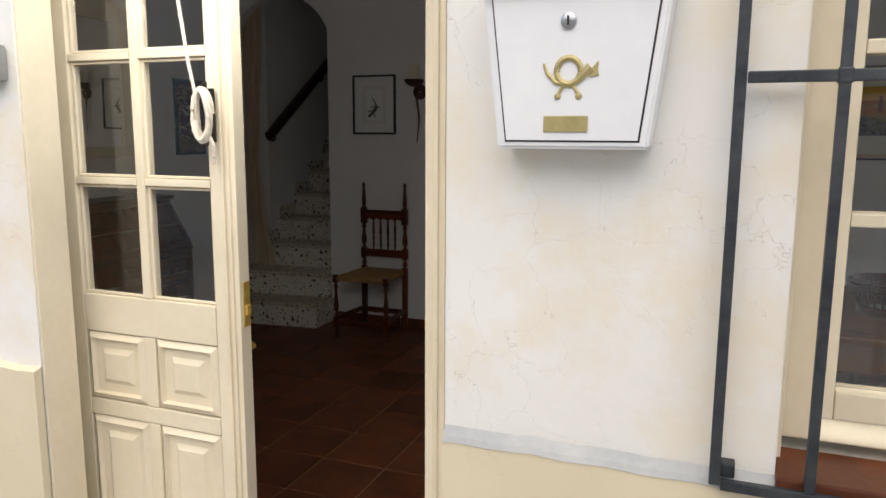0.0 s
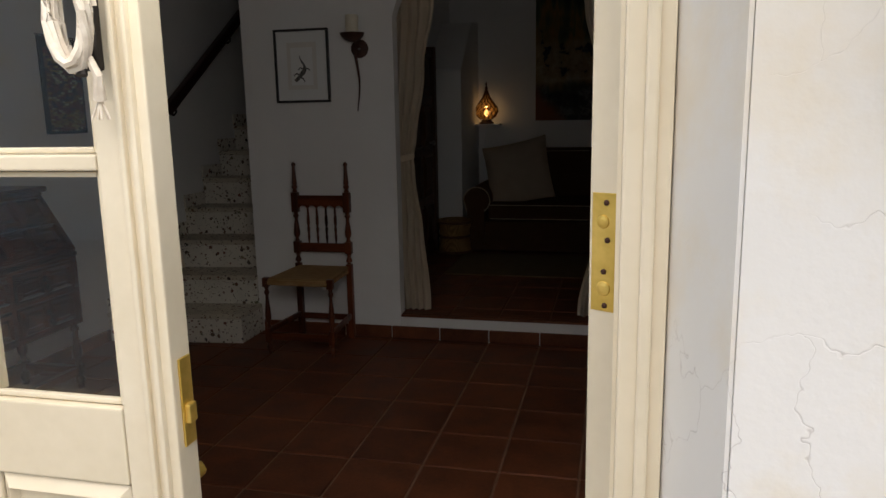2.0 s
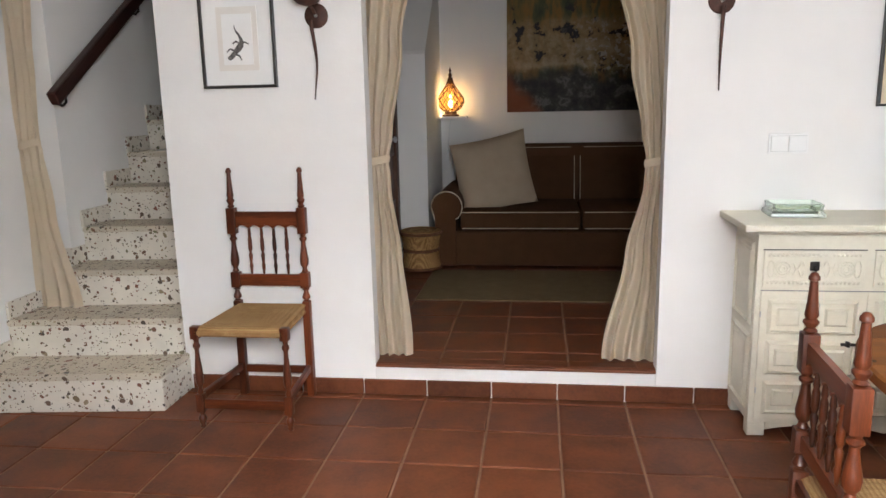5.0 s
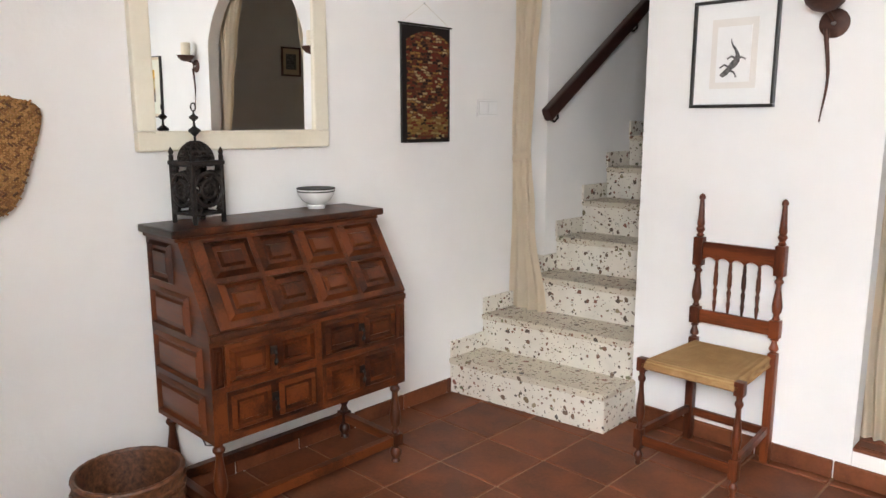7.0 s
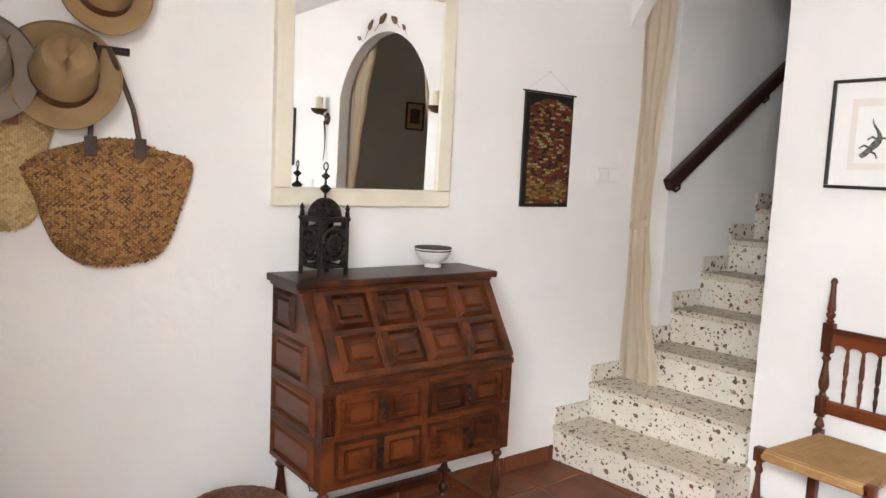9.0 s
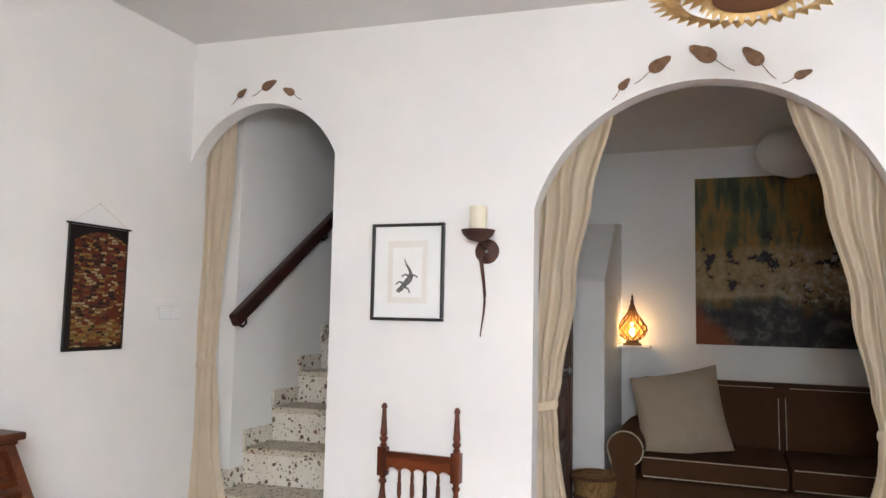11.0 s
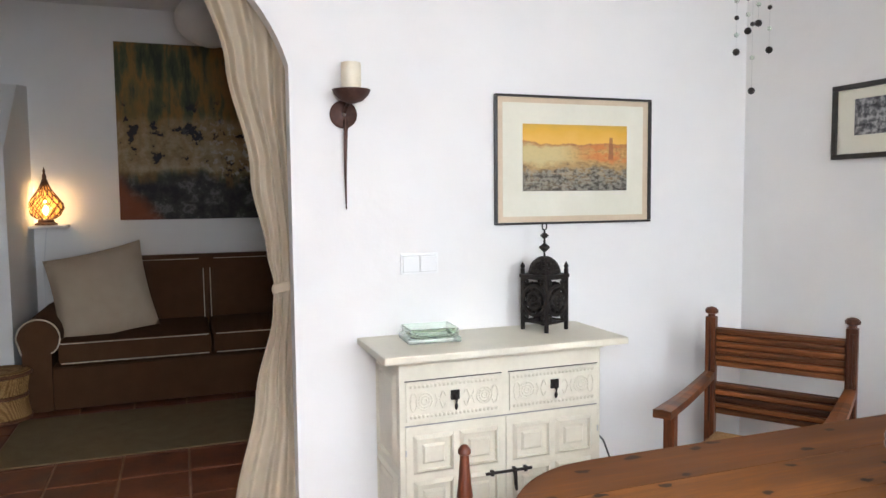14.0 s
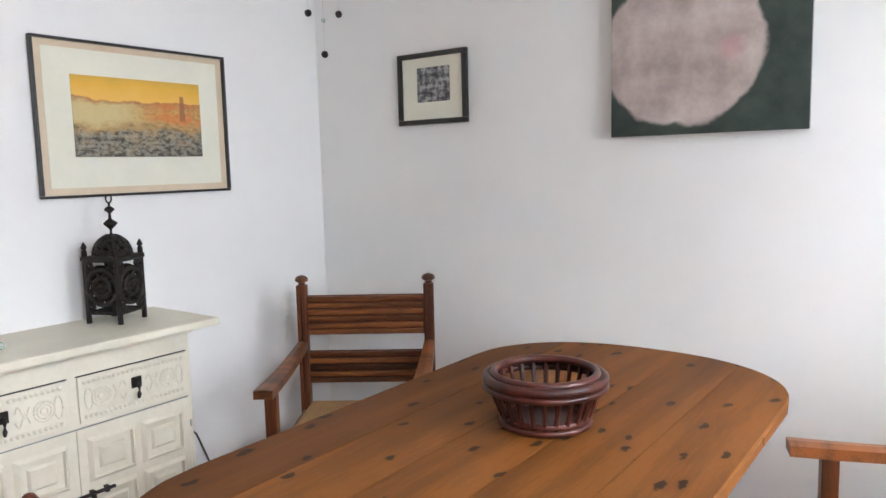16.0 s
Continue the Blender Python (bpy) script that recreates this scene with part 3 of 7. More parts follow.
structure("street_wall", box(-8, 14, -10.6, -10.2, -0.2, 4.2), WHITE_OUT, "white wall of the house across the street", "wall")

# alcove
structure("wall_alcove_west", box(ALC_W - 0.2, ALC_W, ARCH_T, ALC_N + 0.2, 0, ALC_Z + 0.05), WHITE_IN, "white plastered alcove wall", "wall")
structure("wall_alcove_east", box(ALC_E, ALC_E + 0.2, ARCH_T, ALC_N + 0.2, 0, ALC_Z + 0.05), WHITE_IN, "white plastered alcove wall", "wall")
structure("wall_alcove_back", box(ALC_W, ALC_E, ALC_N, ALC_N + 0.2, 0, ALC_Z + 0.05), WHITE_IN, "white plastered wall behind the sofa", "wall")
structure("ceiling_alcove", box(ALC_W - 0.2, ALC_E + 0.2, ARCH_T, ALC_N + 0.2, ALC_Z, ALC_Z + 0.1), CEIL, "white plastered alcove ceiling", "ceiling")
# chimney-like pier with a sloped shoulder in the alcove's corner
bm = bmesh.new()
side = [(2.2, 0.1), (2.2, 1.70), (2.215, 1.725), (2.26, 1.76), (2.70, 2.16), (3.07, 2.2), (3.07, 0.1)]
ends = [[bm.verts.new((x, y, z)) for y, z in side] for x in (ALC_W - 0.01, 1.70)]
bm.faces.new(ends[0]), bm.faces.new(ends[1][::-1])
for i in range(len(side)):
    j = (i + 1) % len(side)
    bm.faces.new((ends[0][i], ends[1][i], ends[1][j], ends[0][j]))
bmesh.ops.recalc_face_normals(bm, faces=bm.faces[:])
structure("pier_alcove", bm, WHITE_IN, "white plastered pier with a sloping shoulder", "pier")

# stairwell
# out of view above the ceiling, added to shut sky light out of the stairs
structure("unseen_wall_stair_front", box(-0.25, ALC_W, 0.002, WALL_T - 0.002, CEIL_Z + 0.101, 4.3), WHITE_IN, "unseen white wall added above the arch to keep sky light out", "wall")
RISE, RUN = 0.183, 0.25
STAIR_Y = -0.37
structure("wall_stair_west", box(-0.25, 0.10, WALL_T, 3.4, -0.1, 4.2), WHITE_IN, "white rough-plastered stairwell wall", "wall")
structure("wall_stair_east", box(0.87, ALC_W - 0.2, ARCH_T, 3.4, -0.1, 4.2), WHITE_IN, "white plastered stairwell wall", "wall")
structure("wall_stair_back", box(-0.25, ALC_W - 0.2, 3.4, 3.6, -0.1, 4.2), WHITE_IN, "white plastered wall at the head of the stairs", "wall")
structure("ceiling_stair", box(-0.25, ALC_W - 0.2, WALL_T, 3.6, 4.2, 4.3), CEIL, "white plastered stairwell ceiling", "ceiling")


def staircase():
    st = thing("staircase", "terrazzo staircase with brown chips rising through an arch", "stairs", (0, 0, 0), 0, "", "structure")
    skew = 0.11
    for k in range(13):
        y0, z0, z1 = STAIR_Y + k * RUN, k * RISE, (k + 1) * RISE
        x0 = 0.002 if k < 2 else 0.102
        x1 = 0.85 if k == 0 else (0.828 if k == 1 else 0.868)
        yb = 3.39 if k == 12 else y0 + RUN + 0.14
        if k == 0:
            yb = -0.002

        def slab(za, zb, out, bev):
            bm = bmesh.new()
            vs = []
            for z in (za, zb):
                vs.append([bm.verts.new(v) for v in ((x0, y0 + skew * x0 - out, z), (x1, y0 + skew * x1 - out, z), (x1, yb, z), (x0, yb, z))])
            bm.faces.new(vs[0]), bm.faces.new(vs[1])
            for i in range(4):
                bm.faces.new((vs[0][i], vs[0][(i + 1) % 4], vs[1][(i + 1) % 4], vs[1][i]))
            bmesh.ops.bevel(bm, geom=list(bm.edges), offset=bev, segments=2, affect="EDGES")
            return bm

        part("riser", slab(max(0.001, z0 - 0.02), z1 - 0.032, 0, 0.002), STAIR, st)
        part("tread", slab(z1 - 0.031, z1, 0.012, 0.006), TREAD, st)
        if k == 0:
            part("skirting", box(0.001, 0.016, y0 + 0.0, y0 + RUN + 0.03, z1 + 0.001, z1 + 0.085, 0.002), STAIR, st)
        elif k == 1:
            part("skirting", box(0.001, 0.016, y0 - 0.0, WALL_T - 0.004, z1 + 0.001, z1 + 0.085, 0.002), STAIR, st)
        else:
            ya = max(y0, WALL_T - 0.02)
            part("skirting", box(0.101, 0.116, ya, y0 + RUN, z1 + 0.001, z1 + 0.09, 0.002), STAIR, st)
        if k == 2:
            part("skirting", box(0.002, 0.115, WALL_T - 0.016, WALL_T - 0.002, z1 + 0.001, z1 + 0.09, 0.002), STAIR, st)
    return st


staircase()


def handrail():
    hr = thing("handrail", "dark mahogany handrail on iron brackets up the stairwell wall", "handrail", (0.1, 0.225, 1.43))
    slope = RISE / RUN * 0.93
    m = pose(0, 0, 0, math.degrees(math.atan(slope)))
    part("rail", box(0.045, 0.095, -0.06, 3.0, -0.035, 0.035, 0.012, None, m), RAIL, hr)
    for d in (0.06, 1.0, 2.0):
        y, z = d * math.cos(math.atan(slope)), d * math.sin(math.atan(slope)) - 0.035
        part("bracket", tube([(0.07, y, z + 0.006), (0.07, y, z - 0.045), (0.05, y, z - 0.062), (0.02, y, z - 0.05), (0.002, y, z - 0.04)], 0.007), IRON, hr)
    return hr


handrail()

# terracotta skirting, tile by tile
sk = thing("baseboard", "terracotta tile skirting along the walls", "baseboard", (0, 0, 0), 0, "", "structure")
tile_me = {}


def piece(name, sx, sy, sz, at, material, parent, bev=0.003):
    """One tile or board; alike pieces share a mesh."""
    key = (name, round(sx, 3), round(sy, 3), round(sz, 3))
    if key not in tile_me:
        me = bpy.data.meshes.new(name)
        bm = box(-sx / 2, sx / 2, -sy / 2, sy / 2, -sz / 2, sz / 2)
        bmesh.ops.bevel(bm, geom=list(bm.edges), offset=bev, segments=1, affect="EDGES")
        bm.to_mesh(me)
        bm.free()
        me.materials.append(material)
        tile_me[key] = me
    ob = new(name, tile_me[key])
    ob.location, ob.parent = at, parent
    return ob


def skirt_run(axis, lo, hi, at, start):
    k = start
    while k > lo:
        k -= 0.3
    while k < hi:
        a, b = max(k + 0.003, lo), min(k + 0.297, hi)
        if b - a > 0.02:
            if axis == "x":
                piece("skirting_tile", b - a, 0.012, 0.074, ((a + b) / 2, at, 0.038), TERRACOTTA, sk)
            else:
                piece("skirting_tile", 0.012, b - a, 0.074, (at, (a + b) / 2, 0.038), TERRACOTTA, sk)
        k += 0.3


skirt_run("x", 0.86, EAST, -0.006, 1.707)
skirt_run("y", IN_Y, -0.37, 0.006, -0.4)
skirt_run("y", IN_Y, -0.02, EAST - 0.006, -0.1)

# the step up into the alcove: a worn tile edge
structure("alcove_step", box(A2[0] + 0.001, A2[1] - 0.001, -0.004, ARCH_T, SILL - 0.017, SILL - 0.003, 0.004), TERRACOTTA, "worn terracotta edge of the alcove step", "step")

# front door frame
# splayed plaster between the frame and the street corner
bm = bmesh.new()
plan = [(3.0565, -3.281), (3.0995, -3.281), (3.0995, -3.512), (3.096, -3.512), (3.0565, -3.404)]
ends = [[bm.verts.new((x, y, z)) for x, y in plan] for z in (0.0, DOOR[2] - 0.001)]
bm.faces.new(ends[0]), bm.faces.new(ends[1][::-1])
for i in range(len(plan)):
    j = (i + 1) % len(plan)
    bm.faces.new((ends[0][i], ends[1][i], ends[1][j], ends[0][j]))
bmesh.ops.recalc_face_normals(bm, faces=bm.faces[:])
structure("door_reveal", bm, WHITE_OUT, "splayed white plaster reveal beside the door frame", "reveal")
fr = thing("door_frame", "cream-painted wooden door frame with moulded edge", "door frame", (0, 0, 0), 0, "", "structure")
FY0, FY1 = -3.41, -3.352
for x0, x1, s in ((1.842, 1.892, 1), (3.012, 3.0555, -1)):
    part("jamb", box(x0, x1, FY0, FY1, -0.004, DOOR[2], 0.003), CREAM, fr)
    e = x1 if s > 0 else x0
    part("stop_moulding", box(min(e, e + s * (0.012 if s > 0 else 0.004)), max(e, e + s * (0.012 if s > 0 else 0.004)), FY0 + 0.008, FY1 - 0.022, 0, DOOR[2], 0.004), CREAM, fr)
    part("face_bead", box(min(e - s * 0.03, e - s * 0.018), max(e - s * 0.03, e - s * 0.018), FY0 - 0.007, FY0 + 0.004, 0, DOOR[2], 0.003), CREAM, fr)
part("reveal_lining", box(DOOR[0] + 0.0005, DOOR[0] + 0.007, OUT_Y + 0.004, -3.4105, 0, DOOR[2] - 0.002, 0.002), CREAM, fr)
part("head", box(1.893, 3.011, FY0, FY1, DOOR[2] - 0.06, DOOR[2] + 0.02, 0.003), CREAM, fr)


def glazed_leaf(name, label, w, at, rz, mirror):
    """A cream door leaf: four rows of two panes above fielded panels. It hangs from x = 0 and faces -y."""
    lf = thing(name, label, "door", at, rz, "leaves of the front door", "structure")
    t, h = 0.042, 2.03
    s = -1 if mirror else 1

    def bx(name, x0, x1, z0, z1, y0=0.0, y1=t, bevel=0.003, material=CREAM):
        return part(name, box(min(s * x0, s * x1), max(s * x0, s * x1), y0, y1, z0, z1, bevel), material, lf)

    edge, mid = 0.070, w / 2 if mirror else 0.289
    right = w - 0.076
    bx("stile", 0.0, edge - 0.002, 0.012, h)
    bx("stile", right + 0.002, w, 0.012, h)
    rows = [(0.985 + 0.317 * k, 1.281 + 0.317 * k) for k in range(3)]
    bx("rail", edge, right, 0.880, 0.984)
    bx("rail", edge, right, rows[2][1] + 0.001, h)
    bx("rail", edge, right, 0.012, 0.09)
    bx("rail", edge, right, 0.640, 0.686)
    bx("muntin", mid - 0.0135, mid + 0.0135, 0.985, rows[2][1])
    bx("mid_stile", mid - 0.018, mid + 0.018, 0.091, 0.639)
    bx("mid_stile", mid - 0.018, mid + 0.018, 0.687, 0.879)
    for k in range(2):
        for x0, x1 in ((edge, mid - 0.014), (mid + 0.014, right)):
            bx("glazing_bar", x0, x1, rows[k][1] + 0.001, rows[k + 1][0] - 0.001)
    for z0, z1 in rows:
        for x0, x1 in ((edge, mid - 0.0135), (mid + 0.0135, right)):
            p = bx("pane", x0 + 0.001, x1 - 0.001, z0 + 0.001, z1 - 0.001, 0.020, 0.024, 0, GLASS)
            p.visible_shadow = False
            bm = bmesh.new()
            for a0, a1, b0, b1 in ((x0, x0 + 0.008, z0, z1), (x1 - 0.008, x1, z0, z1), (x0 + 0.008, x1 - 0.008, z0, z0 + 0.008), (x0 + 0.008, x1 - 0.008, z1 - 0.008, z1)):
                box(min(s * a0, s * a1), max(s * a0, s * a1), 0.010, 0.019, b0 + 0.0005, b1 - 0.0005, 0.002, bm)
            part("glazing_bead", bm, CREAM, lf)
    for z0, z1 in ((0.687, 0.879), (0.091, 0.639)):
        for x0, x1 in ((edge, mid - 0.018), (mid + 0.018, right)):
            a, b = min(s * x0, s * x1), max(s * x0, s * x1)
            part("panel", raised_panel(a + 0.002, b - 0.002, z0 + 0.002, z1 - 0.002, 0.006, 0.011, 0.016, 0.028), CREAM, lf)
            # darker cream backing shows as a thin outline round each panel
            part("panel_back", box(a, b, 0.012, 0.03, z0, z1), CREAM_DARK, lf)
    return lf


leaf = glazed_leaf("door_1", "cream-painted glazed door leaf with raised panels, standing closed", 0.583, (1.905, -3.345, 0.0), 0.0, False)
for x in (0.545, 0.562):
    part("edge_bead", box(x, x + 0.008, -0.008, 0.003, 0.012, 2.035, 0.003), CREAM, leaf)
lock = part("lock_plate", box(0.5835, 0.5865, 0.012, 0.036, 0.935, 1.05, 0.001), BRASS, leaf, "brass lock plate")
part("latch_bolt", box(0.584, 0.593, 0.016, 0.032, 0.965, 0.99, 0.002), BRASS, leaf)
part("handle", tube([(0.555, 0.042, 0.865), (0.555, 0.085, 0.865), (0.55, 0.09, 0.865), (0.45, 0.09, 0.855)], 0.009), BRASS, leaf, "brass lever handle")
leaf2 = glazed_leaf("door_2", "cream-painted glazed door leaf folded open against the wall", 0.50, (2.979, -3.238, 0.0), -117, True)
HINGE_Z = 1.18
part("handle", tube([(-0.42, -0.002, 0.98), (-0.42, -0.05, 0.98), (-0.415, -0.058, 0.98), (-0.34, -0.06, 0.975)], [0.006, 0.006, 0.007, 0.0085]), STEEL, leaf2, "dull steel lever handle")
for z in (0.32, HINGE_Z, 1.75):
    hg = part("hinge_plate", box(-0.002, 0.0012, 0.004, 0.040, z - 0.069, z + 0.069, 0.0006), BRASS, leaf2, "brass butt hinge")
    for dz, dy, r in ((0.058, 0.022, 0.0035), (0.036, 0.018, 0.008), (0.015, 0.024, 0.0035), (-0.022, 0.02, 0.0035), (-0.042, 0.02, 0.009), (-0.062, 0.022, 0.0035)):
        part("screw", lathe([(r, 0), (r * 0.9, 0.0015), (r * 0.4, 0.0025)], 12, None, pose(0.0012, dy, z + dz, 0, 90, 0)), BRASS if r > 0.005 else RUST, hg)
    for k in range(5):
        part("knuckle", lathe([(0.0075, 0), (0.0075, 0.036)], 12, None, pose(0.006, 0.047, z - 0.095 + k * 0.038)), STEEL if k % 2 else BRASS, hg)


def window_unit():
    w = thing("window_1", "cream-painted wooden casement window behind an iron grille", "window", (0, 0, 0), 0, "", "structure")
    y0, y1 = -3.40, -3.34
    x0, x1, z0, z1 = WIN
    part("window_frame", box(x0 + 0.001, x0 + 0.062, y0, y1, z0 + 0.03, z1 - 0.001, 0.003), CREAM, w)
    part("window_frame", box(x1 - 0.062, x1 - 0.001, y0, y1, z0 + 0.03, z1 - 0.001, 0.003), CREAM, w)
    part("window_frame", box(x0 + 0.063, x1 - 0.063, y0, y1, z0 + 0.03, z0 + 0.075, 0.003), CREAM, w)
    part("window_frame", box(x0 + 0.063, x1 - 0.063, y0, y1, z1 - 0.05, z1 - 0.001, 0.003), CREAM, w)
    part("reveal_lining", box(x0 + 0.0005, x0 + 0.012, OUT_Y + 0.06, y0 - 0.001, z0 + 0.002, z1 - 0.001, 0.002), CREAM, w)
    xm = (x0 + x1) / 2
    for a, b in ((x0 + 0.063, xm - 0.001), (xm + 0.001, x1 - 0.063)):
        part("sash", box(a, a + 0.032, y0 - 0.01, y1 - 0.01, z0 + 0.076, z1 - 0.051, 0.004), CREAM, w)
        part("sash", box(b - 0.032, b, y0 - 0.01, y1 - 0.01, z0 + 0.076, z1 - 0.051, 0.004), CREAM, w)
        part("sash", box(a + 0.033, b - 0.033, y0 - 0.01, y1 - 0.01, z0 + 0.076, z0 + 0.13, 0.004), CREAM, w)
        part("sash", box(a + 0.033, b - 0.033, y0 - 0.01, y1 - 0.01, z1 - 0.09, z1 - 0.051, 0.004), CREAM, w)
        for z in (1.262, 1.55, 1.84):
            part("glazing_bar", box(a + 0.033, b - 0.033, y0 - 0.006, y1 - 0.012, z, z + 0.024, 0.003), CREAM, w)
        pn = part("pane", box(a + 0.033, b - 0.033, y0 + 0.018, y0 + 0.022, z0 + 0.131, z1 - 0.091), GLASS, w)
        pn.visible_shadow = False
    part("window_sill", box(x0 - 0.0, x1, OUT_Y - 0.03, y0 - 0.002, z0 - 0.02, z0 + 0.012, 0.004), TERRACOTTA, w, "worn terracotta window sill")


window_unit()


def grille():
    g = thing("window_grille", "dark blue-grey iron window grille bolted to the street wall", "grille", (3.604, OUT_Y - 0.04, 0.83))
    wd, ht = 1.16, 1.45
    for x in (0.0, wd):
        part("frame_bar", box(x - 0.009, x + 0.009, -0.009, 0.009, 0, ht, 0.002), GRILLE, g)
    for z in (0.0, 0.675, 1.25, ht):
        part("cross_bar", box(0.01, wd - 0.01, -0.007, 0.007, z - 0.009, z + 0.009, 0.002), GRILLE, g)
    for k in range(1, 8):
        x = wd * k / 8
        tw = bmesh.new()
        box(x - 0.008, x + 0.008, -0.008, 0.008, 0.01, ht - 0.01, 0.002, tw)
        part("upright_bar", tw, GRILLE, g)
        for z in (0.675, 1.25):
            part("collar", box(x - 0.0105, x + 0.0105, -0.010, 0.010, z - 0.012, z + 0.012, 0.003), GRILLE, g)
    for x, z in ((0.02, 0.02), (wd - 0.02, 0.02), (0.02, ht - 0.02), (wd - 0.02, ht - 0.02)):
        part("wall_fixing", box(x - 0.012, x + 0.012, 0.0095, 0.041, z - 0.012, z + 0.012, 0.003), GRILLE, g)


grille()

# ---- things: the hall ----
def turned(h, r, seed=0):
    """A baluster profile of height h and greatest radius r."""
    return [(r * 0.62, 0), (r * 0.75, 0.03 * h), (r * 0.55, 0.08 * h), (r * 0.5, 0.12 * h), (r * 0.9, 0.2 * h), (r, 0.32 * h), (r * 0.85, 0.45 * h), (r * 0.55, 0.68 * h), (r * 0.5, 0.8 * h), (r * 0.85, 0.85 * h), (r * 0.85, 0.89 * h), (r * 0.55, 0.93 * h), (r * 0.7, h)]


def rush_seat(w_front, w_back, d, z, t=0.038):
    """A woven rush seat: four triangles of strands that meet in a shallow dip, faces -y."""
    bm = bmesh.new()
    n = 14
    c = (0.0, -d * 0.52)
    crn = [(-w_front / 2, -d), (w_front / 2, -d), (w_back / 2, 0), (-w_back / 2, 0)]
    for s in range(4):
        a, b = crn[s], crn[(s + 1) % 4]
        prev = None
        for k in range(n + 1):
            f = k / n
            pa = (a[0] + (c[0] - a[0]) * f, a[1] + (c[1] - a[1]) * f)
            pb = (b[0] + (c[0] - b[0]) * f, b[1] + (c[1] - b[1]) * f)
            zz = z - 0.012 * f * f + 0.0016 * (k % 2) - (0.006 if k == 0 else 0)
            row = [bm.verts.new((pa[0], pa[1], zz)), bm.verts.new((pb[0], pb[1], zz))]
            if prev:
                bm.faces.new((prev[0], prev[1], row[1], row[0]))
            prev = row
    for s in range(4):
        a, b = crn[s], crn[(s + 1) % 4]
        out = ((a[1] - b[1]), (b[0] - a[0]))
        ln = math.hypot(*out)
        ox, oy = -out[0] / ln * -0.006, -out[1] / ln * 0.006
        rows = [[bm.verts.new((p[0] + ox * g, p[1] + oy * g, zz)) for p in (a, b)] for zz, g in ((z - 0.006, 0), (z - 0.014, 1), (z - t + 0.008, 1), (z - t, 0))]
        for p, q in zip(rows, rows[1:]):
            bm.faces.new((p[0], p[1], q[1], q[0]))
    bm.faces.new([bm.verts.new((x, y, z - t)) for x, y in crn])
    bmesh.ops.remove_doubles(bm, verts=bm.verts, dist=0.0008)
    return bm


def rush_chair(at, rz, h, label, group):
    """A turned chair with a spindle back and rush seat. It faces -y, with the rear posts at y = 0."""
    ch = thing("rush_chair", label, "chair", at, rz, group)
    g = 0.165
    k = h / 1.09
    seat = 0.448 if k > 0.95 else 0.43
    top = h
    back = top - seat
    zb0, zb1 = seat + back * 0.12, seat + back * 0.235
    zt0, zt1 = seat + back * 0.52, seat + back * 0.71
    d = 0.385
    for s in (-1, 1):
        x = s * g
        bm = box(x - 0.017, x + 0.017, -0.018, 0.018, 0.001, seat + 0.012, 0.003)
        lathe([(r, seat + 0.012 + z) for r, z in turned(zb0 - seat - 0.012, 0.019)], 14, bm, pose(x, 0, 0))
        box(x - 0.02, x + 0.02, -0.019, 0.019, zb0, zb1, 0.003, bm)
        lathe([(r, zb1 + z) for r, z in turned(zt0 - zb1, 0.02)], 14, bm, pose(x, 0, 0))
        box(x - 0.02, x + 0.02, -0.019, 0.019, zt0, zt1, 0.003, bm)
        part("rear_post", bm, CHESTNUT, ch, "", True)
        f = top - zt1
        part("finial", lathe([(0.011, 0), (0.016, 0.04 * f), (0.010, 0.09 * f), (0.018, 0.17 * f), (0.018, 0.2 * f), (0.012, 0.24 * f), (0.016, 0.30 * f), (0.013, 0.45 * f), (0.0085, 0.86 * f), (0.013, 0.88 * f), (0.0125, 0.93 * f), (0.007, 0.985 * f), (0.001, f)], 14, None, pose(x, 0, zt1)), CHESTNUT, ch, "", True)
        fx = s * (g + 0.028)
        fm = box(fx - 0.018, fx + 0.018, -d - 0.018, -d + 0.018, seat - 0.05, seat + 0.004, 0.004)
        lathe([(r, 0.155 + z) for r, z in turned(seat - 0.205, 0.018)[::1]], 14, fm, pose(fx, -d, 0))
        box(fx - 0.017, fx + 0.017, -d - 0.017, -d + 0.017, 0.075, 0.155, 0.003, fm)
        lathe([(0.009, 0.001), (0.013, 0.008), (0.010, 0.02), (0.018, 0.04), (0.017, 0.05), (0.009, 0.062), (0.012, 0.075)], 14, fm, pose(fx, -d, 0))
        part("front_leg", fm, CHESTNUT, ch, "", True)
        bm = bmesh.new()
        a, b = Vector((s * g, -0.018, 0.14)), Vector((fx, -d + 0.018, 0.14))
        box(-0.009, 0.009, 0, (a - b).length, -0.016, 0.016, 0.003, bm, Matrix.Translation(a) @ (b - a).to_track_quat("Y", "Z").to_matrix().to_4x4())
        part("side_stretcher", bm, CHESTNUT_X, ch)
    part("seat", rush_seat(2 * g + 0.048, 2 * g + 0.0, d + 0.012, seat), RUSH, ch, "plaited rush seat")
    part("seat_rail", box(-g + 0.018, g - 0.018, -0.012, 0.012, seat - 0.04, seat - 0.006, 0.003), CHESTNUT_X, ch)
    # crest rail with a scalloped lower edge
    n, pts = 5, []
    w = g - 0.02
    for q in range(n * 8 + 1):
        f = q / (n * 8)
        pts.append((-w + 2 * w * f, zt0 + 0.026 * k + 0.018 * abs(math.sin(math.pi * n * f)) ** 0.7 - 0.004))
    part("crest_rail", prism(pts + [(w, zt1 - 0.018), (-w, zt1 - 0.018)], 0.018, None, pose(0, -0.009, 0)), CHESTNUT_X, ch)
    part("back_rail", box(-g + 0.02, g - 0.02, -0.009, 0.009, zb0 + 0.008, zb1 - 0.01, 0.003), CHESTNUT_X, ch)
    hsp = zt0 + 0.03 * k - zb1 + 0.012
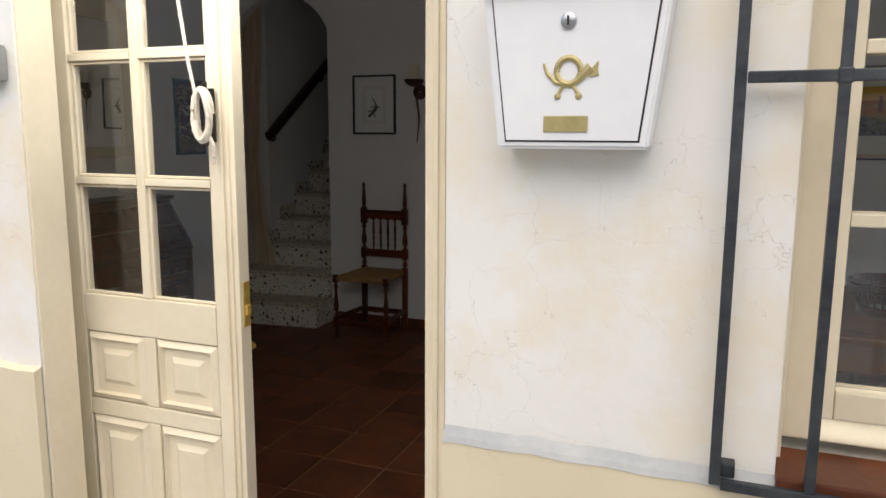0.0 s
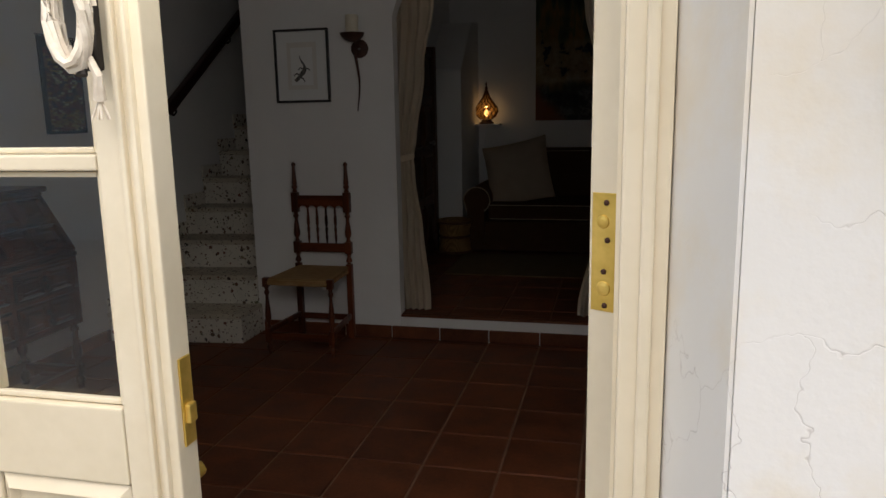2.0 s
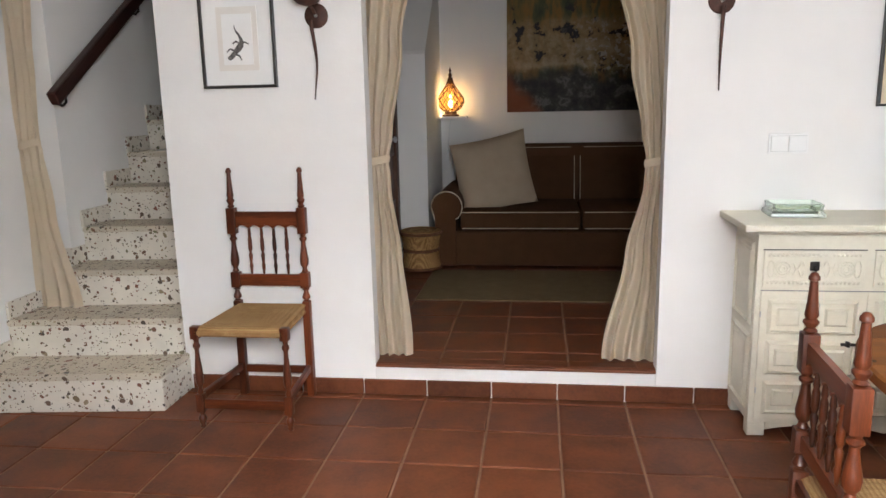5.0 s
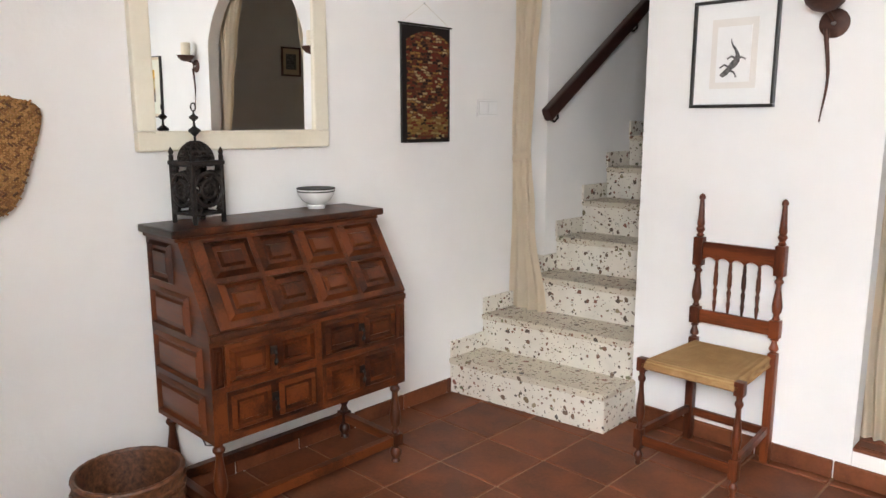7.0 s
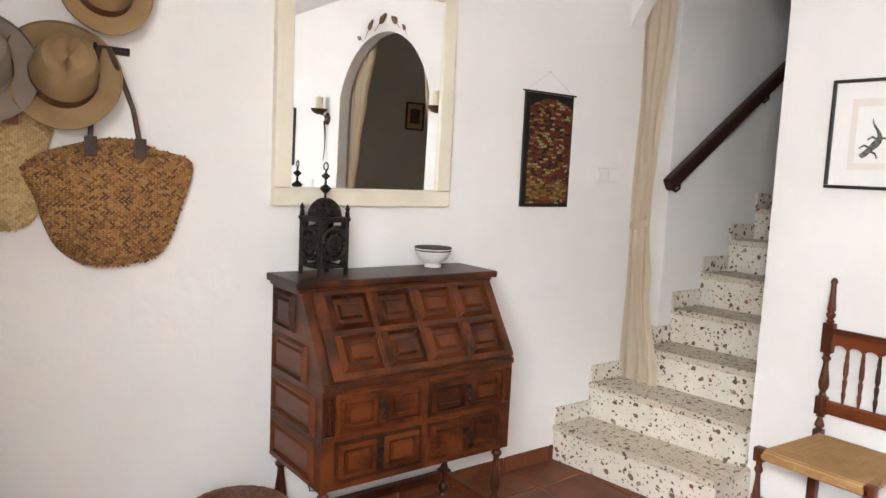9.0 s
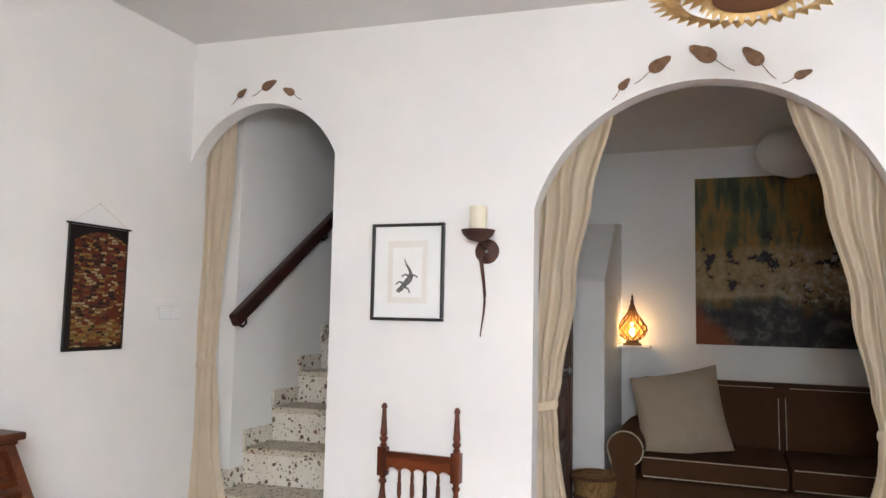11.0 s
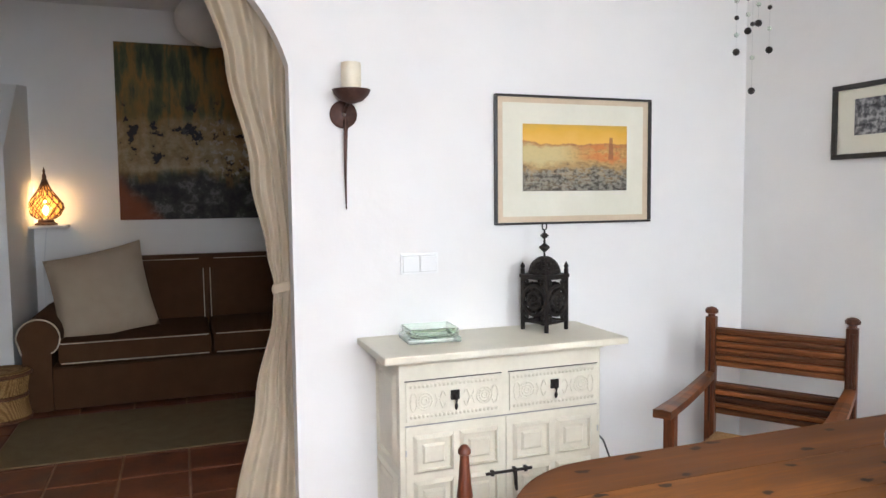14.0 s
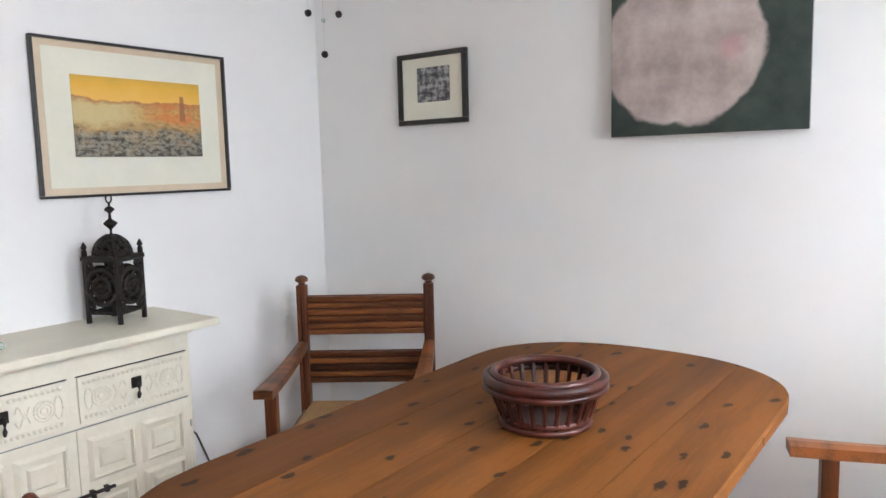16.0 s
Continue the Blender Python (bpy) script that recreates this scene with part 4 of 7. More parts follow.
    for q in range(4):
        x = -w + 2 * w * (q + 1) / 5
        part("spindle", lathe([(0.004, 0), (0.005, 0.04 * hsp), (0.009, 0.2 * hsp), (0.006, 0.24 * hsp), (0.006, 0.27 * hsp), (0.0095, 0.42 * hsp), (0.005, 0.47 * hsp), (0.0095, 0.55 * hsp), (0.009, 0.75 * hsp), (0.006, 0.8 * hsp), (0.008, 0.84 * hsp), (0.005, hsp)], 10, None, pose(x, 0, zb1 - 0.012)), WALNUT_UP, ch, "", True)
    part("front_stretcher", box(-g - 0.011, g + 0.011, -d - 0.008, -d + 0.008, 0.09, 0.132, 0.003), CHESTNUT_X, ch)
    part("rear_stretcher", box(-g + 0.018, g - 0.018, -0.008, 0.008, 0.11, 0.145, 0.003), CHESTNUT_X, ch)
    return ch


rush_chair((1.297, -0.04, 0), 0, 1.075, "turned chestnut spindle-back chair with rush seat against the white wall", "rush-seated chairs")
rush_chair((3.137, -1.60, 0), 86, 0.934, "turned chestnut rush-seated chair pushed up to the dining table", "rush-seated chairs")


def bureau():
    b = thing("bureau", "dark carved walnut slant-front bureau on turned legs", "desk", (0.012, -1.478, 0), 90)
    w, d, zb, zk, zt = 0.413, 0.402, 0.345, 0.715, 1.0
    dt = 0.222
    # carcass: a five-sided box
    prof = [(0, zb), (-d, zb), (-d, zk), (-dt, zt), (0, zt)]
    bm = bmesh.new()
    a = [bm.verts.new((-w, y, z)) for y, z in prof]
    c = [bm.verts.new((w, y, z)) for y, z in prof]
    bm.faces.new(a), bm.faces.new(c)
    for i in range(5):
        bm.faces.new((a[i], a[(i + 1) % 5], c[(i + 1) % 5], c[i]))
    part("body", bm, WALNUT, b)
    part("top", box(-w - 0.028, w + 0.028, -dt - 0.035, 0.0, zt + 0.001, zt + 0.028, 0.007), WALNUT, b)
    part("cornice", box(-w - 0.012, w + 0.012, -dt - 0.016, 0.0, zt - 0.014, zt, 0.004), WALNUT, b)
    # slanting flap with two rows of four fielded panels
    ang = math.atan2(d - dt, zt - zk)
    m = pose(0, -d - 0.001, zk, math.degrees(-ang), 0, 0)
    L = math.hypot(d - dt, zt - zk) - 0.018
    flap = part("flap", box(-w + 0.035, w - 0.002, -0.012, 0.0, 0.0, L, 0.004, None, m), WALNUT, b)
    pw = (2 * w - 0.10) / 4
    for r in range(2):
        for q in range(4):
            x0 = -w + 0.066 + q * pw
            z0 = 0.024 + r * (L - 0.02) / 2
            part("panel", raised_panel(x0 + 0.010, x0 + pw - 0.010, z0, z0 + (L - 0.05) / 2 - 0.004, -0.0125, 0.021, 0.014, 0.020, None, m), WALNUT, flap)
    part("flap_lip", box(-w, w, -d - 0.012, -d, zk - 0.028, zk - 0.004, 0.006), WALNUT, b)
    part("escutcheon", box(-0.012, 0.012, -0.018, -0.0125, L - 0.028, L - 0.012, 0.002, None, m), IRON, flap)
    zr = [(zb + 0.022, zb + 0.168), (zb + 0.188, zk - 0.044)]
    for z0, z1 in zr:
        for x0, x1 in ((-w + 0.05, -0.014), (0.014, w - 0.05)):
            dr = part("drawer", box(x0, x1, -d - 0.006, -d + 0.002, z0, z1, 0.002), WALNUT, b)
            xm = (x0 + x1) / 2
            part("panel", raised_panel(x0 + 0.012, xm - 0.016, z0 + 0.014, z1 - 0.014, -d - 0.0065, 0.019, 0.010, 0.016), WALNUT, dr)
            part("panel", raised_panel(xm + 0.016, x1 - 0.012, z0 + 0.014, z1 - 0.014, -d - 0.0065, 0.019, 0.010, 0.016), WALNUT, dr)
            zm = (z0 + z1) / 2
            hd = box(xm - 0.013, xm + 0.013, -d - 0.012, -d - 0.0065, zm + 0.002, zm + 0.03, 0.002)
            tube([(xm, -d - 0.014, zm + 0.014), (xm, -d - 0.024, zm + 0.006), (xm, -d - 0.022, zm - 0.022), (xm, -d - 0.018, zm - 0.034)], [0.005, 0.006, 0.008, 0.004], 8, hd)
            part("handle", hd, IRON, dr, "black iron drop pull")
    for x0, x1 in ((-w + 0.004, -w + 0.044), (w - 0.044, w - 0.004)):
        part("edge_panel", raised_panel(x0, x1, zr[1][0], zr[1][1], -d - 0.001, 0.010, 0.006, 0.008), WALNUT_UP, b)
    for sx in (-1, 1):
        for q in range(4):
            z0 = zb + 0.022 + q * 0.158
            front = -d + 0.045 if z0 + 0.14 < zk else -(dt + (d - dt) * (zt - z0 - 0.14) / (zt - zk)) + 0.045
            side = pose(sx * (w + 0.001), 0, 0, 0, 0, 90 * sx)
            lo, hi = (front, -0.03) if sx > 0 else (0.03, -front)
            part("side_panel", raised_panel(min(lo, hi), max(lo, hi), z0, z0 + 0.135, 0.0, 0.015, 0.010, 0.016, None, side), WALNUT, b)
    for x in (-w + 0.028, w - 0.028):
        for y in (-d + 0.03, -0.04):
            bm = box(x - 0.022, x + 0.022, y - 0.022, y + 0.022, 0.075, 0.125, 0.003)
            lathe([(r, 0.125 + z) for r, z in turned(zb - 0.126, 0.024)], 16, bm, pose(x, y, 0))
            lathe([(0.012, 0.001), (0.02, 0.008), (0.014, 0.02), (0.024, 0.04), (0.022, 0.055), (0.014, 0.066), (0.018, 0.075)], 16, bm, pose(x, y, 0))
            part("leg", bm, WALNUT_UP, b, "", True)
        part("stretcher", box(x - 0.016, x + 0.016, -d + 0.053, -0.063, 0.082, 0.118, 0.003), WALNUT, b)
    for y in (-d + 0.03, -0.04):
        part("stretcher", box(-w + 0.051, w - 0.051, y - 0.016, y + 0.016, 0.082, 0.118, 0.003), WALNUT, b)


bureau()


def pierced_lantern(at, rz, s, label):
    """A Moorish iron lantern: pierced square body, dome and a finial of beads."""
    ln = thing("lantern", label, "lantern", at, rz, "pierced iron lanterns")
    w, z0, z1 = 0.048 * s, 0.028 * s, 0.165 * s
    for x in (-w, w):
        for y in (-w, w):
            bm = box(x - 0.005 * s, x + 0.005 * s, y - 0.005 * s, y + 0.005 * s, 0.0, z1 + 0.028 * s, 0.001)
            lathe([(0.004 * s, 0), (0.008 * s, 0.008 * s), (0.003 * s, 0.018 * s), (0.001, 0.022 * s)], 8, bm, pose(x, y, z1 + 0.028 * s))
            part("corner_post", bm, IRON, ln)
    part("base_plate", box(-w, w, -w, w, z0 - 0.004, z0, 0.001), IRON, ln)
    part("cornice", box(-w - 0.008 * s, w + 0.008 * s, -w - 0.008 * s, w + 0.008 * s, z1, z1 + 0.012 * s, 0.003), IRON, ln)
    # sides: cut-out metalwork of petals, rings and bars
    for q in range(4):
        m = pose(0, 0, 0, 0, 0, 90 * q)
        bm = bmesh.new()
        y, zc, hh = -w - 0.001, (z0 + z1) / 2, (z1 - z0) / 2
        for a, b in (((-w, z0), (w, z0)), ((-w, z1), (w, z1))):
            tube([m @ Vector((a[0], y, a[1])), m @ Vector((b[0], y, b[1]))], 0.004 * s, 6, bm)
        for r in (0.5, 0.93):
            tube([m @ Vector((w * r * math.cos(t), y, zc + hh * r * 0.72 * math.sin(t))) for t in (math.tau * k / 20 for k in range(20))], 0.0066 * s, 6, bm, True)
        for k in range(8):
            t = math.tau * (k + 0.5) / 8
            p = [m @ Vector((w * f * math.cos(t + u), y, zc + hh * f * 0.72 * math.sin(t + u))) for f, u in ((0.15, 0), (0.5, 0.3), (0.92, 0), (0.5, -0.3))]
            tube(p, 0.0056 * s, 6, bm, True)
        for sx in (-1, 1):
            for sz in (-1, 1):
                for f in (0.55, 0.8):
                    cx, cz = sx * w * 0.78, zc + sz * hh * 0.8
                    tube([m @ Vector((cx + 0.013 * s * f * math.cos(t), y, cz + 0.014 * s * f * math.sin(t))) for t in (math.tau * k / 10 for k in range(10))], 0.0044 * s, 5, bm, True)
        tube([m @ Vector((0.008 * s * math.cos(t), y, zc + 0.008 * s * math.sin(t))) for t in (math.tau * k / 10 for k in range(10))], 0.006 * s, 6, bm, True)
        for f in (-0.93, 0.93):
            tube([m @ Vector((w * f, y, z0)), m @ Vector((w * f, y, z1))], 0.005 * s, 6, bm)
        part("pierced_side", bm, IRON, ln)
    # open dome of twisted ribs and hoops
    zd, rd = z1 + 0.012 * s, w * 0.95
    dome = part("dome", lathe([(rd * 1.04, zd - 0.001), (rd * 1.04, zd + 0.006 * s), (rd * 0.86, zd + 0.007 * s), (rd * 0.86, zd - 0.001)], 24), IRON, ln)
    for k in range(14):
        t = math.tau * k / 14
        part("rib", tube([(rd * math.cos(a) * math.cos(t + 0.14 * math.sin(6 * a)), rd * math.cos(a) * math.sin(t + 0.14 * math.sin(6 * a)), zd + rd * 1.12 * math.sin(a)) for a in (math.pi / 2 * j / 8 for j in range(8))], 0.0056 * s, 5), IRON, dome)
    for a in (0.22, 0.5, 0.8, 1.1, 1.35):
        part("hoop", tube([(rd * math.cos(a) * math.cos(t), rd * math.cos(a) * math.sin(t), zd + rd * 1.12 * math.sin(a)) for t in (math.tau * k / 20 for k in range(20))], 0.0056 * s, 6, None, True), IRON, dome)
    zt = zd + rd * 1.12
    part("finial", lathe([(0.004 * s, -0.004), (0.003 * s, 0.016 * s), (0.017 * s, 0.030 * s), (0.017 * s, 0.034 * s), (0.004 * s, 0.044 * s), (0.003 * s, 0.058 * s), (0.013 * s, 0.067 * s), (0.013 * s, 0.070 * s), (0.003 * s, 0.078 * s), (0.003 * s, 0.086 * s)], 14, None, pose(0, 0, zt)), IRON, ln, "", True)
    part("hanging_ring", tube([(0.011 * s * math.cos(t), 0, zt + 0.097 * s + 0.011 * s * math.sin(t)) for t in (math.tau * k / 16 for k in range(16))], 0.0022 * s, 6, None, True), IRON, ln)
    return ln


pierced_lantern((0.135, -1.755, 1.029), 8, 1.19, "pierced black iron Moorish lantern on the bureau")
pierced_lantern((4.015, -0.135, 0.873), 22, 1.27, "pierced black iron Moorish lantern on the ivory sideboard")


def bowl():
    b = thing("bowl", "small white footed china bowl with dark rim bands on the bureau", "bowl", (0.09, -1.235, 1.029))
    part("body", lathe([(0.034, 0), (0.036, 0.012), (0.030, 0.016), (0.055, 0.032), (0.070, 0.055), (0.075, 0.078), (0.071, 0.078), (0.064, 0.05), (0.04, 0.03), (0.001, 0.024)], 28), CHINA, b, "", True)
    for z, r in ((0.066, 0.0735), (0.0765, 0.0752)):
        part("rim_band", lathe([(r, z), (r + 0.001, z + 0.001), (r + 0.001, z + 0.004), (r, z + 0.005)], 28), IRON, b)


bowl()


def carved_mirror():
    m = thing("mirror", "ivory-painted wall mirror with a carved arched crest", "mirror", (0.001, -1.512, 1.268), 90)
    w, h, t = 0.392, 0.905, 0.066
    part("frame_rail", box(-w, w, -0.035, 0, 0, t, 0.006), MIRROR_FRAME, m)
    for s in (-1, 1):
        part("frame_stile", box(min(s * w, s * (w - t)), max(s * w, s * (w - t)), -0.035, 0, t + 0.0005, h - 0.001, 0.006), MIRROR_FRAME, m)
    # crest: falls from the middle to the corners in carved steps
    pts, n = [], 60
    for k in range(n + 1):
        x = w - 2 * w * k / n
        f = abs(x) / w
        z = h + 0.115 * max(0, 1 - (f / 0.98) ** 1.6) + 0.008 * math.sin(f * 34) * (f < 0.93) + 0.004 * math.sin(f * 71)
        pts.append((x, z))
    part("crest", prism([(-w, h - t * 1.2), (w, h - t * 1.2)] + pts, 0.03, None, pose(0, -0.031, 0)), MIRROR_FRAME, m)
    for s in (-1, 1):
        for k in range(9):
            x = s * w * (0.06 + 0.1 * k)
            f = abs(x) / w
            z = h + 0.115 * max(0, 1 - (f / 0.98) ** 1.6) - 0.022
            r = 0.020 - 0.0008 * k
            sp = [(x + s * r * (1 - j / 16) * math.cos(j * 0.55), -0.034, z + r * (1 - j / 16) * math.sin(j * 0.55)) for j in range(14)]
            part("carved_scroll", tube(sp, [0.005 * (1 - j / 22) for j in range(14)], 6), MIRROR_FRAME, m)
    part("carved_shell", lathe([(0.001, 0), (0.02, 0.003), (0.026, 0.008), (0.03, 0.0)], 14, None, pose(0, -0.036, h + 0.055, 90, 0, 0)), MIRROR_FRAME, m)
    for x0, x1, z0, z1 in ((-w + t - 0.008, w - t + 0.008, t - 0.008, t + 0.002), (-w + t - 0.008, w - t + 0.008, h - t * 1.2 - 0.002, h - t * 1.2 + 0.006)):
        part("inner_bead", box(x0, x1, -0.040, -0.0352, z0, z1, 0.002), MIRROR_FRAME, m)
    part("mirror_glass", box(-w + t - 0.004, w - t + 0.004, -0.018, -0.012, t - 0.004, h - t * 1.2 + 0.004), MIRROR, m, "silvered mirror glass").rotation_euler = (radians(0.8), 0, 0)


carved_mirror()


# a woven wall hanging: a dense town of small coloured blocks
def hanging_cloth(n, l, co, sep):
    mp = n.new("ShaderNodeCombineXYZ")
    wob = noise_tex(n, l, co, 6, 3)
    l.new(math_node(n, l, "MULTIPLY", sep.outputs[1], 0.58), mp.inputs[0])
    l.new(math_node(n, l, "ADD", sep.outputs[2], math_node(n, l, "MULTIPLY", wob.outputs["Fac"], 0.05)), mp.inputs[1])
    br = n.new("ShaderNodeTexBrick")
    br.inputs["Scale"].default_value, br.inputs["Mortar Size"].default_value, br.inputs["Bias"].default_value = 1.0, 0.0032, 0.0
    br.inputs["Brick Width"].default_value, br.inputs["Row Height"].default_value = 0.062, 0.023
    br.offset, br.squash, br.squash_frequency = 0.37, 0.6, 3
    br.inputs["Color1"].default_value, br.inputs["Color2"].default_value, br.inputs["Mortar"].default_value = (0, 0, 0, 1), (1, 1, 1, 1), (0.5, 0.5, 0.5, 1)
    l.new(mp.outputs[0], br.inputs["Vector"])
    tone = ramp(n, [(0.0, (0.020, 0.009, 0.007)), (0.14, (0.22, 0.030, 0.015)), (0.40, (0.26, 0.095, 0.04)), (0.52, (0.045, 0.018, 0.012)), (0.58, (0.46, 0.25, 0.065)), (0.78, (0.62, 0.49, 0.25)), (0.92, (0.16, 0.03, 0.015))])
    tone.color_ramp.interpolation = "CONSTANT"
    l.new(br.outputs["Color"], tone.inputs[0])
    fine = noise_tex(n, l, co, 70, 3, 0.7)
    col = mixed(n, l, math_node(n, l, "MULTIPLY", br.outputs["Fac"], 0.55), tone.outputs[0], (0.018, 0.009, 0.007))
    low = math_node(n, l, "MULTIPLY", stepped(n, l, sep.outputs[2], 0.24, 0.20), stepped(n, l, sep.outputs[2], 0.05, 0.08))
    col = mixed(n, l, math_node(n, l, "MULTIPLY", low, math_node(n, l, "MULTIPLY", stepped(n, l, br.outputs["Color"], 0.3, 0.5), 0.6)), col, (0.40, 0.24, 0.06))
    # black border that rises in an arch over the roofs
    side = math_node(n, l, "ABSOLUTE", math_node(n, l, "SUBTRACT", sep.outputs[1], 0.55))
    crown = math_node(n, l, "ADD", sep.outputs[2], math_node(n, l, "MULTIPLY", math_node(n, l, "MULTIPLY", side, side), 0.42))
    edge = math_node(n, l, "MAXIMUM", stepped(n, l, crown, 0.955, 0.965), math_node(n, l, "MAXIMUM", stepped(n, l, side, 0.44, 0.45), stepped(n, l, sep.outputs[2], 0.035, 0.028)))
    col = mixed(n, l, edge, col, (0.014, 0.010, 0.009))
    return mixed(n, l, math_node(n, l, "MULTIPLY", stepped(n, l, fine.outputs["Fac"], 0.52, 0.42), 0.2), col, (0.02, 0.010, 0.008))


def wall_hanging():
    t = thing("wall_hanging", "dark red and ochre woven wall hanging on a thin rod", "tapestry", (0.002, -0.545, 1.272))
    bm = bmesh.new()
    rows = []
    for j in range(13):
        z = 0.52 * j / 12
        rows.append([bm.verts.new((0.006 + 0.004 * noise.noise((k * 0.9, j * 0.35, 2)) + 0.004, -0.152 + 0.304 * k / 8 + 0.003 * noise.noise((j * 0.8, k // 8, 7)), z)) for k in range(9)])
    for a, b in zip(rows, rows[1:]):
        for k in range(8):
            bm.faces.new((a[k], a[k + 1], b[k + 1], b[k]))
    bmesh.ops.solidify(bm, geom=bm.faces[:], thickness=0.004)
    part("cloth", bm, picture("woven_town", hanging_cloth), t)
    part("border", box(0.004, 0.014, -0.156, -0.149, 0, 0.522, 0.003), BLACKF, t)
    part("border", box(0.004, 0.014, 0.149, 0.156, 0, 0.522, 0.003), BLACKF, t)
    part("rod", tube([(0.012, -0.17, 0.525), (0.012, 0.17, 0.525)], 0.004), IRON, t)
    part("cord", tube([(0.012, -0.15, 0.528), (0.003, 0.0, 0.622), (0.012, 0.15, 0.528)], 0.0009, 5), BAND, t)
    part("nail", lathe([(0.004, 0), (0.002, 0.004), (0.001, 0.006)], 8, None, pose(0.002, 0, 0.622, 0, 90, 0)), STEEL, t)


wall_hanging()


def switch(at, rz, w, h, label):
    s = thing("light_switch", label, "switch", at, rz, "light switches")
    part("plate", box(-w / 2, w / 2, -0.009, 0, -h / 2, h / 2, 0.003), PLASTIC, s)
    # grey sheet stands in for the shade in the gaps round the rockers
    part("seam", box(-w / 2 + 0.0085, w / 2 - 0.0085, -0.0102, -0.0092, -h / 2 + 0.0095, h / 2 - 0.0095), PALEPL, s)
    for k in (-1, 1):
        a, b = sorted((k * 0.002, k * (w / 2 - 0.01)))
        part("rocker", box(a, b, -0.015, -0.0104, -h / 2 + 0.011, h / 2 - 0.011, 0.002), PLASTIC, s)


switch((0.001, -0.105, 1.435), 90, 0.152, 0.083, "white double light switch beside the stair arch")
switch((3.532, -0.001, 1.147), 0, 0.155, 0.083, "white double light switch above the ivory sideboard")


def framed(name, label, at, rz, w, h, bar, frame_mat, layers, bar_d=0.022, sub=None):
    """A picture: four mitred bars, mounts laid one on the other, and glass-flat art."""
    p = thing(name, label, "picture", at, rz)
    for x0, x1, z0, z1 in ((-w / 2, w / 2, 0, bar), (-w / 2, w / 2, h - bar, h), (-w / 2, -w / 2 + bar, bar + 0.0004, h - bar - 0.0004), (w / 2 - bar, w / 2, bar + 0.0004, h - bar - 0.0004)):
        part("frame_bar", box(x0, x1, -bar_d, -0.001, z0, z1, 0.003), frame_mat, p)
    y = -0.008
    for name2, x0, x1, z0, z1, material in layers:
        part(name2, box(x0, x1, y - 0.002, y if y < -0.008 else -0.002, z0, z1), material, p)
        y -= 0.0022
    return p, y


# drawing of a gecko: a flat ink shape
liz, ly = framed("framed_drawing", "black-framed ink drawing of a small gecko on white mount", (1.21, -0.001, 1.423), 0, 0.34, 0.42, 0.013, BLACKF, [("mount", -0.158, 0.158, 0.012, 0.408, PAPER), ("plate_mark", -0.092, 0.092, 0.075, 0.345, PLATE), ("sheet", -0.068, 0.068, 0.10, 0.315, PAPER)])
body = [(-0.048, 0.133), (-0.040, 0.128), (-0.026, 0.138), (-0.014, 0.152), (0.002, 0.168), (0.014, 0.182), (0.018, 0.196), (0.016, 0.210), (0.008, 0.226), (-0.003, 0.24), (-0.010, 0.256), (-0.011, 0.268)]
wd = [0.006, 0.010, 0.011, 0.010, 0.014, 0.013, 0.010, 0.007, 0.005, 0.004, 0.0025, 0.001]
lf, rt = [], []
for i, (x, z) in enumerate(body):
    a, b = body[max(i - 1, 0)], body[min(i + 1, len(body) - 1)]
    dx, dz = b[0] - a[0], b[1] - a[1]
    n_ = math.hypot(dx, dz)
    lf.append((x - dz / n_ * wd[i], z + dx / n_ * wd[i]))
    rt.append((x + dz / n_ * wd[i], z - dx / n_ * wd[i]))
part("ink_body", prism(lf + rt[::-1], 0.001, None, pose(0, ly - 0.0005, 0)), INK, liz)
for pts in (((-0.012, 0.158), (-0.034, 0.168), (-0.046, 0.160)), ((-0.014, 0.146), (0.006, 0.138), (0.012, 0.126)), ((0.012, 0.19), (-0.008, 0.2), (-0.018, 0.193)), ((0.018, 0.188), (0.034, 0.196), (0.044, 0.19))):
    part("ink_leg", tube([(x, ly, z) for x, z in pts], [0.005, 0.004, 0.003], 6), INK, liz)
    for d in (-0.6, 0, 0.6):
        x, z = pts[-1]
        an = math.atan2(pts[-1][1] - pts[-2][1], pts[-1][0] - pts[-2][0]) + d
        part("ink_toe", tube([(x, ly, z), (x + 0.008 * math.cos(an), ly, z + 0.008 * math.sin(an))], 0.0012, 5), INK, liz)


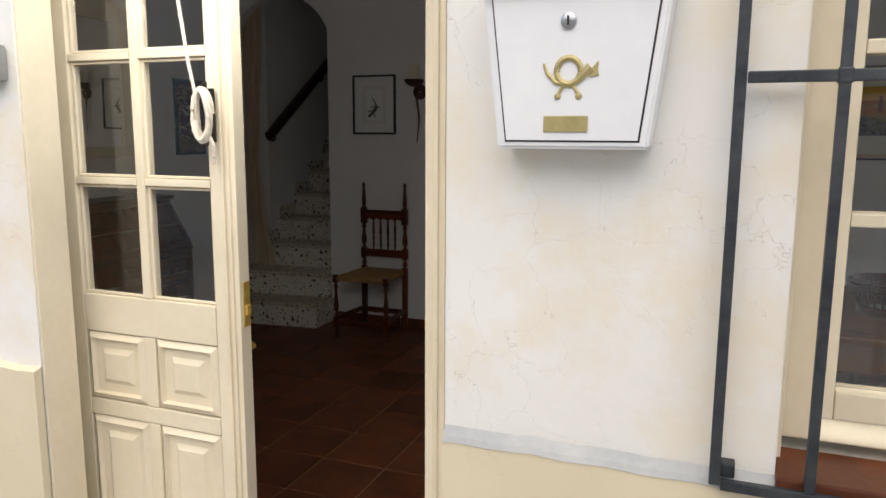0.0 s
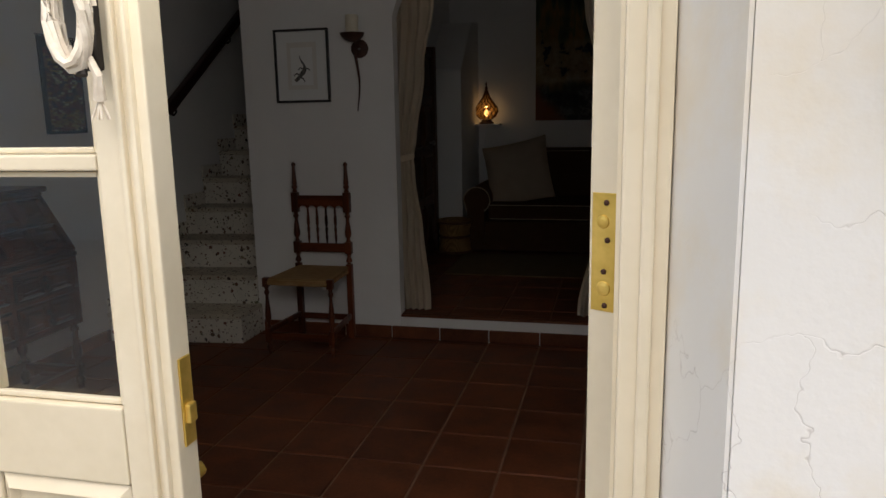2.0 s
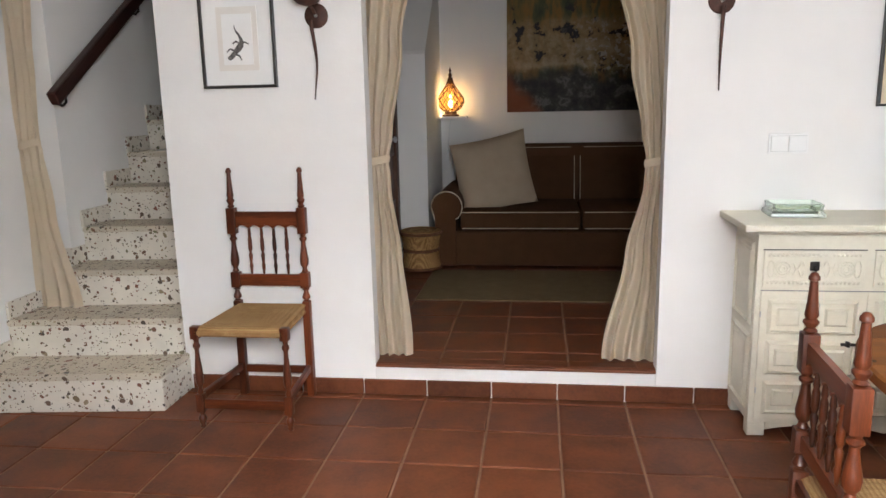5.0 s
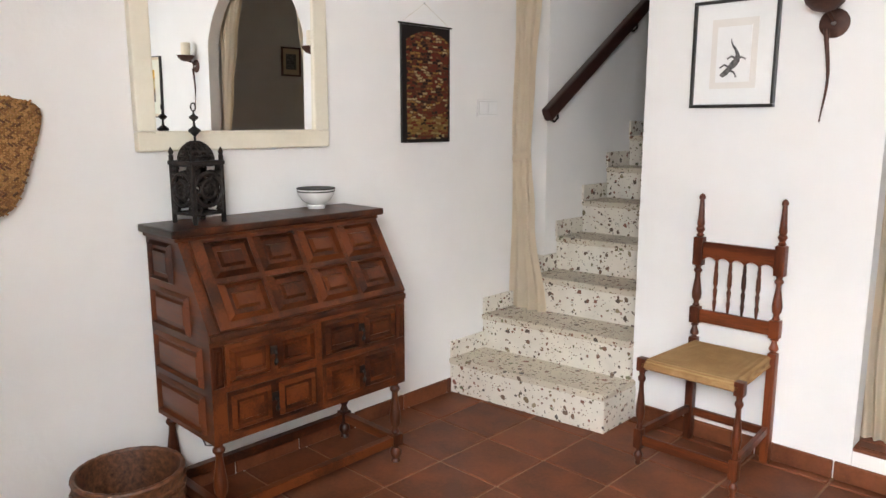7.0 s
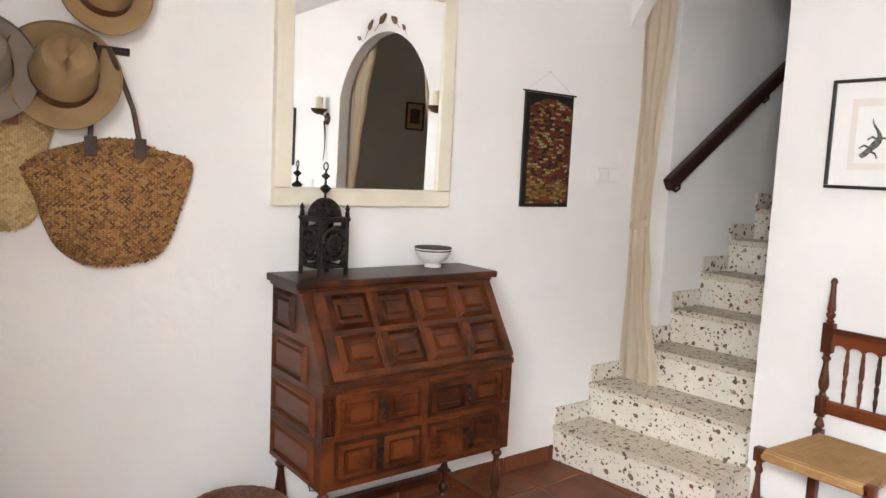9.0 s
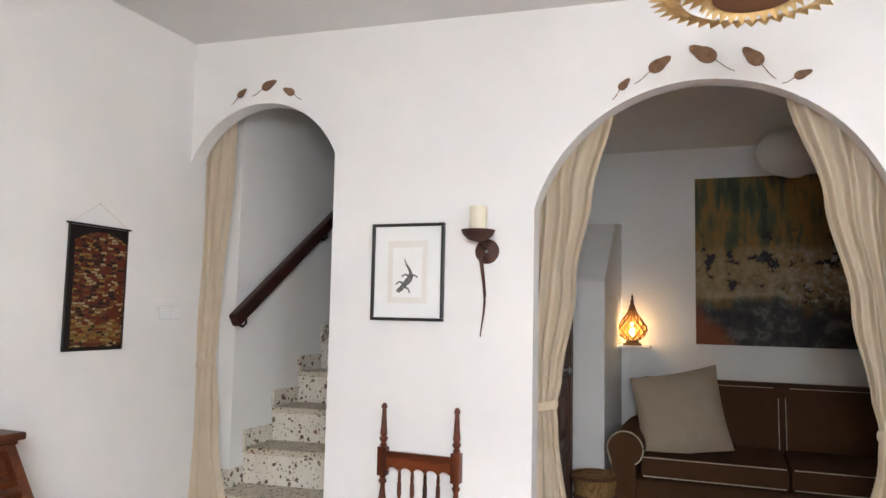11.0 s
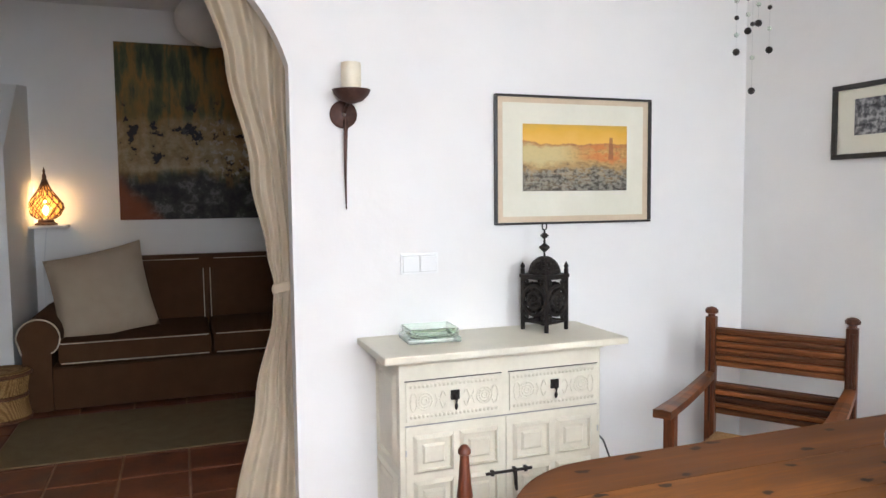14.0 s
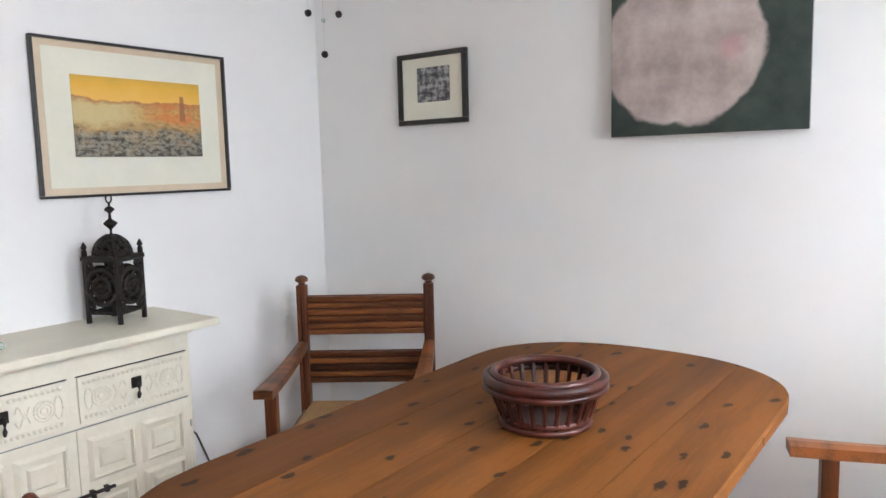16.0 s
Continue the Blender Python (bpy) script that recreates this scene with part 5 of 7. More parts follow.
def sconce(x, flip):
    s = thing("wall_sconce", "rust-brown iron wall sconce with an ivory candle and long twisted tail", "sconce", (x, -0.001, 1.718), 0, "candle sconces")
    part("back_disc", lathe([(0.052, 0), (0.052, 0.004), (0.046, 0.008), (0.001, 0.009)], 28, None, pose(0, 0, 0, 90, 0, 0)), RUST, s, "", True)
    part("boss", lathe([(0.008, 0), (0.007, 0.008), (0.001, 0.012)], 12, None, pose(0, -0.008, 0, 90, 0, 0)), STEEL, s)
    pts = [((flip * (-0.018 + 0.016 * math.sin(f * 4.5) * f + 0.018 * f) if flip > 0 else 0.003 - 0.004 * f), -0.03 + 0.012 * math.sin(f * 3), -0.02 - 0.333 * f) for f in (k / 44 for k in range(45))]
    part("tail", tube(pts, [0.0086 * (1 - 0.82 * k / 44) + 0.0016 * (k % 2) for k in range(45)], 8), RUST, s, "", True)
    part("arm", tube([(0, -0.006, 0.0), (flip * -0.008, -0.035, 0.03), (flip * -0.012, -0.075, 0.04)], 0.007), RUST, s)
    part("cup", lathe([(0.012, 0.032), (0.04, 0.041), (0.062, 0.062), (0.070, 0.081), (0.066, 0.081), (0.05, 0.064), (0.001, 0.056)], 26, None, pose(flip * -0.014, -0.08, 0)), RUST, s, "dished iron candle cup", True)
    part("candle", lathe([(0.036, 0.060), (0.0362, 0.170), (0.034, 0.178), (0.028, 0.174), (0.001, 0.168)], 24, None, pose(flip * -0.014, -0.08, 0)), WAX, s, "ivory pillar candle", True)
    part("wick", tube([(flip * -0.014, -0.08, 0.166), (flip * -0.012, -0.08, 0.183)], 0.0012, 5), IRON, s)


sconce(1.567, 1)
sconce(3.242, -1)


def leaf_ornament(x, z, size, turn, group):
    o = thing("wall_leaf", "rust-brown metal leaf ornament fixed above an arch", "ornament", (x, -0.002, z), 0, group)
    pts = []
    for k in range(28):
        a = math.tau * k / 28
        r = size * 0.78 * (0.5 + 0.06 * math.cos(2 * a)) + (size * 0.36 * max(0, math.cos(a)) ** 14)
        pts.append((r * math.cos(a + radians(turn)), r * 0.92 * math.sin(a + radians(turn))))
    part("blade", prism(pts, 0.003, None, pose(0, -0.005, 0)), BARK, o)
    c, sn = math.cos(radians(turn + 180)), math.sin(radians(turn + 180))
    part("stem", tube([(0.42 * size * c, -0.004, 0.42 * size * sn), (0.9 * size * c, -0.005, 0.9 * size * sn - 0.008), (1.3 * size * c, -0.004, 1.3 * size * sn - 0.004)], 0.0016, 5), BARK, o)


for x, z, sz, tr in ((0.289, 2.505, 0.052, 40), (0.441, 2.532, 0.072, 25), (0.573, 2.49, 0.058, 150)):
    leaf_ornament(x, z, sz, tr, "metal leaves above the stair arch")
for x, z, sz, tr in ((2.121, 2.369, 0.05, 50), (2.251, 2.435, 0.08, 35), (2.431, 2.459, 0.095, 145), (2.602, 2.427, 0.082, 130), (2.753, 2.348, 0.052, 20)):
    leaf_ornament(x, z, sz, tr, "metal leaves above the alcove arch")


# curtains: cloth gathered at a tie
def drape(name, label, at, width_at, fold, y_amp, h, seed, tie, group):
    """Rows from the floor up; width_at(z) gives the left and right edge."""
    c = thing(name, label, "curtain", at, 0, group)
    bm = bmesh.new()
    rows, nz, nx = [], 60, 72
    for j in range(nz + 1):
        z = h * j / nz
        a, b = width_at(z)
        near = math.exp(-((z - tie) / 0.09) ** 2)
        amp = y_amp * (1 - 0.5 * near) * (0.55 + 0.45 * min(1, (b - a) / 0.25))
        row = []
        for k in range(nx + 1):
            u = k / nx
            w = math.sin(math.tau * fold * u + 0.8 * math.sin(seed + z * 1.3) + 1.1 * u * math.sin(seed * 2 + z)) + 0.22 * math.sin(math.tau * fold * 1.7 * u + seed + z * 0.7)
            row.append(bm.verts.new((a + (b - a) * u + 0.006 * math.sin(7 * z + 5 * u + seed), amp * w, z)))
        rows.append(row)
    for a, b in zip(rows, rows[1:]):
        for k in range(nx):
            bm.faces.new((a[k], a[k + 1], b[k + 1], b[k]))
    bmesh.ops.solidify(bm, geom=bm.faces[:], thickness=0.0025)
    part("cloth", bm, CURTAIN, c, "", True)
    a, b = width_at(tie)
    mid, half = (a + b) / 2, (b - a) / 2 + 0.006
    band = bmesh.new()
    rings = []
    for z, g in ((tie - 0.018, 0.96), (tie, 1.04), (tie + 0.018, 0.97)):
        rings.append([band.verts.new((mid + half * g * math.cos(t), (y_amp * 0.75 + 0.008) * g * math.sin(t), z + 0.012 * math.cos(t))) for t in (math.tau * k / 24 for k in range(24))])
    for p, q in zip(rings, rings[1:]):
        for k in range(24):
            band.faces.new((p[k], p[(k + 1) % 24], q[(k + 1) % 24], q[k]))
    bmesh.ops.solidify(band, geom=band.faces[:], thickness=0.002)
    part("tie_band", band, CURTAIN, c, "tie band of the same cloth", True)
    return c


def lerp_table(tab):
    def at(z):
        for (z0, v0), (z1, v1) in zip(tab, tab[1:]):
            if z <= z1:
                f = (z - z0) / (z1 - z0)
                f = f * f * (3 - 2 * f)
                return v0 + (v1 - v0) * f
        return tab[-1][1]
    return at


left_in = lerp_table([(0, 0.155), (0.5, 0.115), (0.85, 0.078), (0.935, 0.068), (1.05, 0.085), (1.45, 0.15), (1.8, 0.215), (2.2, 0.30)])
top_l = lambda z: -0.03
drape("curtain", "sand linen curtain tied back in the alcove arch", (A2[0] + 0.002, 0.125, SILL + 0.001), lambda z: (min(top_l(z), left_in(z) - 0.01), left_in(z)), 4.0, 0.016, 2.2, 1.0, 0.935, "tied-back curtains")
right_in = lerp_table([(0, 0.23), (0.5, 0.135), (0.85, 0.066), (0.92, 0.056), (1.05, 0.076), (1.35, 0.13), (1.75, 0.215), (2.2, 0.33)])
drape("curtain", "sand linen curtain tied back in the alcove arch", (A2[1] - 0.002, 0.125, SILL + 0.001), lambda z: (-right_in(z), -min(top_l(z), right_in(z) - 0.01)), 4.4, 0.017, 2.2, 2.7, 0.92, "tied-back curtains")
st_in = lerp_table([(0, 0.23), (0.5, 0.145), (0.78, 0.115), (0.85, 0.11), (1.2, 0.135), (2.0, 0.18)])
top_s = lambda z: 0.006
drape("curtain", "sand linen curtain hanging beside the stair arch", (0.002, 0.113, 0.3665), lambda z: (min(top_s(z), st_in(z) - 0.01), st_in(z)), 3.2, 0.015, 2.06, 4.1, 0.82, "tied-back curtains")

# ---- things: the dining corner ----
def sideboard():
    c = thing("sideboard", "ivory-painted wooden sideboard with carved drawers and panelled doors", "cabinet", (3.755, 0, 0))
    w, d, zt = 0.405, 0.315, 0.845
    part("body", box(-w, w, -d, -0.003, 0.06, zt - 0.001, 0.003), CABINET, c)
    part("top", box(-0.478, 0.478, -0.398, -0.002, zt, 0.872, 0.006), CABINET, c)
    part("top_moulding", box(-w - 0.012, w + 0.012, -d - 0.012, -0.003, zt - 0.022, zt - 0.002, 0.006), CABINET, c)
    for x in (-w + 0.035, w - 0.035):
        for y in (-d + 0.03, -0.04):
            part("foot", box(x - 0.034, x + 0.034, y - 0.028, y + 0.028, 0.001, 0.06, 0.006), CABINET, c)
    n, pts = 24, []
    for k in range(n + 1):
        x = -w + 0.07 + (2 * w - 0.14) * k / n
        pts.append((x, 0.028 + 0.018 * abs(math.sin(math.pi * 3 * k / n))))
    part("apron", prism(pts + [(w - 0.07, 0.06), (-w + 0.07, 0.06)], 0.016, None, pose(0, -d + 0.004, 0)), CABINET, c)
    for s, x0, x1 in ((-1, -0.382, -0.017), (1, 0.016, 0.386)):
        dr = part("drawer", box(x0, x1, -d - 0.008, -d - 0.0005, 0.620, 0.762, 0.002), CABINET, c)
        # black strip painted in as the shade of the gap above the drawer
        part("drawer_gap", box(x0 - 0.003, x1 + 0.003, -d - 0.0035, -d - 0.001, 0.7625, 0.766), BLACKF, c)
        # carved rosettes, waves and borders
        xm, zm = (x0 + x1) / 2, 0.691
        bm = bmesh.new()
        for z in (0.637, 0.745):
            for k in range(22):
                a = x0 + 0.02 + (x1 - x0 - 0.04) * k / 21
                lathe([(0.0075, 0), (0.005, 0.003), (0.001, 0.004)], 8, bm, pose(a, -d - 0.008, z, 90, 0, 0))
        for sx in (-1, 1):
            for r in (0.030, 0.020, 0.010):
                tube([(xm + sx * 0.115 + r * math.cos(t), -d - 0.0085, zm + r * math.sin(t)) for t in (math.tau * k / 20 for k in range(20))], 0.0032, 6, bm, True)
            for k in range(8):
                t = math.tau * k / 8
                tube([(xm + sx * 0.115 + f * math.cos(t), -d - 0.0085, zm + f * math.sin(t)) for f in (0.021, 0.03)], 0.0028, 5, bm)
            for q in (-1, 1):
                tube([(xm + sx * (0.035 + 0.04 * f), -d - 0.0085, zm + q * (0.012 + 0.018 * math.sin(f * 7))) for f in (k / 14 for k in range(15))], 0.0034, 6, bm)
            tube([(xm + sx * (0.155 + 0.012 * math.cos(t)), -d - 0.0085, zm + 0.034 * math.sin(t)) for t in (math.tau * k / 14 for k in range(14))], 0.003, 6, bm, True)
        part("carving", bm, CABINET, dr, "low carved rosettes and scrolls", True)
        hd = box(xm - 0.017, xm + 0.017, -d - 0.014, -d - 0.0085, zm - 0.005, zm + 0.03, 0.002)
        tube([(xm, -d - 0.016, zm + 0.012), (xm, -d - 0.026, zm + 0.002), (xm, -d - 0.024, zm - 0.025), (xm, -d - 0.02, zm - 0.038)], [0.006, 0.007, 0.007, 0.004], 8, hd)
        part("handle", hd, IRON, dr, "black iron drop pull")
    for s, x0, x1 in ((-1, -0.385, -0.002), (1, 0.002, 0.388)):
        dr = part("door", box(x0, x1, -d - 0.006, -d - 0.0005, 0.075, 0.602, 0.002), CABINET, c)
        pw = (x1 - x0 - 0.075) / 2
        for q in range(2):
            for r in range(3):
                a = x0 + 0.027 + q * (pw + 0.021)
                z0 = 0.10 + r * 0.165
                part("panel", raised_panel(a, a + pw, z0, z0 + 0.14, -d - 0.0065, 0.012, 0.012, 0.02), CABINET, dr)
        for z in (0.19, 0.50):
            part("hinge", tube([(x0 if s < 0 else x1, -d - 0.011, z), (x0 if s < 0 else x1, -d - 0.011, z + 0.022)], 0.003), STEEL, dr)
    # grey strip for the shade in the gap over the doors
    part("door_gap", box(-0.385, 0.388, -d - 0.0045, -d - 0.001, 0.6025, 0.606), GREYPL, c)
    lt = part("latch_bar", tube([(-0.085, -d - 0.02, 0.398), (0.10, -d - 0.02, 0.398)], 0.006), IRON, c, "black iron sliding latch")
    part("latch_drop", tube([(0.03, -d - 0.024, 0.40), (0.03, -d - 0.03, 0.35), (0.034, -d - 0.028, 0.325)], [0.008, 0.007, 0.005]), IRON, lt)
    for x in (-0.06, 0.03, 0.075):
        part("staple", box(x - 0.006, x + 0.006, -d - 0.026, -d - 0.0065, 0.388, 0.408, 0.002), IRON, lt)
    for s in (-1, 1):
        m = pose(s * (w + 0.001), 0, 0, 0, 0, 90 * s)
        lo, hi = (-d + 0.03, -0.03) if s > 0 else (0.03, d - 0.03)
        for z0, z1 in ((0.10, 0.42), (0.45, 0.79)):
            part("side_panel", raised_panel(lo, hi, z0, z1, 0.0, 0.010, 0.012, 0.022, None, m), CABINET, c)


sideboard()


def glass_dish():
    g = thing("glass_dish", "thick pale-green square glass dish on the sideboard", "dish", (3.52, -0.155, 0.873), -4)
    g.scale = (1.0, 1.0, 0.85)
    bm = bmesh.new()
    rings = []
    for hx, hy, z in ((0.098, 0.078, 0.0), (0.102, 0.082, 0.004), (0.100, 0.08, 0.024), (0.090, 0.07, 0.03), (0.094, 0.074, 0.062), (0.085, 0.066, 0.063), (0.078, 0.058, 0.02), (0.07, 0.05, 0.014)):
        rings.append([bm.verts.new(v) for v in ((-hx, -hy, z), (hx, -hy, z), (hx, hy, z), (-hx, hy, z))])
    for a, b in zip(rings, rings[1:]):
        for k in range(4):
            bm.faces.new((a[k], a[(k + 1) % 4], b[(k + 1) % 4], b[k]))
    bm.faces.new(rings[0]), bm.faces.new(rings[-1])
    bmesh.ops.bevel(bm, geom=list(bm.edges), offset=0.003, segments=2, affect="EDGES")
    part("body", bm, GREENGLASS, g, "", True)


glass_dish()


# etching of a hillside town under a yellow sky
def town(n, l, co, sep):
    mp = n.new("ShaderNodeMapping")
    mp.inputs["Scale"].default_value = (1.3, 0, 1.2)
    l.new(co, mp.inputs["Vector"])
    big, fine, wash = noise_tex(n, l, mp.outputs[0], 3.0, 5, 0.55), noise_tex(n, l, mp.outputs[0], 17, 6, 0.65), noise_tex(n, l, mp.outputs[0], 6, 5, 0.6)
    line = math_node(n, l, "ADD", sep.outputs[2], math_node(n, l, "MULTIPLY", math_node(n, l, "SUBTRACT", big.outputs["Fac"], 0.5), 0.34))
    tone = ramp(n, [(0.0, (0.085, 0.07, 0.05)), (0.2, (0.20, 0.15, 0.085)), (0.36, (0.44, 0.28, 0.11)), (0.55, (0.58, 0.33, 0.10)), (0.735, (0.46, 0.21, 0.07)), (0.75, (0.80, 0.48, 0.10)), (0.9, (0.74, 0.42, 0.05)), (1.0, (0.64, 0.38, 0.06))])
    l.new(line, tone.inputs[0])
    land = stepped(n, l, line, 0.76, 0.72)
    dark = math_node(n, l, "MULTIPLY", land, stepped(n, l, fine.outputs["Fac"], 0.50, 0.42))
    col = mixed(n, l, math_node(n, l, "MULTIPLY", dark, 0.32), tone.outputs[0], (0.07, 0.045, 0.03))
    roofs = math_node(n, l, "MULTIPLY", land, stepped(n, l, fine.outputs["Fac"], 0.57, 0.62))
    col = mixed(n, l, math_node(n, l, "MULTIPLY", roofs, 0.3), col, (0.74, 0.52, 0.26))
    shrub = math_node(n, l, "MULTIPLY", stepped(n, l, line, 0.40, 0.26), stepped(n, l, wash.outputs["Fac"], 0.54, 0.46))
    col = mixed(n, l, math_node(n, l, "MULTIPLY", shrub, 0.85), col, (0.045, 0.04, 0.03))
    water = math_node(n, l, "MULTIPLY", math_node(n, l, "MULTIPLY", stepped(n, l, line, 0.34, 0.44), stepped(n, l, line, 0.74, 0.66)), stepped(n, l, sep.outputs[0], 0.62, 0.30))
    col = mixed(n, l, math_node(n, l, "MULTIPLY", water, 0.8), col, (0.60, 0.52, 0.26))
    warm = math_node(n, l, "MULTIPLY", math_node(n, l, "MULTIPLY", stepped(n, l, line, 0.40, 0.5), stepped(n, l, line, 0.76, 0.70)), stepped(n, l, sep.outputs[0], 0.45, 0.72))
    col = mixed(n, l, math_node(n, l, "MULTIPLY", warm, math_node(n, l, "MULTIPLY", stepped(n, l, wash.outputs["Fac"], 0.42, 0.55), 0.75)), col, (0.62, 0.20, 0.05))
    fore = math_node(n, l, "MULTIPLY", stepped(n, l, line, 0.36, 0.30), stepped(n, l, fine.outputs["Fac"], 0.40, 0.58))
    col = mixed(n, l, math_node(n, l, "MULTIPLY", fore, 0.7), col, (0.33, 0.31, 0.25))
    # a tower among the roofs
    off = math_node(n, l, "ABSOLUTE", math_node(n, l, "SUBTRACT", sep.outputs[0], 0.84))
    spire = math_node(n, l, "MULTIPLY", stepped(n, l, math_node(n, l, "ADD", off, math_node(n, l, "MULTIPLY", sep.outputs[2], 0.03)), 0.042, 0.038), math_node(n, l, "MULTIPLY", stepped(n, l, sep.outputs[2], 0.83, 0.80), stepped(n, l, sep.outputs[2], 0.45, 0.5)))
    return mixed(n, l, math_node(n, l, "MULTIPLY", spire, 0.8), col, (0.30, 0.11, 0.05))


def etching(n, l, co, sep):
    mp = n.new("ShaderNodeMapping")
    mp.inputs["Scale"].default_value = (1, 1, 1)
    l.new(co, mp.inputs["Vector"])
    big, fine = noise_tex(n, l, mp.outputs[0], 6, 5, 0.6), noise_tex(n, l, mp.outputs[0], 40, 3, 0.7)
    s = math_node(n, l, "ADD", math_node(n, l, "MULTIPLY", big.outputs["Fac"], 0.75), math_node(n, l, "MULTIPLY", fine.outputs["Fac"], 0.3))
    r = ramp(n, [(0.42, (0.03, 0.03, 0.032)), (0.52, (0.14, 0.14, 0.145)), (0.6, (0.42, 0.41, 0.40))])
    l.new(s, r.inputs[0])
    return r.outputs[0]


pw, ph = 0.742, 0.528
pic, py = framed("framed_print", "etching of a yellow-skied hill town in a thin black frame", (4.226, -0.001, 1.29), 0, pw, ph, 0.009, BLACKF, [("outer_mount", -0.362, 0.362, 0.008, 0.52, KRAFT), ("mount", -0.335, 0.335, 0.033, 0.497, MOUNT), ("print", -0.246, 0.252, 0.137, 0.412, picture("hill_town_print", town))], 0.026)
for x0, x1, z in ((-0.22, -0.15, 0.122), (-0.03, 0.03, 0.118), (0.17, 0.24, 0.122)):
    part("pencil_line", box(x0, x1, -0.0135, -0.0105, z, z + 0.0025), PLATE, pic)
sm, sy = framed("framed_print", "small dark-framed black and white etching on cream mount", (EAST - 0.001, -0.667, 1.538), -90, 0.345, 0.288, 0.020, BLACKF, [("mount", -0.155, 0.155, 0.018, 0.27, MOUNT), ("print", -0.075, 0.088, 0.09, 0.228, picture("old_etching", etching))], 0.022)


# canvas: a pale rounded form on a dark green ground
def pale_form(n, l, co, sep):
    def blob(cx, cz, rx, rz, lo=1.0, hi=0.86):
        dx = math_node(n, l, "DIVIDE", math_node(n, l, "SUBTRACT", sep.outputs[0], cx), rx)
        dz = math_node(n, l, "DIVIDE", math_node(n, l, "SUBTRACT", sep.outputs[2], cz), rz)
        d = math_node(n, l, "SQRT", math_node(n, l, "ADD", math_node(n, l, "MULTIPLY", dx, dx), math_node(n, l, "MULTIPLY", dz, dz)))
        wob = noise_tex(n, l, co, 4.5, 5)
        d = math_node(n, l, "ADD", d, math_node(n, l, "MULTIPLY", math_node(n, l, "SUBTRACT", wob.outputs["Fac"], 0.5), 0.3))
        return stepped(n, l, d, lo, hi)
    br = noise_tex(n, l, co, 4.5, 8, 0.62)
    back = ramp(n, [(0.3, (0.016, 0.024, 0.024)), (0.7, (0.06, 0.08, 0.062))])
    l.new(br.outputs["Fac"], back.inputs[0])
    fur = ramp(n, [(0.3, (0.30, 0.25, 0.22)), (0.5, (0.45, 0.37, 0.34)), (0.7, (0.60, 0.53, 0.48))])
    l.new(br.outputs["Fac"], fur.inputs[0])
    col = mixed(n, l, blob(0.38, 0.44, 0.44, 0.42, 1.0, 0.93), back.outputs[0], fur.outputs[0])
    col = mixed(n, l, blob(0.63, 0.78, 0.18, 0.24, 1.0, 0.93), col, fur.outputs[0])
    return mixed(n, l, math_node(n, l, "MULTIPLY", blob(0.64, 0.42, 0.09, 0.09, 1.0, 0.3), 0.5), col, (0.48, 0.24, 0.24))


cv = thing("canvas_painting", "unframed canvas of a pale rounded form on dark green", "painting", (EAST - 0.001, -1.755, 1.45), -90)
part("canvas", box(-0.308, 0.308, -0.032, -0.0295, 0, 0.62, 0.001), picture("pale_form_paint", pale_form), cv)
part("stretcher", box(-0.306, 0.306, -0.029, -0.001, 0.002, 0.618, 0.002), GREYPL, cv)


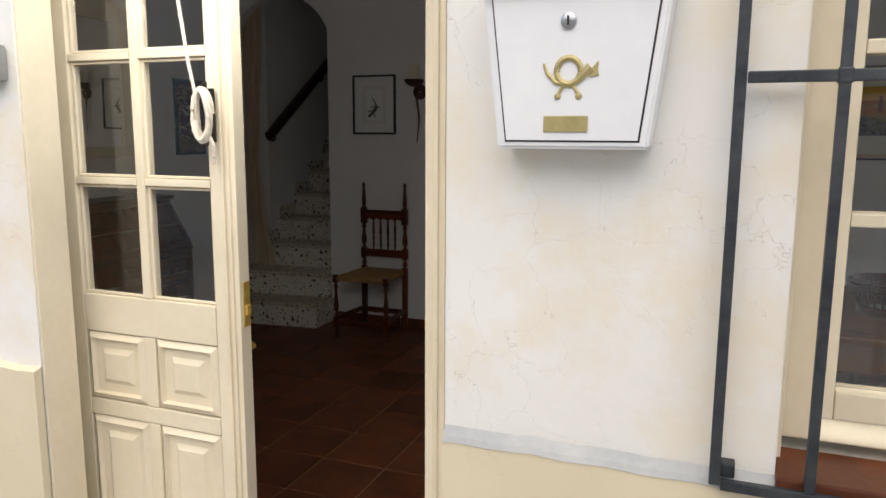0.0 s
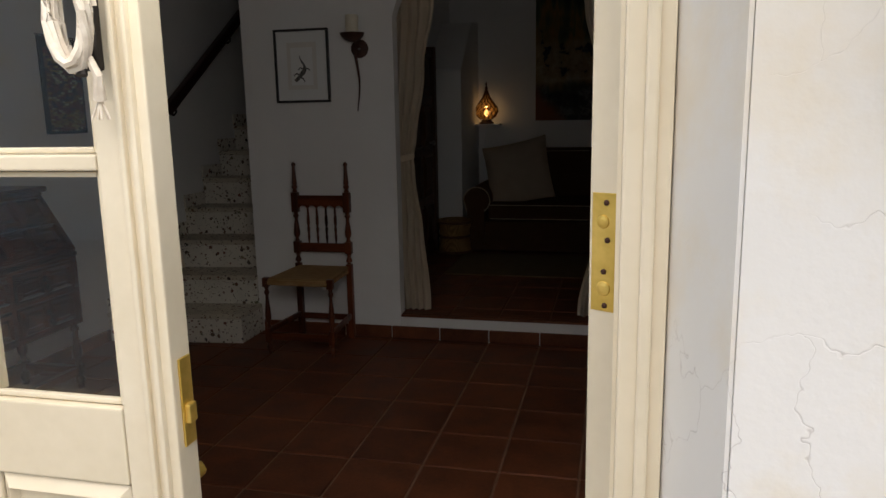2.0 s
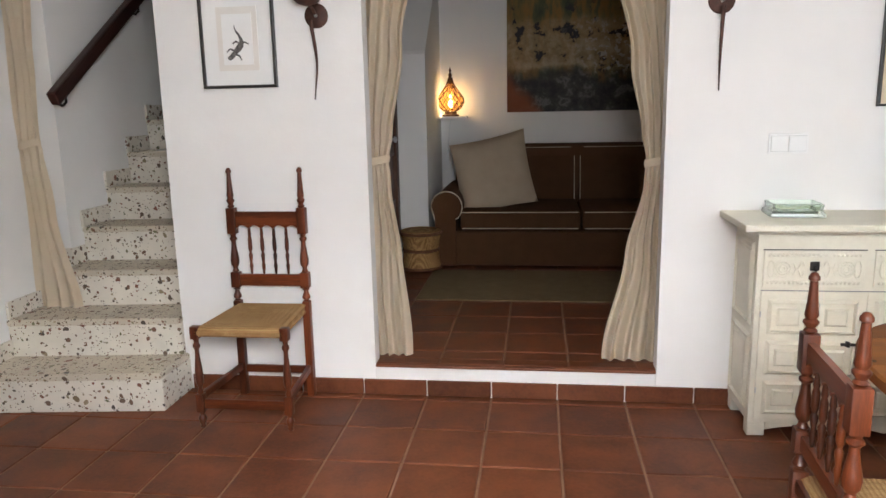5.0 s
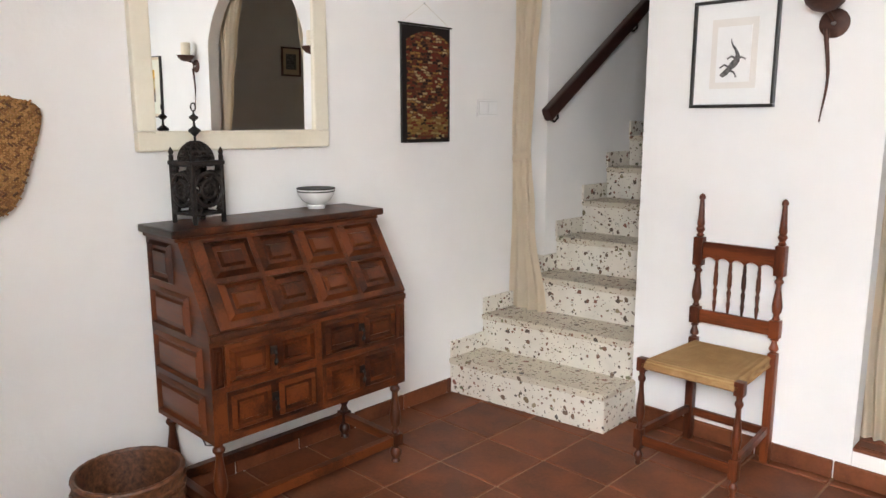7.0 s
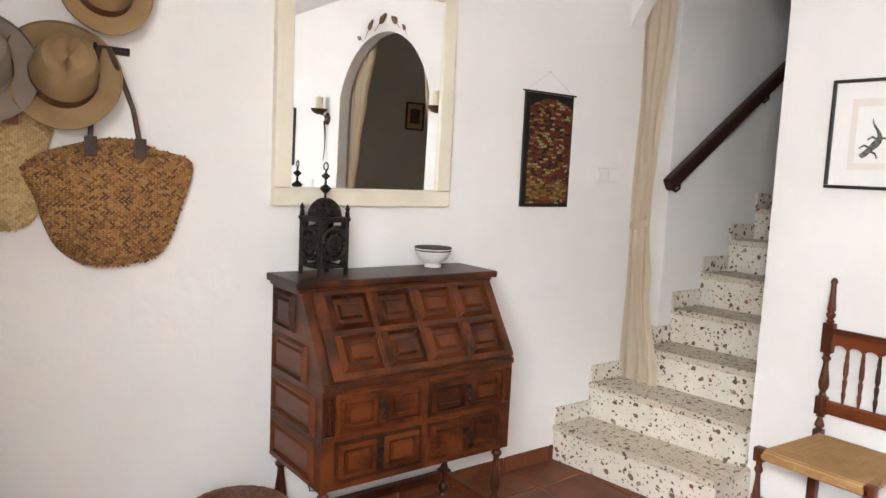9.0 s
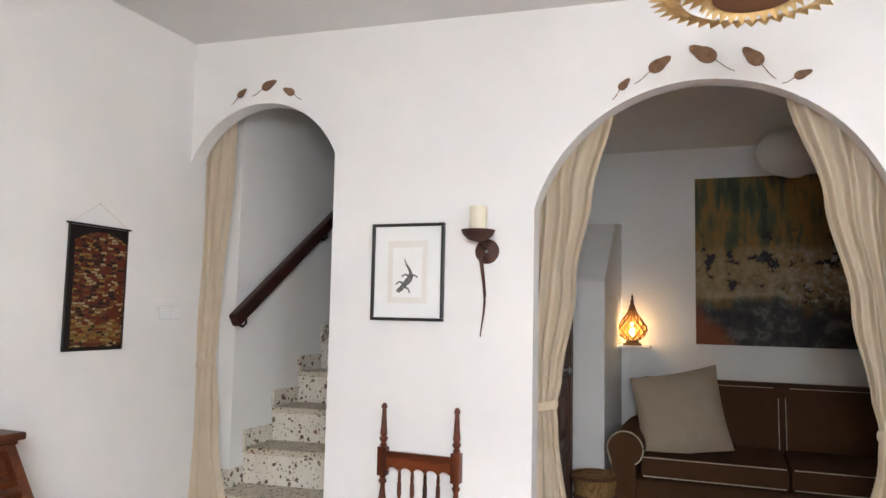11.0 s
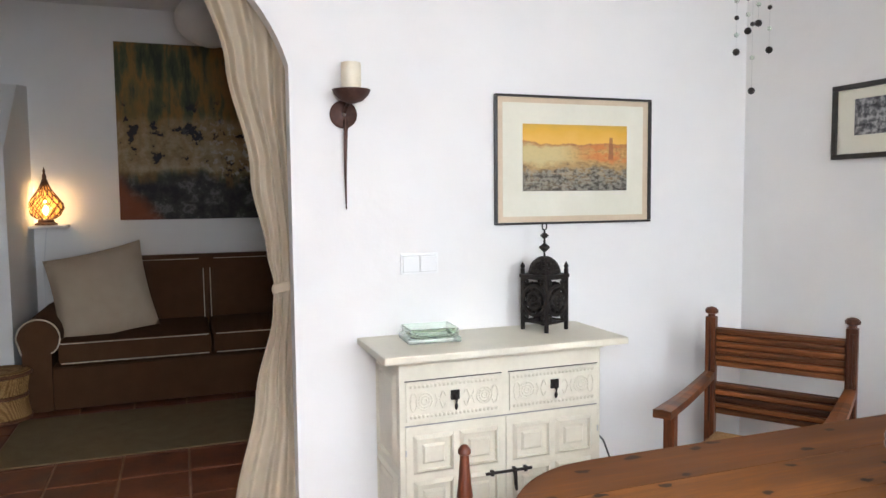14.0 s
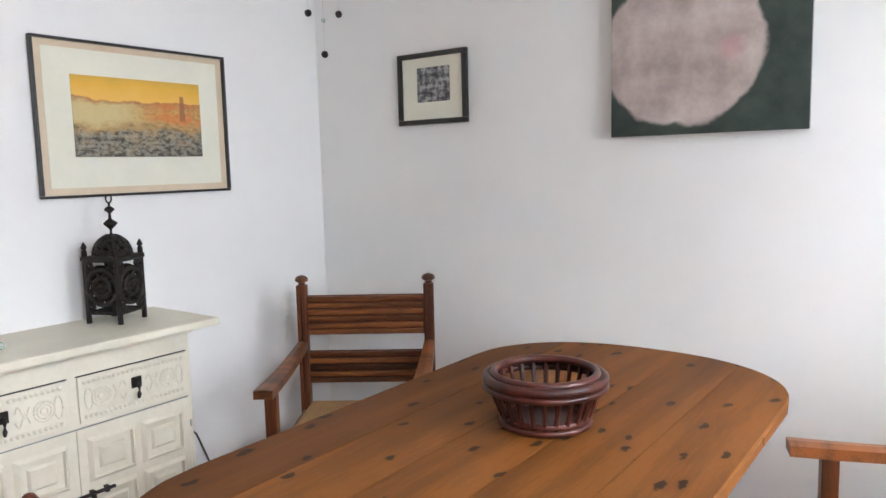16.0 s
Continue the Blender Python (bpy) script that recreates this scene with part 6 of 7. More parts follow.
def armchair(at, rz, label):
    """A carver of old oiled pine: reeded back boards, flat arms and a rush seat. It faces -y, the back posts at y = 0."""
    ch = thing("armchair", label, "chair", at, rz, "reeded armchairs")
    g, d = 0.255, 0.50
    for s in (-1, 1):
        x = s * g
        bm = box(x - 0.02, x + 0.02, -0.02, 0.02, 0.001, 0.905, 0.003)
        lathe([(0.014, 0.903), (0.014, 0.915), (0.026, 0.921), (0.027, 0.931), (0.02, 0.94), (0.006, 0.945)], 8, bm, pose(x, 0, 0))
        post = part("back_post", bm, OLDPINE_UP, ch)
        for q in (-0.011, 0.0, 0.011):
            part("reed", box(x + q - 0.0038, x + q + 0.0038, -0.0245, -0.0202, 0.47, 0.885, 0.0015), OLDPINE_UP, post)
        part("front_leg", box(x - 0.02, x + 0.02, -d - 0.02, -d + 0.02, 0.001, 0.625, 0.003), OLDPINE_UP, ch)
        bm = bmesh.new()
        rows = []
        for k in range(15):
            f = k / 14
            y = -0.02 - (d + 0.075) * f
            z = 0.665 - 0.022 * f - (0.01 * math.sin(math.pi * f))
            wd = 0.020 + 0.012 * f
            rows.append([bm.verts.new((x + q * wd, y, z + e)) for q, e in ((-1, -0.016), (1, -0.016), (1, 0.012), (0, 0.016), (-1, 0.012))])
        for a, b in zip(rows, rows[1:]):
            for k in range(5):
                bm.faces.new((a[k], a[(k + 1) % 5], b[(k + 1) % 5], b[k]))
        bm.faces.new(rows[0]), bm.faces.new(rows[-1])
        part("arm", bm, OLDPINE, ch, "worn flat armrest")
        for z in (0.12, 0.36):
            part("side_rail", box(x - 0.010, x + 0.010, -d + 0.021, -0.021, z, z + 0.035, 0.003), OLDPINE, ch)
    for z0, z1, n in ((0.70, 0.862, 6), (0.50, 0.635, 5)):
        hh = (z1 - z0) / n
        for k in range(n):
            zc = z0 + k * hh
            part("back_reed", box(-g + 0.0205, g - 0.0205, -0.015 if k % 2 else -0.009, 0.003, zc + 0.0035, zc + hh - 0.0035, 0.004), OLDPINE, ch)
        # walnut-dark backing puts shade into the colour of the gaps between reeds
        part("back_board", box(-g + 0.0205, g - 0.0205, 0.0035, 0.009, z0, z1, 0.001), WALNUT, ch, "dark backing that paints the shade between the reeds")
    part("seat", rush_seat(2 * g - 0.045, 2 * g - 0.045, d, 0.43), RUSH, ch, "plaited rush seat")
    for z, y in ((0.30, -d), (0.14, -0.0), (0.36, 0.0)):
        part("rail", box(-g + 0.021, g - 0.021, y - 0.010, y + 0.010, z, z + 0.04, 0.003), OLDPINE, ch)
    return ch


armchair((4.845, -0.51, 0), -56, "oiled pine armchair with reeded back boards in the corner")
armchair((4.615, -2.76, 0), -160, "oiled pine armchair with reeded back boards drawn up to the table")


def dining_table():
    t = thing("dining_table", "long oval honey-pine dining table with dark knots and turned legs", "table", (4.125, -1.635, 0))
    hx, hy, z0, z1 = 0.895, 0.475, 0.722, 0.75

    def edge(y):
        f = min(1.0, abs(y) / hy)
        return hx - 0.40 * (1 - (1 - f ** 2.3) ** (1 / 2.3))

    n = 5
    for k in range(n):
        ya, yb = -hy + 2 * hy * k / n + 0.0010, -hy + 2 * hy * (k + 1) / n - 0.0010
        bm = bmesh.new()
        m_ = 14
        ys = [ya + (yb - ya) * j / m_ for j in range(m_ + 1)]
        rim = [(edge(y), y) for y in ys] + [(-edge(y), y) for y in ys[::-1]]
        lo = [bm.verts.new((x, y, z0)) for x, y in rim]
        hi = [bm.verts.new((x, y, z1 - 0.006)) for x, y in rim]
        tp = [bm.verts.new((x - math.copysign(0.006, x), max(min(y, hy - 0.006), -hy + 0.006), z1)) for x, y in rim]
        for a, b in ((lo, hi), (hi, tp)):
            for i in range(len(rim)):
                j = (i + 1) % len(rim)
                bm.faces.new((a[i], a[j], b[j], b[i]))
        bm.faces.new(lo[::-1]), bm.faces.new(tp)
        part("plank", bm, PINE, t)
    # apron follows the oval
    bm = bmesh.new()
    pts = []
    for k in range(64):
        a = math.tau * k / 64
        c, s = math.cos(a), math.sin(a)
        pts.append((0.80 * math.copysign(abs(c) ** 0.7, c), 0.40 * math.copysign(abs(s) ** 0.62, s)))
    rings = [[bm.verts.new((x * f, y * f, z)) for x, y in pts] for f, z in ((0.97, 0.61), (1.0, 0.61), (1.0, 0.7215), (0.97, 0.7215))]
    for a, b in zip(rings, rings[1:] + rings[:1]):
        for i in range(64):
            bm.faces.new((a[i], a[(i + 1) % 64], b[(i + 1) % 64], b[i]))
    part("apron", bm, PINE_UP, t, "", True)
    for x in (-0.6, 0.6):
        for y in (-0.28, 0.28):
            bm = box(x - 0.04, x + 0.04, y - 0.04, y + 0.04, 0.56, 0.7205, 0.004)
            lathe([(0.022, 0.001), (0.034, 0.02), (0.036, 0.05), (0.022, 0.075), (0.028, 0.1), (0.034, 0.2), (0.042, 0.34), (0.040, 0.42), (0.026, 0.46), (0.038, 0.475), (0.038, 0.485), (0.026, 0.495), (0.038, 0.51), (0.038, 0.52), (0.028, 0.53), (0.036, 0.56)], 18, bm, pose(x, y, 0))
            part("leg", bm, PINE_UP, t, "", True)


dining_table()


def fruit_basket():
    b = thing("basket", "glossy red-brown rattan basket on the pine table", "basket", (4.212, -1.661, 0.751))
    b.scale = (0.95, 0.95, 0.97)

    def ring(r, z, t, name):
        part(name, tube([(r * math.cos(a), r * math.sin(a), z) for a in (math.tau * k / 40 for k in range(40))], t, 10, None, True), REDWOOD, b, "", True)

    ring(0.108, 0.009, 0.009, "base_ring")
    ring(0.110, 0.026, 0.008, "base_ring")
    ring(0.146, 0.118, 0.012, "rim")
    ring(0.128, 0.128, 0.010, "rim")
    ring(0.150, 0.100, 0.008, "rim")
    part("base", lathe([(0.108, 0.004), (0.108, 0.012), (0.001, 0.013)], 32), REDWOOD, b)
    for k in range(26):
        a = math.tau * k / 26
        c, s = math.cos(a), math.sin(a)
        part("slat", tube([(0.108 * c, 0.108 * s, 0.02), (0.126 * c, 0.126 * s, 0.062), (0.14 * c, 0.14 * s, 0.114)], [0.007, 0.006, 0.007], 6), REDWOOD, b)


fruit_basket()


def wind_chime():
    w = thing("wind_chime", "hanging mobile of small glass and metal beads in the corner", "wind chime", (4.865, -0.32, 2.616))
    part("hook", tube([(0, 0, -0.002), (0, 0, -0.32)], 0.0008, 5), STEEL, w)
    part("cross_bar", tube([(-0.065, 0.018, -0.335), (0, 0, -0.32), (0.07, -0.018, -0.335)], 0.002, 6), STEEL, w)
    for x, y, drop, beads in ((-0.065, 0.018, 0.30, 4), (-0.035, -0.012, 0.22, 3), (0.0, 0.0, 0.455, 3), (0.035, 0.006, 0.18, 2), (0.07, -0.018, 0.29, 3)):
        part("thread", tube([(x, y, -0.335), (x, y, -0.335 - drop)], 0.0006, 4), STEEL, w)
        for k in range(beads):
            z = -0.335 - drop + k * drop / (beads + 0.4)
            r = 0.015 if k == 0 else 0.010
            part("bead", lathe([(0.001, -r), (r * 0.7, -r * 0.7), (r, 0), (r * 0.7, r * 0.7), (0.001, r)], 10, None, pose(x, y, z)), GREENGLASS if k % 2 else IRON, w, "", True)


wind_chime()


def shell_pendant():
    p = thing("pendant_lamp", "golden shell-petal pendant lamp hanging from the ceiling", "lamp", (2.56, -1.22, 2.18))
    for row, (r, z, ln, n) in enumerate(((0.225, -0.02, 0.075, 44), (0.19, 0.015, 0.085, 38), (0.15, 0.05, 0.085, 30), (0.10, 0.08, 0.085, 22), (0.125, -0.005, 0.07, 28))):
        for k in range(n):
            a = math.tau * (k + 0.5 * (row % 2)) / n
            m = pose(0, 0, z, 0, 0, math.degrees(a)) @ pose(r - ln, 0, 0, 0, -12 + 10 * row if row < 4 else 30, 0)
            bm = bmesh.new()
            wd = 0.016
            vs = [bm.verts.new(m @ Vector(v)) for v in ((0, -wd * 0.6, 0), (ln * 0.6, -wd, 0.004), (ln, 0, -0.006), (ln * 0.6, wd, 0.004), (0, wd * 0.6, 0), (ln * 0.5, 0, 0.010))]
            for i in range(5):
                bm.faces.new((vs[i], vs[(i + 1) % 5], vs[5]))
            part("petal", bm, SHELL, p)
    part("inner_ring", lathe([(0.055, -0.03), (0.085, -0.028), (0.088, -0.012), (0.055, -0.012)], 28), TAN_LEATHER, p, "", True)
    part("lamp_holder", lathe([(0.02, -0.02), (0.022, 0.06), (0.01, 0.1)], 16), BLACKF, p)
    part("cord", tube([(0, 0, 0.09), (0, 0, 2.70 - 2.18)], 0.003, 6), WCABLE, p)
    part("canopy", lathe([(0.03, 0), (0.045, 0.02)], 18, None, pose(0, 0, 2.685 - 2.18)), PLASTIC, p)


shell_pendant()
part("cable", tube([(4.20, -0.05, 0.50), (4.26, -0.06, 0.44), (4.36, -0.03, 0.34), (4.42, -0.02, 0.2), (4.40, -0.02, 0.095)], 0.004, 6), CABLE)
tagged(bpy.data.objects["cable"], "thin dark power cable behind the sideboard", "cable")

# ---- things: the alcove ----
def sofa():
    s = thing("sofa", "brown canvas two-seat sofa with cream piping", "sofa", (2.83, 2.06, SILL))
    w = 1.05
    part("base", box(-w + 0.05, w - 0.05, 0.03, 0.86, 0.03, 0.27, 0.02), SOFA, s, "", True)
    part("skirt", box(-w + 0.14, w - 0.14, 0.012, 0.028, 0.012, 0.262, 0.006), SOFA, s)
    part("back_frame", box(-w + 0.06, w - 0.06, 0.70, 0.93, 0.27, 0.86, 0.06), SOFA, s, "", True)
    for q in (-1, 1):
        # rolled arm
        pts = []
        for k in range(17):
            a = math.pi * 1.25 * k / 16 - math.pi * 0.25
            pts.append((0.115 * math.cos(a), 0.45 + 0.115 * math.sin(a)))
        prof = [(0.065, 0.012), (0.065, 0.36)] + pts + [(-0.09, 0.36), (-0.09, 0.012)]
        m = pose(q * (w - 0.075), 0.0, 0)
        arm = part("arm", prism([(-q * x, z) for x, z in prof], 0.86, None, m), SOFA, s, "", True)
        part("arm_piping", tube([m @ Vector((-q * x, -0.003, z)) for x, z in prof[1:-1]], 0.005, 6), PIPING, arm)
        a, b = sorted((0.003 * q, q * (w - 0.17)))
        cu = part("seat_cushion", box(a, b, 0.0, 0.70, 0.275, 0.425, 0.035), SOFA, s, "", True)
        for z in (0.292, 0.41):
            part("piping", tube([(a + 0.02, -0.002, z), (b - 0.02, -0.002, z)], 0.0035, 6), PIPING, cu)
        bk = part("back_cushion", box(a + 0.004, b - 0.004, 0.50, 0.69, 0.43, 0.905, 0.05, None, pose(0, 0.09, 0.02, -8, 0, 0)), SOFA, s, "", True)
        m2 = pose(0, 0.09, 0.02, -8, 0, 0)
        x0, x1 = a + 0.02, b - 0.02
        part("piping", tube([m2 @ Vector(v) for v in ((x0, 0.503, 0.45), (x0, 0.503, 0.86), (x0 + 0.03, 0.503, 0.892), (x1 - 0.03, 0.503, 0.892), (x1, 0.503, 0.86), (x1, 0.503, 0.45))], 0.0035, 6), PIPING, bk)


sofa()


def pillow(at, m, size, label):
    p = thing("throw_pillow", label, "pillow", at)
    bm = bmesh.new()
    n = 18
    for sgn in (-1, 1):
        rows = []
        for j in range(n + 1):
            row = []
            for i in range(n + 1):
                u, v = 2 * i / n - 1, 2 * j / n - 1
                pinch = 1 - 0.07 * (1 - u * u) * 0.6 - 0.0
                puff = ((1 - u ** 4) * (1 - v ** 4)) ** 0.6
                wr = 0.010 * noise.noise((u * 2.2, v * 2.2, 3 + sgn))
                row.append(bm.verts.new(m @ Vector((u * size / 2 * (1 - 0.06 * (1 - v * v)), sgn * (0.075 * puff + wr * puff), v * size / 2 * (1 - 0.06 * (1 - u * u))))))
            rows.append(row)
        for a, b in zip(rows, rows[1:]):
            for k in range(n):
                bm.faces.new((a[k], a[k + 1], b[k + 1], b[k]))
    bmesh.ops.remove_doubles(bm, verts=bm.verts, dist=0.0005)
    part("cover", bm, PILLOW, p, "", True)


pillow((2.178, 2.34, SILL + 0.41), pose(0, 0, 0.262, -22, -12, 0), 0.585, "large taupe linen pillow leaning on the brown sofa")
pillow((3.60, 2.40, SILL + 0.44), pose(0, 0, 0.21, -24, 12, 0), 0.46, "taupe linen pillow leaning on the brown sofa")


def dark_painting(n, l, co, sep):
    """Green and ochre drips above, a tan band broken by dark flecks, a black lower third with pale veins and a rust corner."""
    mp = n.new("ShaderNodeMapping")
    mp.inputs["Scale"].default_value = (3.2, 1.0, 0.8)
    l.new(co, mp.inputs["Vector"])
    drip = noise_tex(n, l, mp.outputs[0], 2.2, 6, 0.6)
    big, mid, fine = noise_tex(n, l, co, 3.0, 5, 0.6), noise_tex(n, l, co, 9, 6, 0.65), noise_tex(n, l, co, 24, 4, 0.65)
    z = math_node(n, l, "ADD", sep.outputs[2], math_node(n, l, "MULTIPLY", math_node(n, l, "SUBTRACT", big.outputs["Fac"], 0.5), 0.30))
    top = ramp(n, [(0.36, (0.028, 0.034, 0.014)), (0.44, (0.085, 0.090, 0.030)), (0.50, (0.25, 0.130, 0.026)), (0.56, (0.16, 0.115, 0.030)), (0.62, (0.055, 0.064, 0.027))])
    l.new(drip.outputs["Fac"], top.inputs[0])
    col = top.outputs[0]
    tan = ramp(n, [(0.35, (0.16, 0.105, 0.040)), (0.5, (0.30, 0.21, 0.10)), (0.65, (0.45, 0.37, 0.24))])
    l.new(mid.outputs["Fac"], tan.inputs[0])
    band = math_node(n, l, "MULTIPLY", stepped(n, l, z, 0.24, 0.30), stepped(n, l, z, 0.60, 0.48))
    col = mixed(n, l, math_node(n, l, "MULTIPLY", band, 0.8), col, tan.outputs[0])
    fleck = math_node(n, l, "MULTIPLY", stepped(n, l, mid.outputs["Fac"], 0.435, 0.425), math_node(n, l, "MULTIPLY", stepped(n, l, z, 0.2, 0.3), stepped(n, l, z, 0.72, 0.6)))
    col = mixed(n, l, fleck, col, (0.010, 0.009, 0.010))
    pale = math_node(n, l, "MULTIPLY", math_node(n, l, "MULTIPLY", stepped(n, l, fine.outputs["Fac"], 0.545, 0.57), band), stepped(n, l, sep.outputs[0], 0.25, 0.75))
    col = mixed(n, l, pale, col, (0.46, 0.42, 0.36))
    low = stepped(n, l, z, 0.30, 0.20)
    deep = ramp(n, [(0.40, (0.012, 0.011, 0.012)), (0.52, (0.040, 0.038, 0.032)), (0.60, (0.13, 0.125, 0.115)), (0.66, (0.045, 0.042, 0.036))])
    l.new(mid.outputs["Fac"], deep.inputs[0])
    col = mixed(n, l, low, col, deep.outputs[0])
    rust = math_node(n, l, "MULTIPLY", stepped(n, l, math_node(n, l, "ADD", math_node(n, l, "MULTIPLY", sep.outputs[0], 1.1), z), 0.30, 0.16), 0.9)
    return mixed(n, l, rust, col, (0.22, 0.055, 0.012))


ap = thing("canvas_painting", "large dark abstract canvas in browns, greens and ochre above the sofa", "painting", (2.91, ALC_N - 0.001, 1.263))
part("canvas", box(-0.65, 0.65, -0.037, -0.0345, 0, 1.27, 0.001), picture("dark_abstract_paint", dark_painting), ap)
part("stretcher", box(-0.648, 0.648, -0.034, -0.001, 0.002, 1.268, 0.002), DOORWOOD, ap)


framed("framed_print", "small brown-framed print on the alcove side wall", (ALC_E - 0.001, 1.62, 1.72), -90, 0.24, 0.30, 0.018, DOORWOOD, [("mount", -0.105, 0.105, 0.016, 0.284, KRAFT), ("print", -0.065, 0.065, 0.07, 0.23, INK)])


def table_lamp():
    sh = thing("wall_shelf", "small white corner shelf carrying the amber lamp", "shelf", (1.79, ALC_N - 0.0, 1.222))
    part("board", box(-0.13, 0.14, -0.21, -0.001, 0, 0.018, 0.003), PLASTIC, sh)
    lp = thing("table_lamp", "lit amber glass lamp with wire cage on the shelf", "lamp", (1.795, ALC_N - 0.11, 1.2405))
    part("base", lathe([(0.07, 0), (0.072, 0.012), (0.05, 0.022), (0.052, 0.034), (0.045, 0.04)], 24), RUST, lp, "", True)
    prof = [(0.055, 0.042), (0.09, 0.07), (0.113, 0.115), (0.108, 0.15), (0.072, 0.20), (0.036, 0.25), (0.016, 0.30)]
    gl = part("glass_shade", lathe(prof, 28), AMBER, lp, "glowing amber glass", True)
    gl.visible_shadow = False
    for k in range(14):
        t = math.tau * k / 14
        for sg in (-1, 1):
            part("cage_wire", tube([((r + 0.002) * math.cos(t + sg * 1.6 * j / 6), (r + 0.002) * math.sin(t + sg * 1.6 * j / 6), z) for j, (r, z) in enumerate(prof)], 0.0028, 4), RUST, lp)
    part("finial", lathe([(0.017, 0.298), (0.022, 0.305), (0.012, 0.32), (0.015, 0.335), (0.006, 0.36), (0.010, 0.37), (0.001, 0.40)], 14), RUST, lp, "", True)
    part("bulb", lathe([(0.008, 0.075), (0.017, 0.10), (0.017, 0.115), (0.001, 0.135)], 14), BULB, lp, "", True)
    part("cord", tube([(0.0, 0.10, 0.0), (-0.02, 0.10, -0.06), (-0.045, 0.104, -0.3), (-0.04, 0.104, -0.7)], 0.003, 6), WCABLE, lp)
    lamp = new("amber_lamp_light", bpy.data.lights.new("amber_lamp_light", "POINT"))
    lamp.data.energy, lamp.data.color, lamp.data.shadow_soft_size = 0.055, (1.0, 0.62, 0.30), 0.006
    lamp.location = (1.795, ALC_N - 0.11, 1.40)


table_lamp()


def globe_shade():
    g = thing("pendant_lamp", "round white paper lampshade hanging in the alcove", "lamp", (2.88, 2.05, 2.50))
    prof = [(0.05, -0.155)] + [(0.215 * math.cos(a), 0.155 * math.sin(a) + 0.004 * (k % 2)) for k, a in ((k, -1.3 + 2.6 * k / 20) for k in range(21))] + [(0.05, 0.155)]
    part("shade", lathe(prof, 36), SHADE, g, "", True)
    part("cord", tube([(0, 0, 0.15), (0, 0, ALC_Z - 2.50)], 0.004, 6), WCABLE, g)


globe_shade()


def seat_drum():
    b = thing("cane_stool", "woven cane drum stool beside the sofa", "stool", (1.665, 2.02, SILL))
    b.scale = (1.0, 1.0, 1.17)
    part("body", lathe([(0.135, 0.0), (0.145, 0.02), (0.125, 0.12), (0.14, 0.22), (0.15, 0.245), (0.13, 0.25), (0.001, 0.235)], 30), SEAGRASS, b, "", True)
    for z, r in ((0.012, 0.146), (0.125, 0.129), (0.232, 0.15)):
        part("binding", tube([(r * math.cos(a), r * math.sin(a), z) for a in (math.tau * k / 30 for k in range(30))], 0.010, 8, None, True), WICKER, b, "", True)
    for k in range(16):
        a, c = math.tau * k / 16, math.tau * (k + 3) / 16
        part("cane", tube([(0.142 * math.cos(a), 0.142 * math.sin(a), 0.02), (0.129 * math.cos((a + c) / 2), 0.129 * math.sin((a + c) / 2), 0.125), (0.146 * math.cos(c), 0.146 * math.sin(c), 0.228)], 0.004, 6), SEAGRASS, b)


seat_drum()
rg = thing("rug", "flat-woven olive brown rug before the sofa", "rug", (2.42, 1.53, SILL + 0.001))
part("weave", box(-0.65, 0.95, -0.41, 0.41, 0, 0.007, 0.003), RUGMAT, rg)


def side_door():
    d = thing("carved_door", "dark carved wooden door in the alcove side wall", "door", (ALC_W + 0.001, 1.5, SILL + 0.001), 90, "", "structure")
    part("frame", box(-0.62, -0.551, -0.08, -0.001, 0, 1.75, 0.004), DOORWOOD, d)
    part("frame", box(0.551, 0.62, -0.08, -0.001, 0, 1.75, 0.004), DOORWOOD, d)
    part("leaf", box(-0.55, 0.55, -0.06, -0.001, 0, 1.72, 0.003), DOORWOOD, d)
    for q in range(3):
        for r in range(4):
            x0, z0 = -0.51 + q * 0.345, 0.09 + r * 0.41
            part("panel", raised_panel(x0, x0 + 0.31, z0, z0 + 0.36, -0.061, 0.018, 0.02, 0.04), DOORWOOD, d)
    part("knob", lathe([(0.012, 0), (0.01, 0.02), (0.022, 0.03), (0.02, 0.045), (0.001, 0.052)], 14, None, pose(0.42, -0.061, 0.95, 90, 0, 0)), STEEL, d, "", True)


side_door()

# ---- things: beside the bureau ----
def waste_basket():
    b = thing("waste_basket", "round brown wicker waste basket on the floor", "basket", (0.285, -2.115, 0.0))
    prof = [(0.12, 0.002), (0.135, 0.03), (0.160, 0.285), (0.163, 0.30), (0.150, 0.30), (0.146, 0.28), (0.12, 0.02), (0.001, 0.012)]
    part("body", lathe(prof, 36), WILLOW, b, "", True)
    for row in range(13):
        z = 0.02 + 0.02 * row
        r = 0.133 + 0.027 * z / 0.285
        part("weave_row", tube([((r + 0.006 * ((k + row) % 2)) * math.cos(a), (r + 0.006 * ((k + row) % 2)) * math.sin(a), z) for k, a in ((k, math.tau * k / 44) for k in range(44))], 0.0075, 5, None, True), WILLOW, b, "", True)
    part("rim", tube([(0.158 * math.cos(a), 0.158 * math.sin(a), 0.298 + 0.002 * (k % 2)) for k, a in ((k, math.tau * k / 48) for k in range(48))], 0.009, 8, None, True), WILLOW, b, "", True)


waste_basket()


